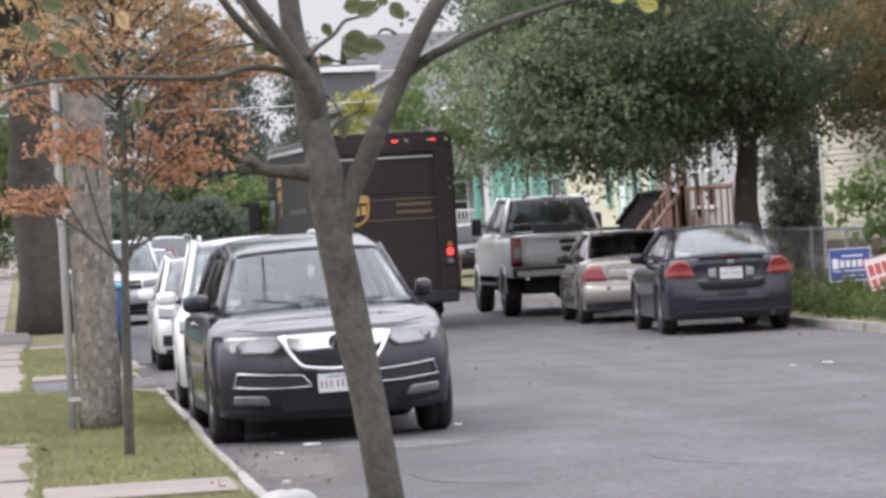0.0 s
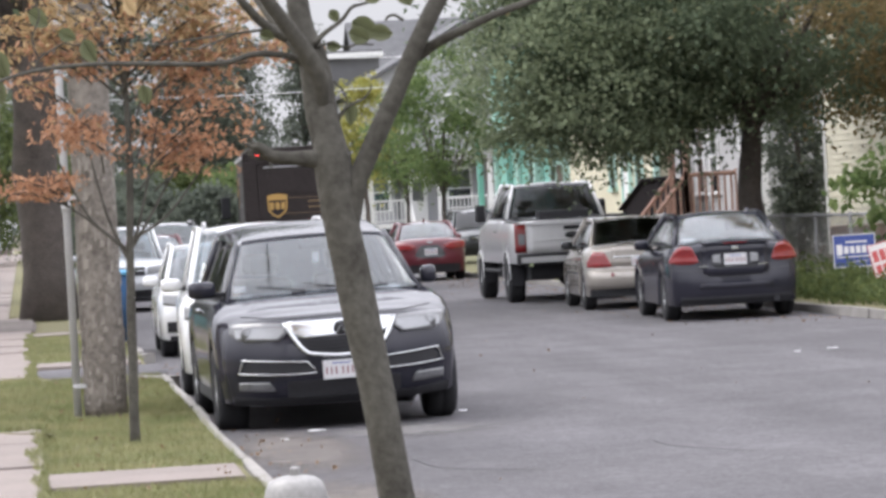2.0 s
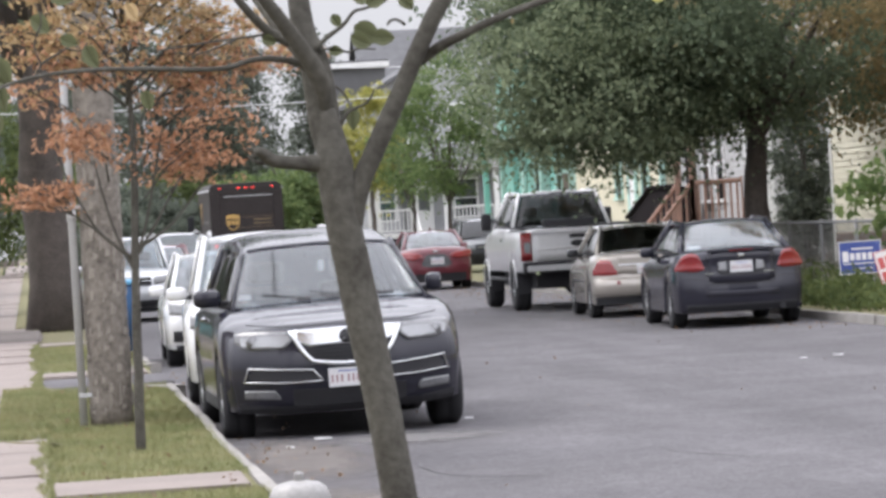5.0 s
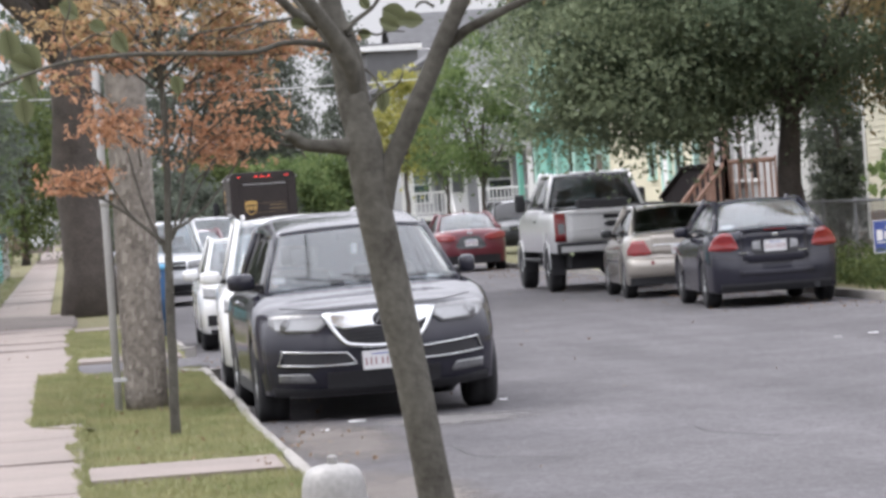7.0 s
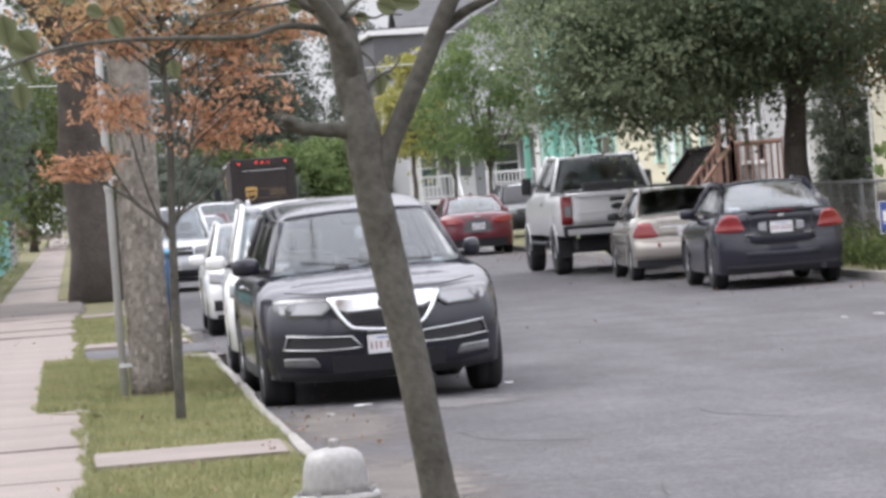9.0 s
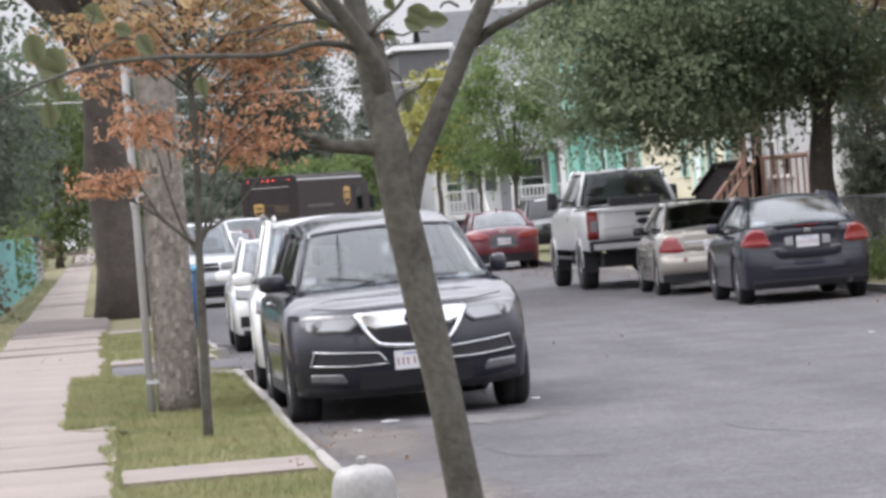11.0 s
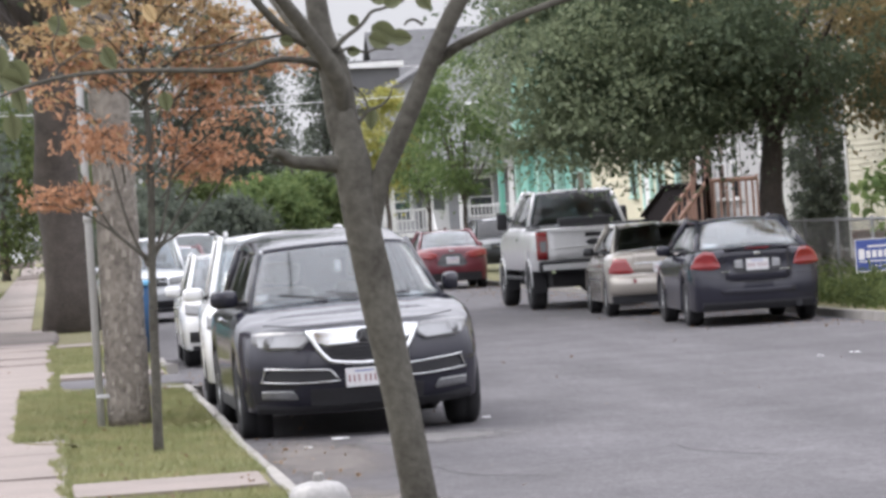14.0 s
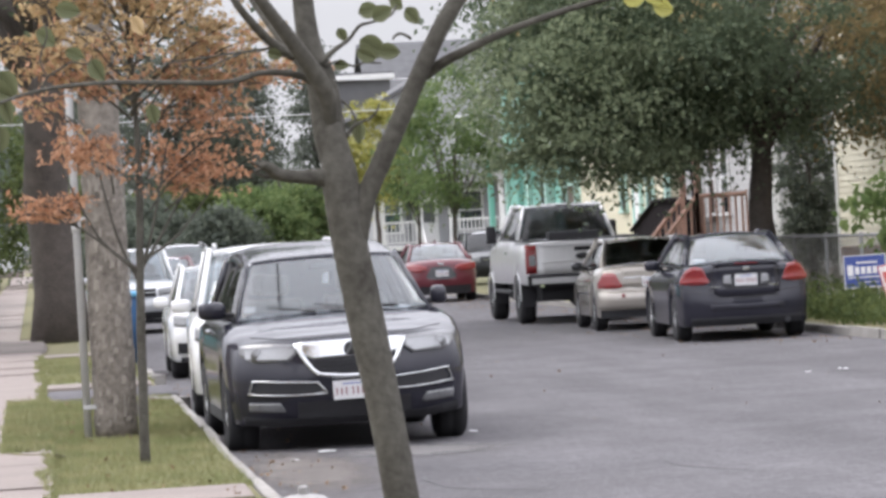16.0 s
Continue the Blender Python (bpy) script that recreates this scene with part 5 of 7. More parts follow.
    limb("twig", [(0.97, 2.40), (0.85, 2.385), (0.75, 2.375), (0.62, 2.36), (0.5, 2.345)], [0.007, 0.006, 0.0045, 0.004, 0.002], 20, 6, -0.2)
    limb("twig", [(0.80, 2.38), (0.72, 2.35), (0.66, 2.33), (0.58, 2.335)], [0.004, 0.004, 0.003, 0.002], 12, 6, -0.2)
    limb("twig", [(0.10, 2.28), (0.12, 2.33), (0.17, 2.36), (0.21, 2.38), (0.26, 2.37), (0.285, 2.40)], [0.005, 0.0045, 0.004, 0.0035, 0.003, 0.002], 16, 6, 0.0)
    limb("twig", [(0.12, 2.33), (0.10, 2.40), (0.13, 2.48), (0.11, 2.55)], [0.004, 0.0035, 0.003, 0.002], 12, 6)
    # single leaves, each one an oval blade with a fold
    green = turning = LEAF_NEAR
    def leaf(x, z, size, tilt, mm, dy=0.0, roll=0.0):
        bm = bmesh.new()
        half = []
        for k in range(9):
            u = k / 8
            half.append((u * size, 0.36 * size * math.sin(math.pi * u ** 0.8) ** 0.8))
        mid = [bm.verts.new((a, 0.0, 0.0)) for a, w in half]
        up = [bm.verts.new((a, -0.25 * w, w)) for a, w in half[1:-1]]
        dn = [bm.verts.new((a, -0.25 * w, -w)) for a, w in half[1:-1]]
        for side in (up, dn):
            bm.faces.new((mid[0], mid[1], side[0]))
            for k in range(6):
                bm.faces.new((mid[k + 1], mid[k + 2], side[k + 1], side[k]))
            bm.faces.new((mid[7], mid[8], side[6]))
        bmesh.ops.transform(bm, matrix=Matrix.Translation((x, y + dy, z)) @ Matrix.Rotation(roll, 4, "Z") @ Matrix.Rotation(radians(tilt), 4, "Y"), verts=bm.verts)
        part("leaf", bm, mm, t, "", True)
    for a in ((1.223, 2.505, 0.085, -12, green), (1.262, 2.475, 0.085, -25, green), (1.385, 2.51, 0.075, 55, green), (1.222, 2.41, 0.115, 33, green), (1.275, 2.365, 0.085, 8, green), (1.150, 2.455, 0.055, 60, green),
              (1.196, 2.365, 0.085, 22, green), (1.125, 2.325, 0.055, 8, green), (1.335, 2.555, 0.08, 30, green), (1.195, 2.13, 0.09, 88, green), (0.885, 2.375, 0.06, 15, turning),
              (0.475, 2.225, 0.075, 78, turning), (0.275, 2.385, 0.095, 58, turning), (0.19, 2.42, 0.07, 25, turning), (0.09, 2.50, 0.10, 30, turning), (-0.05, 2.36, 0.12, 55, turning), (-0.09, 2.31, 0.11, 25, green),
              (-0.03, 2.27, 0.10, 75, turning), (-0.10, 2.42, 0.12, 80, green), (-0.06, 2.18, 0.10, 85, turning), (0.16, 2.56, 0.09, 10, turning), (2.17, 2.50, 0.095, -10, LEAF_YELLOW), (2.25, 2.475, 0.10, 15, LEAF_YELLOW), (2.22, 2.53, 0.09, 40, LEAF_YELLOW), (0.42, 2.52, 0.08, 50, LEAF_GOLD)):
        leaf(*a, dy=random.uniform(-0.15, 0.1), roll=random.uniform(-0.7, 0.7))
    return t


def sapling():
    t = thing("sapling", pose(0.78, 27.87, VERGE - 0.03), "thin sapling with sparse rust-orange autumn leaves", "tree")
    rng = np.random.default_rng(5)
    bm = bmesh.new()
    tube(bm, curve_pts([(0, 0, -0.02), (0.01, 0, 0.5), (0.03, 0, 1.1), (0.05, 0, 1.6), (0.08, 0, 2.2), (0.07, 0, 2.9), (0.05, 0, 3.6), (0.04, 0, 4.3)], 24), list(np.linspace(0.042, 0.010, 24)), 10, rough=0.2)
    part("trunk", bm, BARK_YOUNG, t, "", True)
    rust, gold = [], []
    twigs = bmesh.new()
    def spray(a, b, r, n):
        """A branch from a to b with leaves round its outer part."""
        bm = bmesh.new()
        a, b = Vector(a), Vector(b)
        mid = a.lerp(b, 0.5) + Vector((rng.normal() * 0.05, rng.normal() * 0.05, 0.07))
        c = curve_pts([a, mid, b], 10)
        tube(bm, c, list(np.linspace(r, 0.003, 10)), 6)
        for k in range(7):
            p = c[3 + int(rng.integers(0, 6))]
            q = p + Vector(rng.normal(size=3) * 0.17 * np.array([1, 1, 0.45]))
            tube(twigs, [p, q], [0.004, 0.002], 4)
            for _ in range(n // 7):
                w = p.lerp(q, rng.uniform(0.3, 1.1)) + Vector((rng.normal() * 0.05, rng.normal() * 0.05, rng.normal() * 0.022))
                (gold if w.z + rng.normal() * 0.25 > 2.95 else rust).append(w)
        for _ in range(n // 3):
            w = c[int(rng.integers(4, 10))] + Vector((rng.normal() * 0.06, rng.normal() * 0.06, rng.normal() * 0.035))
            (gold if w.z + rng.normal() * 0.25 > 2.95 else rust).append(w)
        part("branch", bm, BARK_YOUNG, t, "", True)
    # bare forks at the foot of the crown
    for x, z in ((-0.45, 1.84), (0.42, 2.05), (-0.22, 2.2), (0.7, 2.15), (-0.5, 2.25), (0.3, 2.4)):
        part("branch", tube(bmesh.new(), curve_pts([(0.03, 0, 1.3 + abs(x) * 0.3), (x * 0.5, 0.02, 1.45 + z * 0.12), (x, 0, z)], 9), list(np.linspace(0.016, 0.006, 9)), 6), BARK_YOUNG, t, "", True)
    # the low bough that reaches past the pole, then open layers above it
    for x, z, n in ((-0.86, 1.90, 90), (-0.74, 1.97, 110), (-0.60, 1.92, 90), (-0.50, 1.99, 50)):
        spray((-0.40, 0, 1.80), (x, rng.uniform(-0.1, 0.2), z), 0.007, n)
    for x, z, n in ((-0.55, 2.34, 110), (-0.42, 2.42, 120), (-0.24, 2.40, 120), (-0.28, 2.28, 80), (0.32, 2.36, 110), (0.48, 2.26, 110), (0.68, 2.32, 130), (0.82, 2.18, 120), (0.60, 2.08, 100), (0.34, 2.10, 80),
                    (0.36, 2.62, 100), (0.60, 2.74, 140), (0.78, 2.58, 140), (0.94, 2.46, 90), (0.74, 2.88, 140), (1.05, 2.80, 130), (1.18, 2.94, 110), (0.48, 2.92, 120), (0.92, 3.04, 130), (1.12, 3.12, 110), (0.70, 3.16, 120), (-0.70, 2.66, 70), (-0.40, 2.84, 80),
                    (-0.75, 2.95, 110), (-0.95, 2.80, 80), (-0.60, 3.10, 120), (-0.9, 3.2, 100)):
        spray((x * 0.42, 0, z - rng.uniform(0.12, 0.25)), (x, rng.uniform(-0.45, 0.45), z), 0.009, n)
    for k in range(52):
        z = 2.55 + 1.6 * (k / 52)
        ang = k * 2.4 + rng.uniform(-0.4, 0.4)
        reach = rng.uniform(0.5, 1.3)
        x = math.cos(ang) * reach
        spray((0.05, 0, z), (0.15 + x, math.sin(ang) * reach, z + rng.uniform(0.35, 0.65)), 0.012, int(rng.uniform(80, 190)))
    tagged(part("twig", twigs, BARK_YOUNG, t, "", True), kind="stuff")
    leaves_ob("rust_leaves", np.array(rust), 0.062, LEAF_RUST, t, 11, "rust-orange leaves", 0.25, 0.42)
    leaves_ob("gold_leaves", np.array(gold), 0.066, LEAF_GOLD, t, 12, "golden-brown leaves", 0.25, 0.42)
    return t


near_tree()
sapling()
# the broad maple over the parked cars: low boughs hang out over the road, the trunk stands clear below its fork
def maple_floor(p):
    """Lowest leaves at a place round the trunk."""
    return 2.72 + 0.55 * math.exp(-(p[0] / 0.55) ** 2) - 0.38 * math.exp(-((p[0] + 1.9) / 0.5) ** 2) + 0.30 * noise.noise(Vector((p[0] * 0.9, p[1] * 0.9, 3.0))) + 0.09 * max(0.0, -p[1])


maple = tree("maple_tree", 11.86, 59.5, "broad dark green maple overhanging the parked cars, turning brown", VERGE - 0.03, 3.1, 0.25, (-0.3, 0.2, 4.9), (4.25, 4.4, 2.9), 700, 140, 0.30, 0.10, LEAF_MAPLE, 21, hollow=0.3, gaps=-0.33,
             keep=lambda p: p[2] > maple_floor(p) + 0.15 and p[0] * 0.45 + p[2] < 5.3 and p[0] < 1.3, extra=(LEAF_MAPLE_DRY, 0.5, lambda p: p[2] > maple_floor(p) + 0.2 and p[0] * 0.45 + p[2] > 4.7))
for tip, r in (((-2.2, -1.2, 4.6), 0.13), ((-1.2, 0.8, 5.4), 0.12), ((0.9, -0.6, 5.0), 0.13), ((2.2, 0.6, 4.6), 0.11), ((0.2, -1.6, 5.2), 0.10)):
    tip = Vector(tip)
    c = curve_pts([(0, 0, 2.75), tip * 0.35 + Vector((0, 0, 2.15)), tip], 9)
    part("limb", tube(bmesh.new(), c, [r * (1 - 0.085 * i) for i in range(9)], 8, rough=0.15), BARK, maple, "", True)
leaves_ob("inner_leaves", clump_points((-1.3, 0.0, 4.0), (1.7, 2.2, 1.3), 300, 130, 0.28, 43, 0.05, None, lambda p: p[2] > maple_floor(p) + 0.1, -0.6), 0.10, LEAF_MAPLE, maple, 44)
# low and outer boughs use the leaf colour with sky light already in it
leaves_ob("hanging_leaves", clump_points((-2.3, -0.6, 2.9), (2.0, 2.2, 0.9), 170, 90, 0.24, 33, 0.1, None, lambda p: p[2] > maple_floor(p)), 0.10, LEAF_MAPLE_LIT, maple, 34)
leaves_ob("outer_leaves", clump_points((-2.6, -0.8, 4.3), (2.1, 2.6, 1.9), 230, 100, 0.28, 35, 0.4, None, None, -0.4), 0.10, LEAF_MAPLE_LIT, maple, 36)
leaves_ob("turning_outer_leaves", clump_points((2.5, -0.6, 4.2), (2.4, 2.4, 1.5), 150, 110, 0.28, 37, 0.1, None, lambda p: p[2] > maple_floor(p) and p[0] > 0.6), 0.10, LEAF_MAPLE_DRY, maple, 38)
tree("street_tree", 11.65, 102.0, "small fresh green street tree beside the pavement", VERGE - 0.03, 2.2, 0.085, (0.0, 0.0, 4.2), (1.5, 1.5, 2.1), 230, 60, 0.20, 0.11, LEAF_GREEN, 41, flat=2.2)
tree("street_tree", 11.75, 112.5, "small yellow-green street tree by the corner", VERGE - 0.03, 2.2, 0.07, (-0.3, 0.0, 3.6), (0.8, 0.8, 1.5), 70, 40, 0.18, 0.13, LEAF_GREEN, 43, flat=2.0)
tree("street_tree", 14.65, 157.0, "yellow-green autumn tree beyond the side street", VERGE - 0.03, 3.5, 0.12, (0, 0, 5.0), (1.3, 1.3, 2.9), 170, 46, 0.26, 0.19, LEAF_YELLOW, 45, flat=2.6)
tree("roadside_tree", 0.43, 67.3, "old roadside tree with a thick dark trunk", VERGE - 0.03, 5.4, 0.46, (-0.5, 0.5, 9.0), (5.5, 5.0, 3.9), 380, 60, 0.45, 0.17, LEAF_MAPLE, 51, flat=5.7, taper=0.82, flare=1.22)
# dark trees beyond the left verge
for k, (x, y, h, rr, mm) in enumerate(((-3.6, 84, 7.5, 2.6, LEAF_DARK), (-5.2, 62, 8.5, 2.8, LEAF_DARK), (-4.6, 118, 10, 3.4, LEAF_MAPLE), (-7.0, 150, 11, 3.6, LEAF_DARK), (-6.0, 205, 10, 4.0, LEAF_MAPLE), (-3.2, 250, 9, 3.4, LEAF_DARK))):
    tree("garden_tree", x, y, "dark dense garden tree behind the pavement", VERGE - 0.03, h * 0.5, 0.2, (0, 0, h * 0.58), (rr, rr, h * 0.46), 260, 50, 0.36, 0.2, mm, 60 + k, flat=1.6)
for k, (x, y, s, mm) in enumerate(((-2.6, 73, 1.0, LEAF_BROWN), (-2.75, 96, 1.2, LEAF_GREEN), (-2.9, 110, 1.3, LEAF_WEED), (-3.3, 128, 1.9, LEAF_BROWN), (-3.6, 165, 1.8, LEAF_GREEN), (-3.6, 190, 1.9, LEAF_WEED), (1.0, 122, 0.6, LEAF_WEED), (1.1, 160, 0.8, LEAF_GREEN), (1.1, 215, 1.0, LEAF_WEED), (16.8, 156.5, 0.55, LEAF_WEED), (18.7, 155.5, 0.7, LEAF_DARK))):
    b = thing("shrub", pose(x, y, VERGE - 0.03), "rounded leafy shrub in the front garden", "shrub")
    bm = bmesh.new()
    limbs(bm, (0, 0, -0.02), (0, 0, s * 0.8), 0.04, 0.02, [(random.uniform(-s, s) * 0.5, random.uniform(-s, s) * 0.5, s * random.uniform(0.9, 1.6)) for _ in range(8)], 70 + k, 5)
    part("stems", bm, BARK, b, "", True)
    leaves_ob("leaves", clump_points((0, 0, s * 0.95), (s * 0.85, s * 0.85, s * 0.9), 110, 40, 0.16 * s, 80 + k, 0.2, 0.05), 0.11, mm, b, 90 + k)
# the wood that closes the street
k = 0
for x, y, h, rr, mm in ((2.5, 172, 5.0, 2.4, LEAF_WEED), (5.2, 168, 4.0, 2.2, LEAF_DARK), (7.6, 170, 4.6, 2.3, LEAF_WEED), (10.0, 166, 4.2, 1.9, LEAF_GREEN), (12.4, 172, 4.4, 2.0, LEAF_GREEN), (9.4, 188, 13.0, 2.3, LEAF_DARK), (11.6, 192, 12.0, 1.5, LEAF_DARK), (8.2, 163, 3.2, 1.7, LEAF_DARK), (4.0, 163, 3.0, 1.7, LEAF_DARK),
                        (3.6, 185, 12.5, 3.0, LEAF_DARK), (7.2, 188, 13.5, 2.7, LEAF_DARK), (0.2, 190, 13, 3.2, LEAF_DARK), (10.6, 205, 8.2, 2.5, LEAF_DARK), (13.0, 215, 8.0, 2.6, LEAF_DARK), (16.0, 205, 13.5, 1.25, LEAF_DARK), (-1.8, 176, 9.0, 2.6, LEAF_WEED), (31, 215, 14, 4, LEAF_MAPLE)):
    tree("background_tree", x, y, "dense dark tree closing the end of the street", VERGE - 0.05, h * 0.5, 0.16, (0, 0, h * 0.55), (rr, rr, h * 0.47), 250, 44, 0.34 + 0.012 * h, 0.24, mm, 120 + k, flat=0.6)
    k += 1
# columnar evergreen by the fence and leafy growth by the signs
ev = thing("evergreen_shrub", pose(14.35, 67.6, VERGE - 0.03), "tall dark columnar evergreen shrub beside the house", "shrub")
bm = bmesh.new()
tube(bm, [(0, 0, 0), (0, 0, 1.5), (0, 0, 3.6)], [0.09, 0.07, 0.02], 8)
part("stem", bm, BARK, ev, "", True)
leaves_ob("leaves", clump_points((0, 0, 2.2), (0.62, 0.7, 2.2), 240, 46, 0.13, 140, 0.2, 0.1), 0.10, LEAF_DARK, ev, 141)
fig = thing("garden_shrub", pose(13.0, 52.6, VERGE - 0.03), "light green broad-leaved garden shrub behind the signs", "shrub")
bm = bmesh.new()
limbs(bm, (0, 0, 0), (0, 0, 1.2), 0.05, 0.03, [(random.uniform(-1, 1), random.uniform(-1, 1), random.uniform(1.4, 2.3)) for _ in range(14)], 150, 6)
part("stems", bm, BARK_YOUNG, fig, "", True)
leaves_ob("leaves", clump_points((0.2, 0, 1.65), (1.35, 1.2, 0.8), 90, 22, 0.22, 151, 0.2), 0.16, LEAF_GREEN, fig, 152, "large pale green leaves", 0.5, 0.7)
wd = np.random.default_rng(160)
pts = []
for _ in range(330):
    c = np.array([11.15 + wd.uniform(0, 1.25), wd.uniform(43, 58), 0.12])
    hgt = wd.uniform(0.12, 0.62)
    n = int(wd.uniform(14, 34))
    pts.append(c + np.stack([wd.normal(size=n) * 0.12, wd.normal(size=n) * 0.12, wd.uniform(0, hgt, n)], 1))
tagged(leaves_ob("weeds", np.concatenate(pts), 0.12, LEAF_WEED, None, 161, droop=-0.5, aspect=0.3), "tall rough weeds along the far kerb", "weeds", kind="stuff")


# ---- verge, pavement pieces, street furniture ----
def piece_mesh(name, w, l, h, m, seed, chip=0.012):
    bm = boxed(-w / 2, w / 2, -l / 2, l / 2, -h, 0, 0.012)
    rng = random.Random(seed)
    for v in bm.verts:
        v.co += Vector((rng.uniform(-chip, chip) * 0.6, rng.uniform(-chip, chip), rng.uniform(-chip, chip) * 0.2))
    me = bpy.data.meshes.new(name)
    bm.to_mesh(me)
    bm.free()
    me.materials.append(m)
    return me


pavement = tagged(new("pavement", None), "pale worn concrete pavement slabs with open joints", "pavement", kind="structure")
pavement.empty_display_size = 0.2
slabs = [piece_mesh("slab", 1.47, 2.99, 0.12, CONCRETE, k) for k in range(5)]
rng = random.Random(3)
y, k = 4.0, 0
while y < 262:
    for x in (-0.66,):
        o = new("slab", slabs[k % 5])
        o.parent = pavement
        tip = 0.018 if 57 < y < 66 else 0.006
        o.matrix_basis = pose(x + rng.uniform(-0.02, 0.02), y + 1.5, VERGE + 0.012 + rng.uniform(-tip, tip), rng.uniform(-0.35, 0.35), rng.uniform(-0.4, 0.4), rng.uniform(-0.4, 0.4))
        k += 1
    y += 3.02
JOINT = mat("sandy_joint", (0.15, 0.125, 0.105), 0.97, vary=0.3, scale=2, fine=40, bump=0.3)
part("joint_sand", boxed(-1.37, 0.05, 4.0, 262.0, -0.02, VERGE - 0.006), JOINT, pavement)
MENDED = mat("mended_asphalt", (0.115, 0.097, 0.088), 0.97, vary=0.3, scale=1.2, fine=30, bump=0.4)
bm = bmesh.new()
ring = [(-1.42, 60.3), (-0.9, 60.7), (-0.4, 60.4), (0.10, 60.6), (0.14, 63.0), (0.12, 66.2), (-0.3, 66.9), (-0.8, 67.9), (-1.42, 68.4)]
top = bm.faces.new([bm.verts.new((a, b, VERGE + 0.036)) for a, b in ring])
low = [bm.verts.new((a + (0.05 if a > 0 else 0), b - (0.5 if b < 61 else 0), VERGE - 0.01)) for a, b in ring]
for i in range(9):
    bm.faces.new((top.verts[i], low[i], low[(i + 1) % 9], top.verts[(i + 1) % 9]))
bmesh.ops.recalc_face_normals(bm, faces=bm.faces)
part("mended_patch", bm, MENDED, pavement, "dark mended asphalt strip beside the tree")
strip = [piece_mesh("path_slab", 1.22, 1.25, 0.12, CONCRETE, 20 + k) for k in range(2)]
for i, (x, yy) in enumerate(((0.72, 23.85), (0.72, 44.2), (0.72, 57.6), (0.72, 15.0), (0.72, 88.0), (0.72, 110.0))):
    o = new("path_slab", strip[i % 2])
    o.parent = pavement
    o.matrix_basis = pose(x, yy, VERGE + 0.006, 0, 0, rng.uniform(-1, 1))

kerb_l = tagged(new("kerb", None), "worn pale granite kerb stones beside the verge", "kerb", kind="structure")
kerb_r = tagged(new("kerb", None), "grey granite kerb stones on the far side", "kerb", kind="structure")
stones = [piece_mesh("kerb_stone", 0.075, 1.80, 0.30, GRANITE, 40 + k, 0.016) for k in range(4)]
short = [piece_mesh("kerb_stone", 0.15, 0.9, 0.28, GRANITE, 50 + k, 0.02) for k in range(3)]
y, k = -4.0, 0
while y < 190:
    if not (39.0 < y + 0.9 < 46.4 or 57.5 < y + 0.9 < 61.5):
        o = new("kerb_stone", stones[k % 4])
        o.parent = kerb_l
        o.matrix_basis = pose(KERB - 0.045 + rng.uniform(-0.015, 0.015), y + 0.9, VERGE + rng.uniform(-0.012, 0.012), rng.uniform(-0.3, 0.3), rng.uniform(-1.5, 1.5), rng.uniform(-0.5, 0.5))
    if not (CROSS0 - 2 < y < CROSS1 + 2):
        o = new("kerb_stone", stones[(k + 1) % 4])
        o.parent = kerb_r
        o.matrix_basis = pose(KERB_R + 0.075 + rng.uniform(-0.015, 0.015), y + 0.9, VERGE - 0.01 + rng.uniform(-0.012, 0.012), rng.uniform(-0.3, 0.3), rng.uniform(-1, 1), rng.uniform(-0.5, 0.5))
    y += 1.82
    k += 1
# returns of the kerb at the driveway
for yy, s in ((39.4, 1), (46.3, -1)):
    for i in range(3):
        o = new("kerb_stone", short[i])
        o.parent = kerb_l
        a = 25 + 28 * i
        o.matrix_basis = pose(KERB - 0.14 - 0.02 * i - 0.40 * i, yy + s * (0.10 + 0.33 * i ** 0.6), VERGE - 0.01 * i, 0, 0, s * a)
# the driveway between the kerb returns
tagged(link_mesh("driveway", boxed(-0.0, KERB + 0.05, 40.6, 43.4, -0.02, VERGE - 0.018, 0.01), ASPHALT), "low asphalt driveway ramp across the verge", "driveway", kind="structure")

# turf that has grown over the pavement's edge
bm = bmesh.new()
ring = []
for k in range(40):
    t = k / 39
    ring.append((0.08 - 0.41 * min(1.0, t * 14, (1 - t) * 14) ** 0.5 + 0.05 * math.sin(t * 31) * math.sin(t * 9), 29.2 + 11.3 * t))
lo = [bm.verts.new((x, y, VERGE + 0.022)) for x, y in ring]
hi = [bm.verts.new((0.40, y, VERGE - 0.045)) for x, y in ring]
ft = [bm.verts.new((x - 0.02, y, VERGE - 0.02)) for x, y in ring]
for k in range(39):
    bm.faces.new((lo[k], hi[k], hi[k + 1], lo[k + 1]))
    bm.faces.new((ft[k], lo[k], lo[k + 1], ft[k + 1]))
tagged(link_mesh("verge_edge", bm, TURF, None, False), "turf grown over the edge of the slabs", "ground", kind="structure")

tagged(link_mesh("verge_strip", boxed(-0.30, 0.2, 69.0, 200.0, 0.0, VERGE + 0.036, 0.02), TURF), "worn turf between the old tree and the pavement", "ground", kind="structure")

# grass blades on the verge
g = np.random.default_rng(9)
pts = []
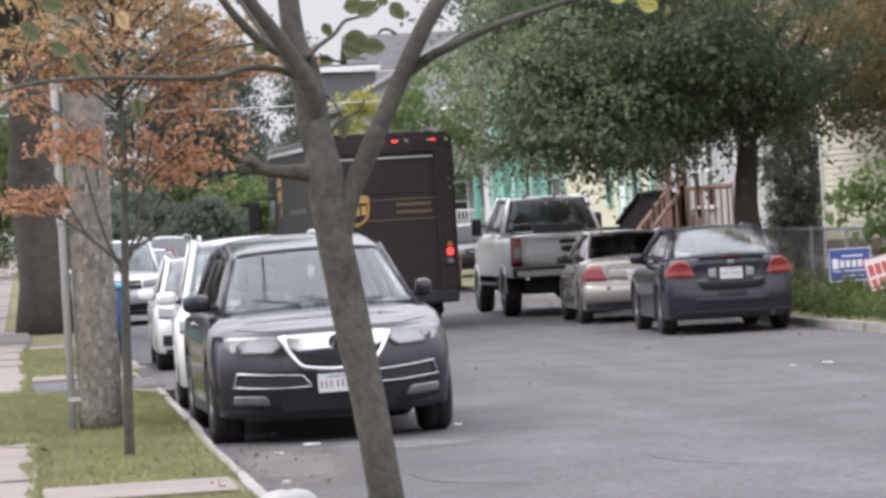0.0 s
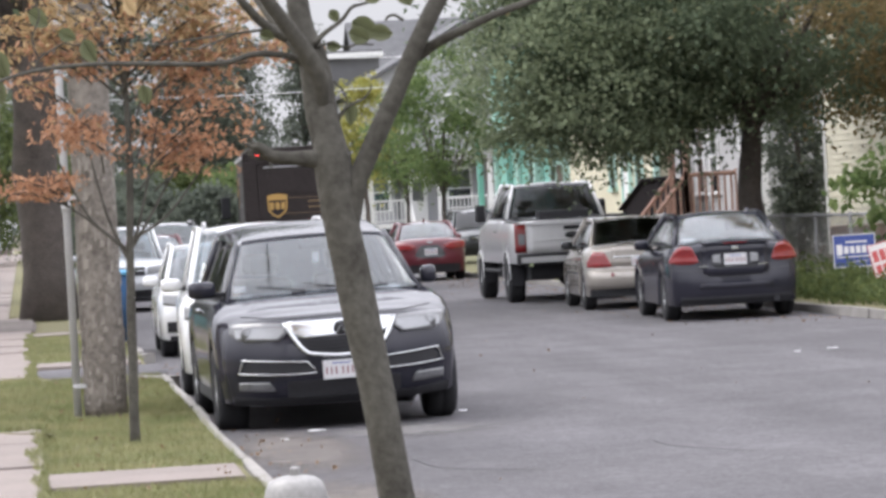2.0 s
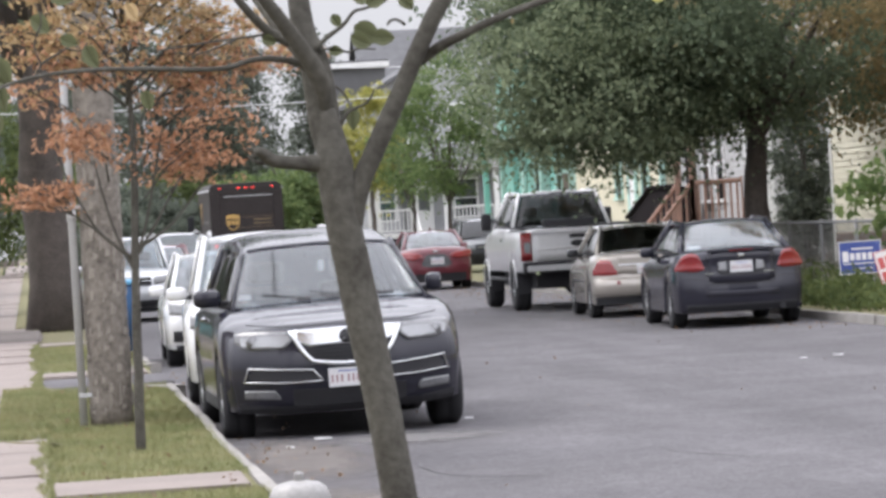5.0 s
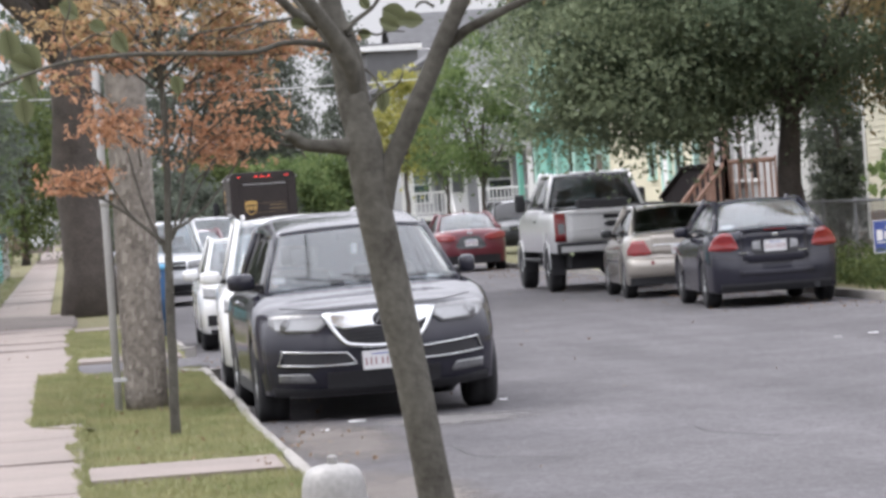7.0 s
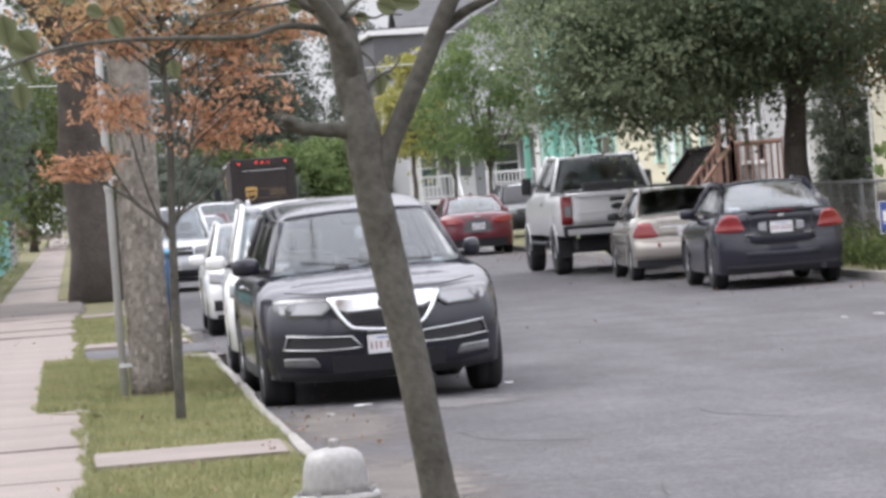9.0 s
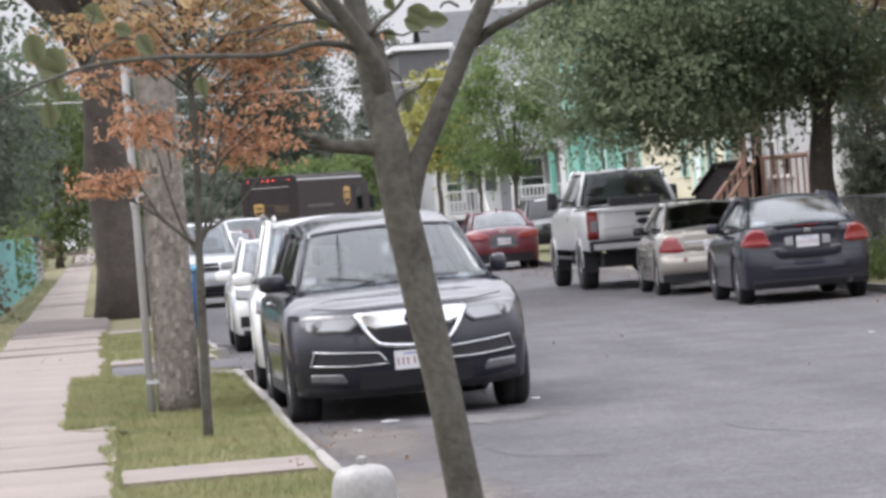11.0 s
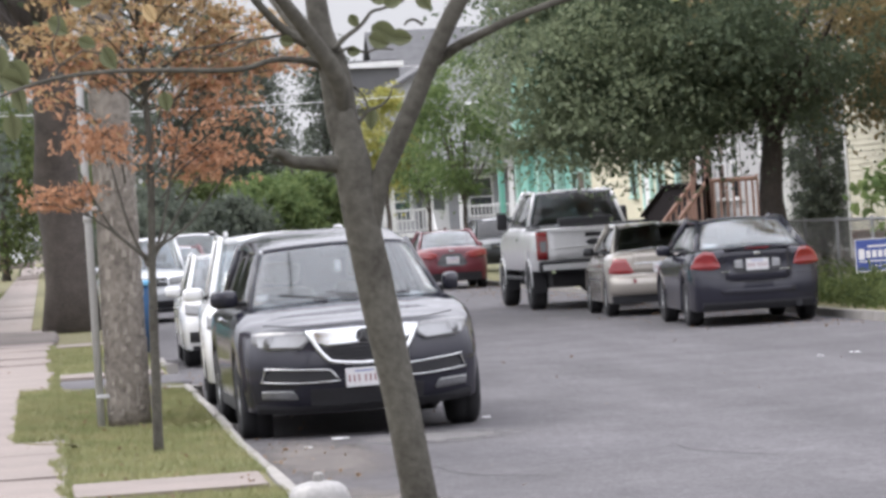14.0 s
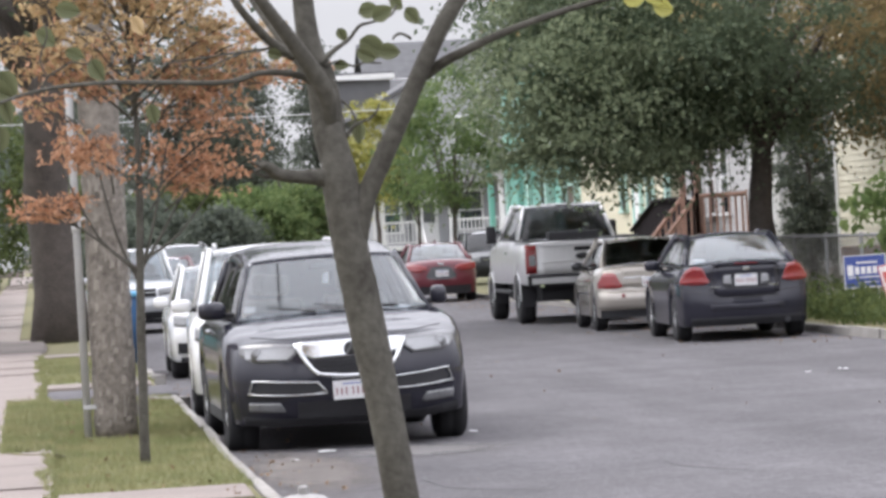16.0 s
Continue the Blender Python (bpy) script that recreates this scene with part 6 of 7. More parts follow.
for x0, x1, y0, y1, n in ((0.06, 1.41, 17.0, 23.15, 20000), (0.06, 1.41, 24.55, 40.4, 42000), (0.06, 1.41, 45.0, 57.0, 14000), (-1.9, -1.42, 14, 130, 9000), (0.12, 1.3, 66, 130, 9000), (-0.32, 0.12, 29.8, 40.0, 9000)):
    x, y = g.uniform(x0, x1, n), g.uniform(y0, y1, n)
    if x1 > 1.2:
        keep = (x > x0 + 0.05 * np.sin(y * 2.1) * np.sin(y * 0.7)) & ((x - 0.62) ** 2 + (y - 32.15) ** 2 > 0.05)
        x, y = x[keep], y[keep]
    pts.append(np.stack([x, y, np.full(len(x), VERGE + 0.02 if x0 < -0.2 and x0 > -1 else VERGE - 0.03)], 1))
# ragged fringe of grass over the slabs' edge
for y0, y1, n in ((17.0, 29.3, 9000), (38.0, 57.0, 12000), (66.0, 130.0, 12000)):
    x, y = g.uniform(-0.22, 0.10, n), g.uniform(y0, y1, n)
    edge = 0.02 - 0.05 * np.sin(y * 1.7 + 1.0) * np.sin(y * 0.53) - 0.025 * np.sin(y * 4.3) - 0.0006 * (y - 20)
    x, y = x[x > edge], y[x > edge]
    pts.append(np.stack([x, y, np.full(len(x), VERGE + 0.012)], 1))
P = np.concatenate(pts)
n = len(P)
a, h, lean = g.uniform(0, 2 * np.pi, n), g.uniform(0.022, 0.055, n), g.normal(size=(n, 2)) * 0.02
w = g.uniform(0.003, 0.006, n)
dx, dy = np.cos(a) * w, np.sin(a) * w
V = np.stack([P + np.stack([-dx, -dy, -0.01 + 0 * dx], 1), P + np.stack([dx, dy, -0.01 + 0 * dx], 1), P + np.stack([lean[:, 0], lean[:, 1], h], 1)], 1).reshape(-1, 3)
me = bpy.data.meshes.new("grass")
me.from_pydata(V.tolist(), [], np.arange(n * 3).reshape(n, 3).tolist())
me.materials.append(GRASS)
tagged(new("grass", me), "short green and straw-coloured grass on the verge", "grass", kind="stuff")

# fallen leaves and scraps
pts = np.concatenate([np.stack([g.uniform(0.2, 1.3, 130), g.uniform(18, 40, 130), np.full(130, VERGE + 0.01)], 1), np.stack([10.7 - np.abs(g.normal(size=1100)) * 0.95, g.uniform(47, 92, 1100), np.full(1100, 0.018)], 1),
                      np.stack([KERB + 0.06 + np.abs(g.normal(size=160)) * 0.35, g.uniform(24, 46, 160), np.full(160, 0.018)], 1), np.stack([g.uniform(-1.3, 0.05, 50), g.uniform(18, 80, 50), np.full(50, VERGE + 0.03)], 1),
                      np.stack([g.uniform(2, 9, 60), g.uniform(22, 70, 60), np.full(60, 0.018)], 1)])
tagged(leaves_ob("fallen_leaves", pts, 0.036, LEAF_LITTER, None, 17, droop=0.0), "scattered brown fallen leaves", "leaves", kind="stuff")
for x, y, w, l in ((8.46, 38.6, 0.10, 0.15), (8.04, 38.35, 0.06, 0.08), (2.27, 29.5, 0.14, 0.12), (1.95, 28.6, 0.06, 0.06), (3.63, 31.1, 0.07, 0.09)):
    bm = bmesh.new()
    bmesh.ops.create_grid(bm, x_segments=4, y_segments=4, size=0.5)
    for v in bm.verts:
        v.co = Vector((v.co.x * w, v.co.y * l, 0.012 + 0.02 * abs(noise.noise(v.co * 6 + Vector((x, y, 0))))))
    tagged(link_mesh("paper_scrap", bm, PLATE_WHITE), "crumpled white paper scrap lying on the road", "litter", "scraps on the road").location = (x, y, 0.006)
# lighter worn patch and seams in the asphalt
ASPHALT_PALE = mat("asphalt_pale", (0.135, 0.128, 0.128), 0.95, vary=0.3, scale=1.2, fine=40, bump=0.3)
ASPHALT_DARK = mat("tar_seam", (0.055, 0.055, 0.057), 0.8, vary=0.25, scale=2, fine=40)
SANDY = mat("sandy_dirt", (0.132, 0.116, 0.106), 0.97, vary=0.35, scale=2.0, fine=35, bump=0.4)
for m in (ASPHALT_PALE, SANDY):
    n, l = m.node_tree.nodes, m.node_tree.links
    co, sub, ln, nz, ad, mr = n.new("ShaderNodeTexCoord"), n.new("ShaderNodeVectorMath"), n.new("ShaderNodeVectorMath"), n.new("ShaderNodeTexNoise"), n.new("ShaderNodeMath"), n.new("ShaderNodeMapRange")
    sub.operation, ln.operation, ad.operation = "SUBTRACT", "LENGTH", "MULTIPLY_ADD"
    sub.inputs[1].default_value = (0.5, 0.5, 0.0)
    nz.inputs["Scale"].default_value, nz.inputs["Detail"].default_value = 5.0, 8
    ad.inputs[1].default_value = 0.55
    mr.inputs["From Min"].default_value, mr.inputs["From Max"].default_value = 0.52, 0.76
    mr.inputs["To Min"].default_value, mr.inputs["To Max"].default_value = 0.25, 1.0
    l.new(co.outputs["Generated"], sub.inputs[0])
    flat = n.new("ShaderNodeVectorMath")
    flat.operation = "MULTIPLY"
    flat.inputs[1].default_value = (1, 1, 0)
    l.new(sub.outputs[0], flat.inputs[0])
    l.new(flat.outputs[0], ln.inputs[0])
    l.new(co.outputs["Object"], nz.inputs["Vector"])
    l.new(nz.outputs["Fac"], ad.inputs[0])
    l.new(ln.outputs["Value"], ad.inputs[2])
    l.new(ad.outputs[0], mr.inputs["Value"])
    tr, ms = n.new("ShaderNodeBsdfTransparent"), n.new("ShaderNodeMixShader")
    l.new(mr.outputs[0], ms.inputs[0])
    l.new(n["Principled BSDF"].outputs[0], ms.inputs[1])
    l.new(tr.outputs[0], ms.inputs[2])
    l.new(ms.outputs[0], n["Material Output"].inputs["Surface"])


def flat_patch(name, x, y, w, l, m, label, seed, z=0.006):
    bm = bmesh.new()
    ring = []
    for k in range(28):
        t = 2 * math.pi * k / 28
        c, s = math.cos(t), math.sin(t)
        r = 1 + 0.25 * noise.noise(Vector((c * 1.5, s * 1.5, seed)))
        ring.append(bm.verts.new((x + math.copysign(abs(c) ** 0.6, c) * w / 2 * r, y + math.copysign(abs(s) ** 0.6, s) * l / 2 * r, z)))
    bm.faces.new(ring)
    tagged(link_mesh(name, bm, m, road, False), label)
flat_patch("asphalt_patch", 3.0, 29.1, 1.6, 1.9, ASPHALT_PALE, "pale worn patch", 1.0)
flat_patch("asphalt_patch", 1.95, 27.2, 1.1, 5.5, SANDY, "pale sandy gutter", 2.0)
flat_patch("asphalt_patch", 1.9, 21.5, 1.0, 6.0, SANDY, "pale sandy gutter", 4.0, 0.008)
for k in range(18):
    x, y = rng.uniform(2.0, 7.5), rng.uniform(18.5, 60)
    pts, a = [], rng.uniform(0, 6.28)
    for i in range(9):
        pts.append((x, y, 0.004))
        a += rng.uniform(-0.6, 0.6)
        x, y = x + math.cos(a) * 0.17, y + math.sin(a) * 0.35
    bm = bmesh.new()
    c = curve_pts(pts, 18)
    prev = None
    for p in c:
        w = rng.uniform(0.003, 0.009)
        pair = (bm.verts.new((p.x - w, p.y, 0.005)), bm.verts.new((p.x + w, p.y + 0.02, 0.005)))
        if prev:
            bm.faces.new((prev[0], prev[1], pair[1], pair[0]))
        prev = pair
    link_mesh("crack", bm, ASPHALT_DARK, road, False)


def utility_pole():
    t = thing("utility_pole", pose(0.665, 32.15, VERGE - 0.05), "weathered grey wooden utility pole with flaking surface", "pole")
    bm = bmesh.new()
    tube(bm, [(0, 0, z) for z in np.linspace(0, 10.5, 60)], [0.188 - 0.045 * k / 59 for k in range(60)], 28, rough=0.07)
    part("shaft", bm, POLE_WOOD, t, "", True)
    # peeling flakes near the foot
    rr = random.Random(4)
    for k in range(110):
        a, z = rr.uniform(math.pi * 0.95, math.pi * 2.05), 0.15 + 2.2 * rr.random() ** 1.3
        bm = bmesh.new()
        w, h = rr.uniform(0.007, 0.026), rr.uniform(0.015, 0.055)
        r = 0.188 - 0.0043 * z + 0.003
        vs = []
        for da, dz in ((-w, -h), (w * 0.7, -h * 0.8), (w, h * 0.6), (-w * 0.5, h)):
            b = a + da / 0.165
            vs.append((r * math.cos(b), r * math.sin(b), z + dz))
        f = [bm.verts.new(v) for v in vs]
        o = [bm.verts.new((v[0] * 1.03, v[1] * 1.03, v[2])) for v in vs]
        bm.faces.new(o)
        for i in range(4):
            bm.faces.new((f[i], f[(i + 1) % 4], o[(i + 1) % 4], o[i]))
        part("flake", bm, FLAKE, t)
    c = part("conduit", tube(bmesh.new(), [(-0.245, -0.06, 0.02), (-0.245, -0.06, 3.0), (-0.245, -0.06, 8.5)], [0.034] * 3, 14), GALV, t, "grey metal conduit strapped to the pole", True)
    for z in (0.28, 1.9, 3.4, 5.0):
        part("strap", boxed(-0.275, -0.12, -0.10, -0.01, z, z + 0.035, 0.006), GALV, c)
    part("coupling", tube(bmesh.new(), [(-0.245, -0.06, 1.80), (-0.245, -0.06, 1.90)], [0.042, 0.042], 14), GALV, c, "", True)
    part("crossarm", boxed(-1.2, 1.75, -0.06, 0.06, 9.2, 9.32, 0.01), POLE_WOOD, t)
    return t


FLAKE = mat("pole_flake", (0.26, 0.235, 0.205), 0.95, vary=0.25, scale=6, fine=40)
utility_pole()


def hydrant():
    t = thing("fire_hydrant", pose(1.03, 14.5, VERGE - 0.03), "silver-grey painted fire hydrant with domed bonnet", "hydrant")
    z = 0.0
    part("barrel", lathe(bmesh.new(), [(0.15, 0), (0.15, 0.03), (0.105, 0.045), (0.10, 0.33), (0.112, 0.35), (0.165, 0.365)], 30), SILVER_PAINT, t, "", True)
    part("flange", lathe(bmesh.new(), [(0.155, 0.36), (0.172, 0.366), (0.172, 0.395), (0.162, 0.400), (0.162, 0.408), (0.174, 0.412), (0.174, 0.442), (0.15, 0.446)], 30), SILVER_PAINT, t, "", True)
    part("bonnet", lathe(bmesh.new(), [(0.136, 0.435), (0.130, 0.48), (0.126, 0.53), (0.119, 0.57), (0.105, 0.597), (0.080, 0.614), (0.045, 0.622), (0.0, 0.625)], 32), SILVER_PAINT, t, "domed bonnet", True)
    part("nut", lathe(bmesh.new(), [(0.022, 0.618), (0.022, 0.65), (0.012, 0.658), (0.0, 0.658)], 5), SILVER_PAINT, t)
    for k in range(8):
        a = 2 * math.pi * (k + 0.3) / 8
        part("bolt", lathe(bmesh.new(), [(0.013, 0.435), (0.013, 0.46), (0.0, 0.462)], 6, (0.152 * math.cos(a), 0.152 * math.sin(a), 0)), SILVER_PAINT, t)
    for s in (-1, 1):
        n = part("nozzle", lathe(bmesh.new(), [(0.05, s * 0.09), (0.05, s * 0.17), (0.062, s * 0.17), (0.062, s * 0.215), (0.03, s * 0.225), (0.018, s * 0.25), (0, s * 0.25)], 20, (0, 0, 0.26), "x"), SILVER_PAINT, t, "", True)
    part("nozzle", lathe(bmesh.new(), [(0.065, -0.09), (0.065, -0.16), (0.08, -0.16), (0.08, -0.20), (0.03, -0.21), (0, -0.21)], 20, (0, 0, 0.24), "y"), SILVER_PAINT, t, "", True)
    return t


hydrant()


def wheeled_bin():
    BIN = mat("blue_bin_plastic", (0.022, 0.075, 0.17), 0.5, vary=0.1)
    t = thing("wheeled_bin", pose(1.12, 50.4, VERGE - 0.03), "blue plastic recycling cart on the verge", "bin")
    bm = bmesh.new()
    bmesh.ops.create_cube(bm, size=1.0)
    for v in bm.verts:
        k = 0.26 if v.co.z < 0 else 0.31
        v.co = Vector((v.co.x * 2 * k, v.co.y * 2 * k * 1.1, 0.08 if v.co.z < 0 else 0.98))
    bmesh.ops.bevel(bm, geom=bm.edges[:], offset=0.03, segments=2, affect="EDGES")
    part("tub", bm, BIN, t, "", True)
    part("lid", boxed(-0.325, 0.325, -0.36, 0.37, 0.97, 1.04, 0.025), mat("pale_blue_lid", (0.10, 0.30, 0.48), 0.5, vary=0.1), t, "lighter blue lid", True)
    part("handle", tube(bmesh.new(), [(-0.25, 0.40, 0.94), (0.25, 0.40, 0.94)], [0.018, 0.018], 8), BIN, t)
    for s in (-1, 1):
        part("wheel", lathe(bmesh.new(), [(0.0, -0.03), (0.12, -0.03), (0.12, 0.03), (0, 0.03)], 18, (s * 0.27, 0.28, 0.12), "x"), RUBBER, t)


wheeled_bin()


def yard_sign(x, y, turn, tip, w, h, z0, board, ink, label, bars):
    t = thing("yard_sign", pose(x, y, VERGE - 0.03, 0, tip, turn), label, "sign", "signs by the far kerb")
    part("board", boxed(-w / 2, w / 2, -0.006, 0.006, z0, z0 + h, 0.002), board, t)
    e = 0.012
    for a in ((-w / 2, w / 2, z0, z0 + e), (-w / 2, w / 2, z0 + h - e, z0 + h), (-w / 2, -w / 2 + e, z0, z0 + h), (w / 2 - e, w / 2, z0, z0 + h)):
        part("border", boxed(a[0], a[1], -0.010, -0.006, a[2], a[3]), ink, t)
    for x0, x1, zz0, zz1 in bars:
        part("letter_bar", boxed(-w / 2 + x0 * w, -w / 2 + x1 * w, -0.011, -0.006, z0 + zz0 * h, z0 + zz1 * h), ink, t)
    for s in (-1, 1):
        part("stake", tube(bmesh.new(), [(s * w * 0.3, 0.012, -0.1), (s * w * 0.3, 0.012, z0 + h * 0.6)], [0.005, 0.005], 6), GALV, t)
    return t


SIGN_BLUE = mat("sign_blue", (0.045, 0.075, 0.27), 0.55, vary=0.05)
SIGN_WHITE = mat("sign_white", (0.72, 0.70, 0.70), 0.6, vary=0.04)
SIGN_RED = mat("sign_red_ink", (0.52, 0.10, 0.10), 0.6, vary=0.05)
bars = [(0.08, 0.22, 0.38, 0.70)] + [(0.26 + 0.14 * k, 0.26 + 0.14 * k + 0.10, 0.42, 0.64) for k in range(5)] + [(0.08, 0.85, 0.30, 0.335), (0.30, 0.80, 0.74, 0.79), (0.35, 0.80, 0.15, 0.18)]
yard_sign(11.57, 51.0, 2, -0.5, 0.61, 0.46, 0.48, SIGN_BLUE, SIGN_WHITE, "blue yard sign with white lettering among weeds", bars)
bars = [(0.06 + 0.15 * k, 0.06 + 0.15 * k + 0.115, 0.46, 0.80) for k in range(6)] + [(0.06 + 0.15 * k, 0.06 + 0.15 * k + 0.115, 0.08, 0.36) for k in range(6)]
yard_sign(12.03, 49.9, -6, -14, 0.66, 0.46, 0.42, SIGN_WHITE, SIGN_RED, "tilted white yard sign with red lettering", bars)

# thin white post by the pavement and wires overhead
tagged(link_mesh("sign_post", tube(bmesh.new(), [(0.13, 82, 0.08), (0.10, 82, 3.4)], [0.04, 0.035], 10), SIGN_WHITE), "thin white painted post beside the pavement", "post")
WIRE = mat("overhead_wire", (0.62, 0.62, 0.63), 0.6, vary=0.05)
for (a, b, sag, r) in (((2.25, 32.15, 9.33), (1.6, 150, 8.6), 1.0, 0.02), ((1.85, 32.15, 9.33), (1.2, 150, 8.6), 1.0, 0.02), ((2.25, 32.15, 9.33), (2.3, -20, 9.0), 0.6, 0.02), ((1.85, 32.15, 9.33), (1.9, -20, 9.0), 0.6, 0.02), ((-8, 140, 9.2), (24, 160, 8.3), 0.5, 0.018), ((-8, 139, 6.9), (24, 150, 7.0), 0.4, 0.018)):
    a, b = Vector(a), Vector(b)
    tagged(link_mesh("overhead_wire", tube(bmesh.new(), [a.lerp(b, t) - Vector((0, 0, sag * 4 * t * (1 - t))) for t in np.linspace(0, 1, 20)], [r] * 20, 5), WIRE), "thin overhead cable slung along the street", "cable", "overhead cables")


# ---- houses on the far side and beyond ----
def siding_mat(name, c):
    return mat(name, c, 0.7, vary=0.07, scale=1.5, fine=18, bump=0.05)


TRIM = siding_mat("white_trim", (0.66, 0.66, 0.65))
SHINGLE = mat("roof_shingle", (0.10, 0.10, 0.105), 0.95, vary=0.25, scale=2, fine=20, bump=0.3)
PORCH_WOOD = mat("red_brown_wood", (0.26, 0.155, 0.115), 0.75, vary=0.2, scale=3, fine=30)
DARK_WOOD = mat("black_brown_wood", (0.016, 0.013, 0.014), 0.95, vary=0.2, scale=3, fine=30, spec=0.05)
CURTAIN = mat("curtain", (0.42, 0.41, 0.39), 0.9, vary=0.15, scale=6, fine=30)
SCREEN = mat("dark_screen", (0.10, 0.105, 0.11), 0.6, vary=0.15)


def window(parent, at, w, h, face, trim, sash=True):
    """A sash window on a wall that faces -x or -y; at is its lower middle on the wall's surface."""
    m = Matrix.Translation(at) @ Matrix.Rotation(radians(0 if face == "-y" else -90), 4, "Z")
    def put(name, bm, mm, par, **k):
        bmesh.ops.transform(bm, matrix=m, verts=bm.verts)
        return part(name, bm, mm, par, **k)
    win = put("window", boxed(-w / 2, w / 2, -0.012, 0.10, 0, h), SCREEN, parent)
    for x0, x1, z0, z1 in ((-w / 2 - 0.10, -w / 2, -0.02, h + 0.10), (w / 2, w / 2 + 0.10, -0.02, h + 0.10), (-w / 2, w / 2, h, h + 0.12)):
        put("frame", boxed(x0, x1, -0.06, 0.05, z0, z1, 0.008), trim, win)
    put("sill", boxed(-w / 2 - 0.13, w / 2 + 0.13, -0.10, 0.05, -0.07, 0.0, 0.01), trim, win)
    put("pane", boxed(-w / 2, w / 2, -0.030, -0.024, 0, h), PANE, win).visible_shadow = False
    if sash:
        put("sash_bar", boxed(-w / 2, w / 2, -0.045, -0.02, h * 0.5 - 0.03, h * 0.5 + 0.03), trim, win)
    put("curtain", boxed(-w / 2 + 0.03, w / 2 - 0.03, -0.020, -0.014, h * 0.45, h), CURTAIN, win)
    return win


def house(x0, x1, y0, y1, eave, ridge, wall_m, label, trim=TRIM, gable="-y", board=0.11):
    """A clapboard house: boards are real overlapping strips on the sides that face the street and the camera."""
    t = thing("house", pose(0, 0, 0), label, "house")
    walls = part("wall", boxed(x0 + 0.03, x1, y0 + 0.03, y1, -0.02, eave), wall_m, t)
    n = int((eave - 0.55) / board)
    bs, bn = bmesh.new(), bmesh.new()
    for k in range(n):
        z = 0.55 + k * board
        for bm, along in ((bs, "y"), (bn, "x")):
            if along == "y":
                a = [bm.verts.new(p) for p in ((x0 - 0.014, y0, z), (x0 - 0.014, y1, z), (x0 + 0.008, y1, z + board + 0.004), (x0 + 0.008, y0, z + board + 0.004), (x0 + 0.03, y0, z), (x0 + 0.03, y1, z))]
            else:
                a = [bm.verts.new(p) for p in ((x0, y0 - 0.014, z), (x1, y0 - 0.014, z), (x1, y0 + 0.008, z + board + 0.004), (x0, y0 + 0.008, z + board + 0.004), (x0, y0 + 0.03, z), (x1, y0 + 0.03, z))]
            bm.faces.new(a[:4])
            bm.faces.new((a[0], a[4], a[5], a[1]))
    part("street_siding", bs, wall_m, walls)
    part("side_siding", bn, wall_m, walls)
    part("foundation", boxed(x0 - 0.01, x1, y0 - 0.01, y1, -0.02, 0.55), CONCRETE, t)
    for x, y in ((x0, y0), (x0, y1)):
        part("corner_board", boxed(x - 0.035, x + 0.10, y - 0.035 if y == y0 else y - 0.10, y + 0.10 if y == y0 else y + 0.035, 0.5, eave, 0.006), trim, t)
    # gabled roof with overhang
    bm = bmesh.new()
    o = 0.35
    xm, ym = (x0 + x1) / 2, (y0 + y1) / 2
    if gable == "-y":
        prof = [(x0 - o, eave - 0.15), (xm, ridge), (x1 + o, eave - 0.15), (x1 + o, eave - 0.33), (xm, ridge - 0.2), (x0 - o, eave - 0.33)]
        a, b = [bm.verts.new((x, y0 - o, z)) for x, z in prof], [bm.verts.new((x, y1 + o, z)) for x, z in prof]
    else:
        prof = [(y0 - o, eave - 0.15), (ym, ridge), (y1 + o, eave - 0.15), (y1 + o, eave - 0.33), (ym, ridge - 0.2), (y0 - o, eave - 0.33)]
        a, b = [bm.verts.new((x0 - o, y, z)) for y, z in prof], [bm.verts.new((x1 + o, y, z)) for y, z in prof]
    for k in range(6):
        bm.faces.new((a[k], a[(k + 1) % 6], b[(k + 1) % 6], b[k]))
    bm.faces.new((a[0], a[1], a[4], a[5]))
    bm.faces.new((a[1], a[2], a[3], a[4]))
    bm.faces.new((b[0], b[1], b[4], b[5]))
    bm.faces.new((b[1], b[2], b[3], b[4]))
    bmesh.ops.recalc_face_normals(bm, faces=bm.faces)
    part("roof", bm, SHINGLE, t, "dark shingle roof")
    bm = bmesh.new()
    if gable == "-y":
        bm.faces.new([bm.verts.new(p) for p in ((x0, y0, eave), (x1, y0, eave), (xm, y0, ridge - 0.1))])
    else:
        bm.faces.new([bm.verts.new(p) for p in ((x0, y0, eave), (x0, y1, eave), (x0, ym, ridge - 0.1))])
    r = bmesh.ops.extrude_face_region(bm, geom=bm.faces[:])
    for v in r["geom"]:
        if isinstance(v, bmesh.types.BMVert):
            v.co += Vector((0, 0.05, 0)) if gable == "-y" else Vector((0.05, 0, 0))
    bmesh.ops.recalc_face_normals(bm, faces=bm.faces)
    part("gable_wall", bm, wall_m, t)
    return t


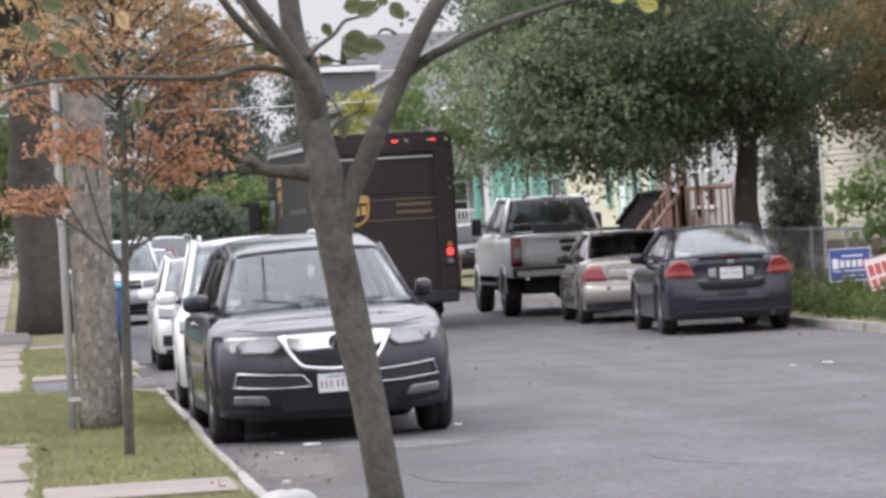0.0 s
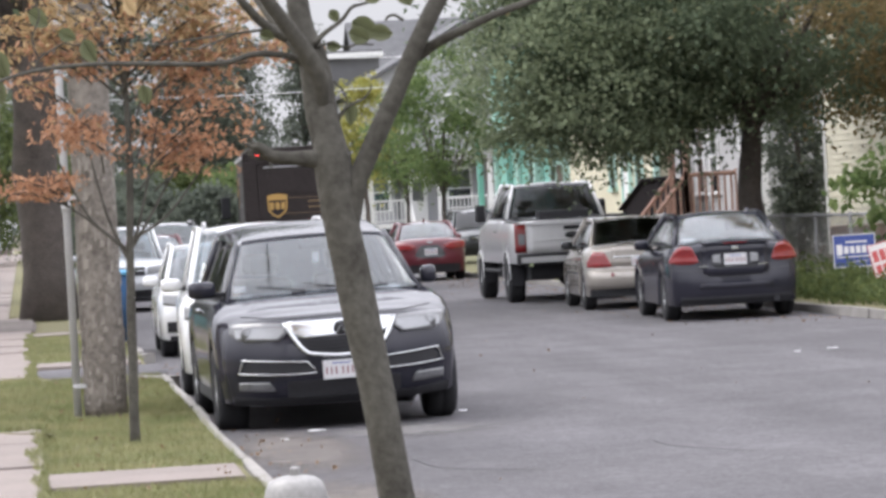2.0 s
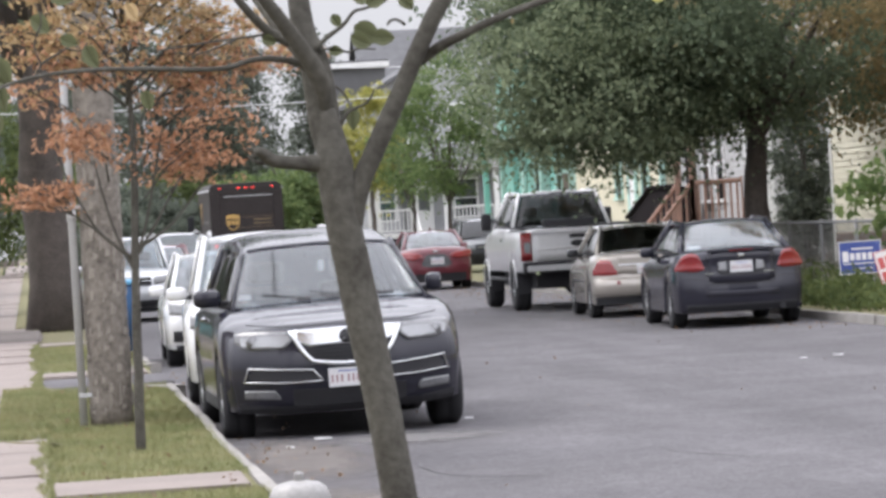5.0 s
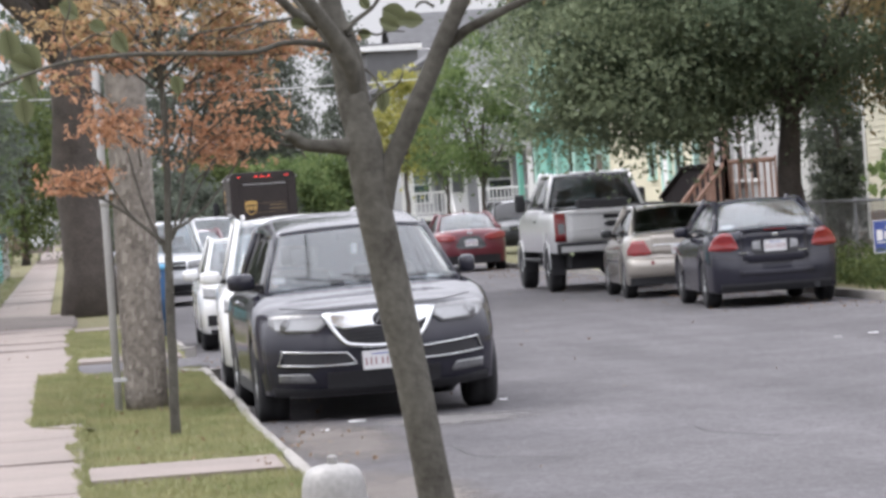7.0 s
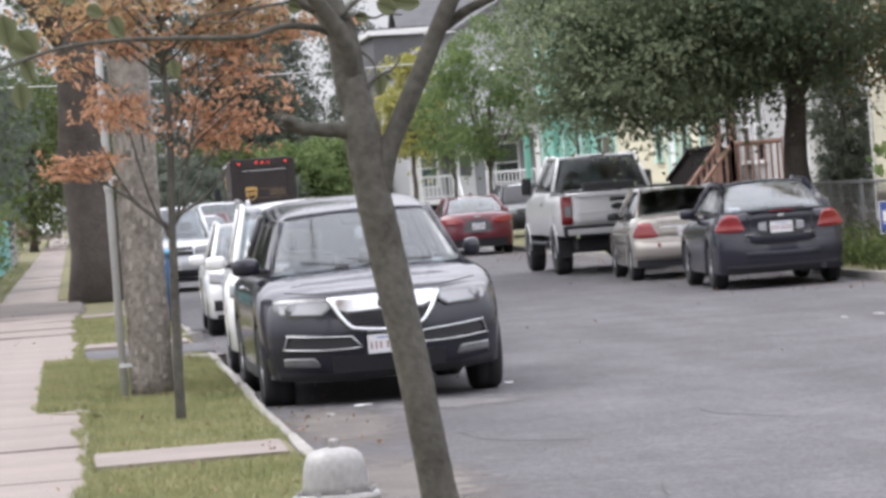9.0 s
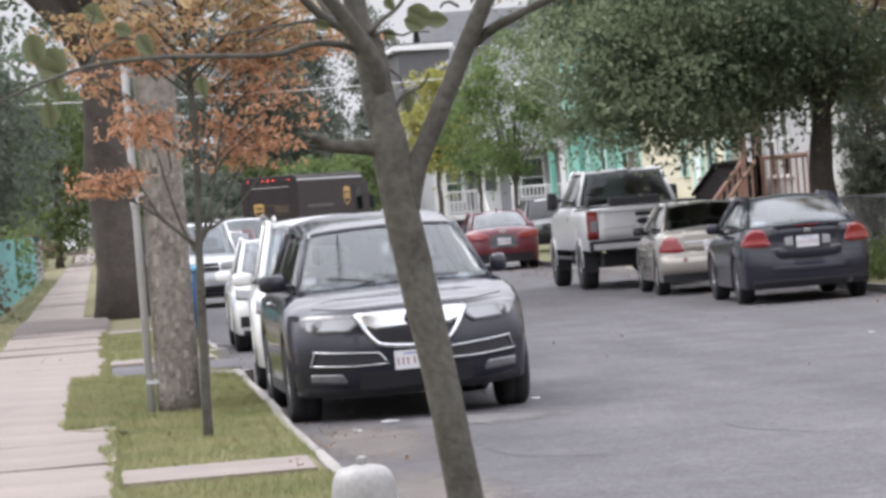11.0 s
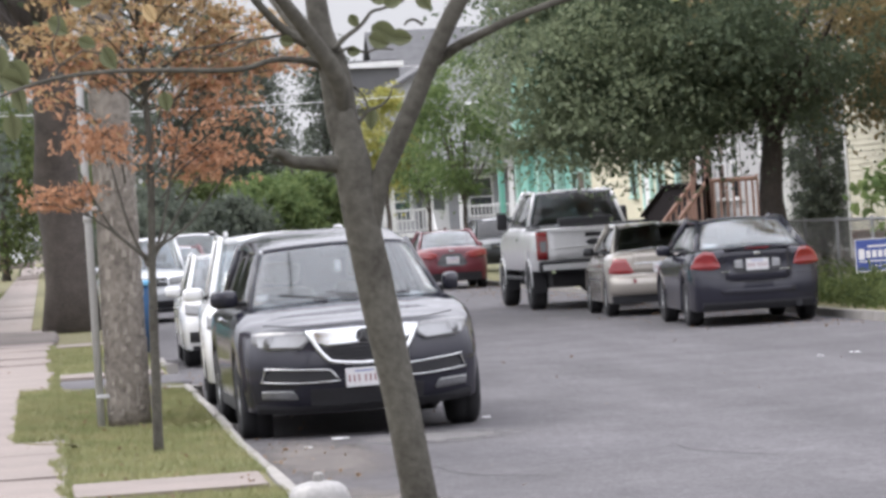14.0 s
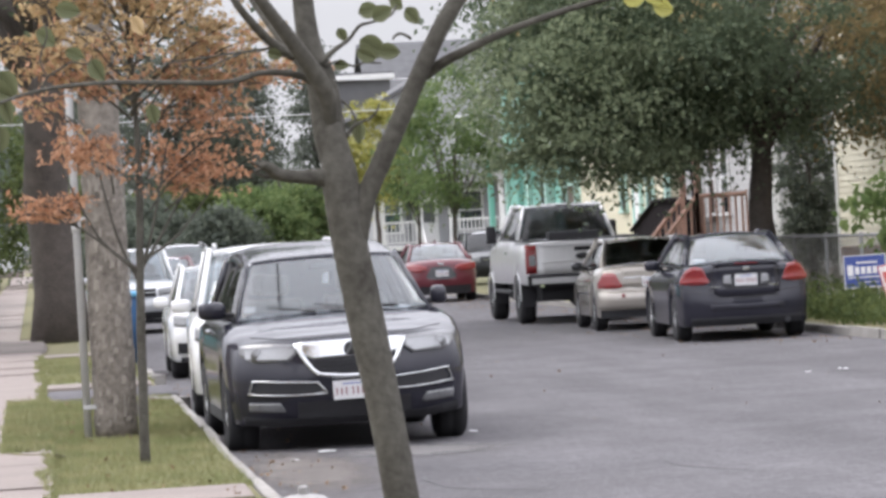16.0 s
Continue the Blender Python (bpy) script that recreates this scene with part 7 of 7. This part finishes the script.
def rail(parent, a, b, z, h, m, gap=0.14, name="balustrade"):
    """Posts, rails and balusters from a to b; z may rise from its first to its second value."""
    a, b = Vector((a[0], a[1], z[0])), Vector((b[0], b[1], z[1]))
    up = Vector((0, 0, h))
    tr = part("handrail", tube(bmesh.new(), [a + up, b + up], [0.045, 0.045], 8), m, parent)
    part("bottom_rail", tube(bmesh.new(), [a + up * 0.12, b + up * 0.12], [0.03, 0.03], 6), m, parent)
    n = max(2, int((b - a).length / gap))
    for k in range(n + 1):
        p = a.lerp(b, k / n)
        part("baluster", boxed(p.x - 0.022, p.x + 0.022, p.y - 0.022, p.y + 0.022, p.z + h * 0.1, p.z + h), m, parent)
    for p in (a, b):
        part("post", boxed(p.x - 0.05, p.x + 0.05, p.y - 0.05, p.y + 0.05, p.z - 0.0, p.z + h + 0.08, 0.008), m, parent)


CREAM, GREY_S = siding_mat("cream_siding", (0.60, 0.565, 0.45)), siding_mat("grey_white_siding", (0.38, 0.378, 0.375))
YELLOW, TEAL = siding_mat("pale_yellow_siding", (0.60, 0.56, 0.42)), siding_mat("teal_siding", (0.20, 0.46, 0.38))
WHITE_S, TEAL_TRIM = siding_mat("white_siding", (0.62, 0.63, 0.64)), siding_mat("pale_teal_trim", (0.42, 0.62, 0.55))

# cream house
h1 = house(14.6, 23, 48.0, 66.3, 6.2, 8.8, CREAM, "two-storey cream clapboard house with white corner boards", gable="-y")
for y in (51.0, 55.5, 60.0, 64.0):
    for z in (3.9,):
        window(h1, (14.6, y, z), 0.85, 1.5, "-x", TRIM)
window(h1, (14.6, 56.0, 1.9), 0.85, 1.5, "-x", TRIM)
part("porch_skirt", boxed(13.6, 14.55, 55.2, 61.2, -0.02, 0.22), CONCRETE, h1)
for k in range(26):
    a = 55.4 + k * 0.22
    for s in (-1, 1):
        part("lattice_slat", tube(bmesh.new(), [(13.56, a, 0.22), (13.56, a + s * 0.62, 0.86)], [0.018, 0.018], 4), PORCH_WOOD, h1)
part("porch_deck", boxed(13.5, 14.6, 55.1, 61.3, 0.86, 1.06, 0.01), PORCH_WOOD, h1)
# grey house with wooden stair
h2 = house(14.7, 23, 72.6, 82.6, 6.0, 8.6, GREY_S, "grey-white clapboard house with arched window", gable="-y")
window(h2, (14.7, 74.3, 1.75), 0.62, 1.55, "-x", TRIM)
arch = [(14.66, 74.3 + 0.36 * math.cos(a), 3.30 + 0.36 * math.sin(a)) for a in [math.pi * k / 10 for k in range(11)]]
part("arch_trim", tube(bmesh.new(), arch, [0.05] * 11, 6), TRIM, h2)
for y in (77.6, 79.2):
    window(h2, (14.7, y, 1.75), 0.8, 1.5, "-x", TRIM)
    window(h2, (14.7, y, 4.1), 0.8, 1.4, "-x", TRIM)
part("downpipe", tube(bmesh.new(), [(14.62, 72.75, 0.3), (14.62, 72.75, 5.9)], [0.05, 0.05], 8), TRIM, h2)
st = thing("porch_stair", pose(0, 0, 0), "red-brown wooden porch stair with balusters and landing", "stairs")
part("landing", boxed(13.62, 14.72, 75.3, 77.2, 1.05, 1.20, 0.01), PORCH_WOOD, st)
for y in (75.4, 77.1):
    part("support_post", boxed(13.64, 13.76, y - 0.06, y + 0.06, 0.02, 1.05), PORCH_WOOD, st)
for k in range(6):
    part("step", boxed(12.78 + 0.14 * k, 12.98 + 0.14 * k, 75.45, 77.05, 0.20 + 0.165 * k, 0.25 + 0.165 * k, 0.006), PORCH_WOOD, st)
for y in (75.38, 77.07):
    bm = bmesh.new()
    bm.faces.new([bm.verts.new((x, y, z)) for x, z in ((13.64, 0.80), (13.64, 1.12), (12.70, 0.14), (12.70, 0.02), (12.88, 0.02))])
    r = bmesh.ops.extrude_face_region(bm, geom=bm.faces[:])
    for v in r["geom"]:
        if isinstance(v, bmesh.types.BMVert):
            v.co.y += 0.05
    bmesh.ops.recalc_face_normals(bm, faces=bm.faces)
    part("stringer", bm, PORCH_WOOD, st)
rail(st, (12.74, 75.4), (13.64, 75.4), (0.12, 1.2), 0.92, PORCH_WOOD, 0.20)
rail(st, (12.74, 77.1), (13.64, 77.1), (0.12, 1.2), 0.92, PORCH_WOOD, 0.20)
rail(st, (13.64, 75.4), (14.72, 75.4), (1.2, 1.2), 0.92, PORCH_WOOD, 0.13)
part("door", boxed(14.62, 14.70, 80.55, 81.45, 1.2, 3.3, 0.01), DARK_WOOD, h2, "dark front door")
for y in (80.1, 81.9):
    part("porch_post", boxed(14.45, 14.58, y - 0.07, y + 0.07, 1.2, 3.9, 0.01), PORCH_WOOD, h2, "red-brown wooden porch post")
# dark porch of the yellow house
ds = thing("porch_stair", pose(0, 0, 0), "black-brown painted porch with sloping solid stair side", "stairs")
part("porch_box", boxed(13.95, 14.24, 78.4, 82.3, -0.02, 2.08, 0.02), DARK_WOOD, ds)
bm = bmesh.new()
bm.faces.new([bm.verts.new((13.95, y, z)) for y, z in ((82.3, -0.02), (82.3, 2.08), (85.6, 1.45), (85.8, -0.02))])
r = bmesh.ops.extrude_face_region(bm, geom=bm.faces[:])
for v in r["geom"]:
    if isinstance(v, bmesh.types.BMVert):
        v.co.x += 0.63
bmesh.ops.recalc_face_normals(bm, faces=bm.faces)
part("stair_side", bm, DARK_WOOD, ds)
part("coping", tube(bmesh.new(), [(13.92, 78.4, 2.10), (13.92, 82.3, 2.10), (13.92, 85.7, 1.46)], [0.05] * 3, 6), DARK_WOOD, ds)
# yellow house
h3 = house(14.6, 23, 84.6, 98.0, 6.4, 9.0, YELLOW, "pale yellow clapboard house with teal window trim", TEAL_TRIM)
for y in (86.7, 90.6):
    window(h3, (14.6, y, 1.95), 0.85, 1.6, "-x", TEAL_TRIM)
for y in (86.7, 91.0, 95.5):
    window(h3, (14.6, y, 4.4), 0.85, 1.5, "-x", TEAL_TRIM)
part("door", boxed(14.54, 14.60, 87.95, 88.85, 0.95, 3.05, 0.01), TRIM, h3, "pale panelled door")
for y0, y1, z0, z1 in ((87.80, 87.95, 0.9, 3.2), (88.85, 89.0, 0.9, 3.2), (87.80, 89.0, 3.05, 3.25)):
    part("door_frame", boxed(14.50, 14.60, y0, y1, z0, z1, 0.008), TEAL_TRIM, h3)
cp = thing("clothes_post", pose(13.6, 93.0, VERGE - 0.03), "grey wooden cross-shaped post before the yellow house", "post")
part("upright", boxed(-0.07, 0.07, -0.07, 0.07, -0.02, 2.55, 0.01), POLE_WOOD, cp)
part("crossbar", boxed(-0.75, 0.65, -0.05, 0.05, 1.95, 2.1, 0.01), POLE_WOOD, cp)
# teal house with porch columns
h4 = house(15.2, 24, 99.0, 118.0, 6.6, 9.4, TEAL, "teal clapboard house with pale columns and bay window", TEAL_TRIM)
for y in (101.5, 105.0, 109.5, 114.5):
    window(h4, (15.2, y, 1.9), 0.95, 1.75, "-x", TEAL_TRIM)
    window(h4, (15.2, y, 4.5), 0.9, 1.5, "-x", TEAL_TRIM)
window(h4, (16.6, 99.0, 1.9), 0.9, 1.6, "-y", TEAL_TRIM)
window(h4, (18.6, 99.0, 1.9), 0.9, 1.6, "-y", TEAL_TRIM)
for y in (100.2, 103.2, 107.2, 112.0, 117.2):
    part("pilaster", boxed(15.05, 15.22, y - 0.16, y + 0.16, 0.5, 6.2, 0.02), TEAL_TRIM, h4)
part("porch_roof", boxed(14.5, 15.2, 99.0, 118.0, 3.85, 4.0, 0.02), TRIM, h4)
for y in (99.3, 104.5, 110.5, 117.6):
    part("column", boxed(14.55, 14.72, y - 0.09, y + 0.09, 0.1, 3.85, 0.015), TEAL if y > 108 else TEAL_TRIM, h4)
# white house beyond the side street, its porch towards the camera
# walls greyed all over: the porch's shade is put into the siding colour
h5 = house(14.9, 26.5, 162.0, 174.0, 7.2, 10.4, siding_mat("porch_shaded_siding", (0.33, 0.335, 0.345)), "clapboard house, walls greyed for porch shade, with white porch and balustrade")
part("porch_deck", boxed(15.0, 26.3, 159.7, 162.0, 0.95, 1.15, 0.02), TRIM, h5)
part("porch_skirt", boxed(15.1, 26.2, 159.8, 162.0, -0.02, 0.95), DARK_WOOD, h5)
part("porch_roof", boxed(14.9, 26.4, 159.5, 162.0, 3.75, 4.1, 0.03), GREY_S, h5, "", False)
for x in (15.1, 16.7, 18.1, 20.3, 22.5, 24.7):
    part("column", boxed(x - 0.11, x + 0.11, 159.75, 159.97, 1.15, 3.75, 0.015), TRIM, h5)
rail(h5, (15.1, 159.86), (16.55, 159.86), (1.15, 1.15), 1.0, TRIM, 0.17)
rail(h5, (18.1, 159.86), (26.0, 159.86), (1.15, 1.15), 1.0, TRIM, 0.17)
part("door", boxed(16.95, 17.75, 161.93, 162.0, 1.15, 3.3, 0.01), TRIM, h5, "white panelled front door")
part("door_window", boxed(17.1, 17.6, 161.90, 161.93, 2.1, 3.0), SCREEN, h5)
part("sidelight", boxed(16.35, 16.6, 161.93, 162.0, 1.3, 3.2), SCREEN, h5)
for x in (15.6, 19.2, 21.4, 23.8):
    window(h5, (x, 162.0, 1.75), 0.95, 1.6, "-y", TRIM)
for x in (16.3, 19.2, 22.6):
    window(h5, (x, 162.0, 5.0), 0.95, 1.6, "-y", TRIM)
for k in range(5):
    part("porch_step", boxed(16.8, 18.0, 159.6 - 0.32 * (k + 1), 159.7 - 0.32 * k, 0.0, 0.95 - 0.19 * k, 0.01), TRIM, h5)
rail(h5, (16.75, 159.7), (16.75, 158.0), (1.15, 0.15), 0.95, TRIM, 0.2)
# darker house behind and far white house at the pavement's end
SLATE = mat("slate_siding", (0.10, 0.10, 0.105), 0.8, vary=0.1)
h6 = thing("house", pose(0, 0, 0), "dark grey flat-roofed house with a white eave behind the trees", "house")
part("wall", boxed(15.75, 18.35, 186, 198, -0.02, 9.5), SLATE, h6)
part("roof", boxed(15.55, 18.5, 185.8, 198.2, 9.75, 9.86, 0.02), SHINGLE, h6)
part("eave", boxed(15.5, 18.55, 185.7, 198.3, 9.5, 9.75, 0.02), TRIM, h6, "white painted eave")
h7 = house(18.7, 25.5, 199, 209, 9.0, 12.2, GREY_S, "tall pale grey house with a broad shingle roof", gable="-x")
for x in (20.2, 23.6):
    window(h7, (x, 199, 6.6), 1.0, 1.7, "-y", TRIM)
house(-2.7, -0.7, 265, 272, 2.1, 3.1, WHITE_S, "small white house at the end of the pavement")


FENCE = mat("dull_fence_steel", (0.24, 0.24, 0.245), 0.65, vary=0.15, scale=4, fine=30)


def chain_fence(x, y0, y1, h, label):
    t = thing("chain_link_fence", pose(0, 0, VERGE - 0.03), label, "fence")
    n = int((y1 - y0) / 2.4)
    for k in range(n + 1):
        y = y0 + (y1 - y0) * k / n
        part("post", tube(bmesh.new(), [(x, y, -0.1), (x, y, h + 0.05)], [0.03, 0.03], 8), FENCE, t, "", True)
    part("top_rail", tube(bmesh.new(), [(x, y0, h), (x, (y0 + y1) / 2, h), (x, y1, h)], [0.024] * 3, 8), FENCE, t, "", True)
    v, f = [], []
    step = 0.075
    for k in range(int((y1 - y0) / step)):
        for s in (-1, 1):
            y = y0 + k * step
            ya = min(max(y + s * h, y0), y1)
            za = abs(ya - y)
            i = len(v)
            v += [(x, y - 0.004, 0.03), (x, y + 0.004, 0.03), (x, ya + 0.004, 0.03 + za), (x, ya - 0.004, 0.03 + za), (x + 0.004, y, 0.03), (x + 0.004, ya, 0.03 + za)]
            f += [(i, i + 1, i + 2, i + 3), (i + 1, i + 4, i + 5, i + 2), (i + 4, i, i + 3, i + 5)]
    me = bpy.data.meshes.new("wire_mesh")
    me.from_pydata(v, [], f)
    me.materials.append(FENCE)
    o = new("wire_mesh", me)
    o.parent = t
    return t


chain_fence(12.55, 53.0, 98.0, 1.18, "grey chain-link fence with top rail along the pavement")
# left boundary fence
BOARD_GREY, BOARD_TEAL = mat("grey_fence_board", (0.20, 0.20, 0.19), 0.85, vary=0.2, scale=4, fine=30), mat("teal_fence_board", (0.10, 0.27, 0.26), 0.8, vary=0.2, scale=4, fine=30)
fl = thing("board_fence", pose(0, 0, VERGE - 0.03), "board fence, part teal and part grey, beside the pavement", "fence")
part("rail", boxed(-2.12, -2.08, 70, 142, 0.35, 0.45), BOARD_GREY, fl)
part("rail", boxed(-2.12, -2.08, 70, 142, 1.15, 1.25), BOARD_GREY, fl)
bd = [None, None]
for k in range(299):
    y = 70.1 + k * 0.24
    c = 1 if y < 126 else 0
    if bd[c] is None:
        b = part("board", boxed(-0.012, 0.012, -0.105, 0.105, 0.0, 1.55, 0.004), (BOARD_GREY, BOARD_TEAL)[c], fl)
        bd[c] = b.data
    else:
        b = new("board", bd[c])
        b.parent = fl
    b.location = (-2.07, y, 0.02 * math.sin(k * 1.7))
# dark car in the driveway beyond the red sedan
plain_front("sedan", pose(13.05, 104.5, 0.1, 0, 0, 0), "dark sedan in the driveway of the teal house", PAINT_DARK, 4.5, 0.88, 0.9, 1.5, 0.32, False, screen=GLASS_DARK)



def motions():
    walk(van, [(t, pose(x, y, 0, 0, 0, -a)) for t, x, y, a in VAN_WAY])
    # the wheels roll with the distance driven
    step = 1 / 15
    rows, rolled, last = [], 0.0, None
    for k in range(int(16.0 / step) + 1):
        t = k * step
        for (t0, xa, ya, _), (t1, xb, yb, _) in zip(VAN_WAY, VAN_WAY[1:]):
            if t0 <= t <= t1 + 1e-6:
                u = (t - t0) / (t1 - t0)
                p = Vector((xa + (xb - xa) * u, ya + (yb - ya) * u, 0))
                break
        if last is not None:
            rolled += (p - last).length / 0.40
        last = p
        rows.append((t, rolled))
    for hub in van_wheels:
        x, y, z = hub.location
        walk(hub, [(t, Matrix.Translation((x, y, z)) @ Matrix.Rotation(-a, 4, "X")) for t, a in rows])


motions()
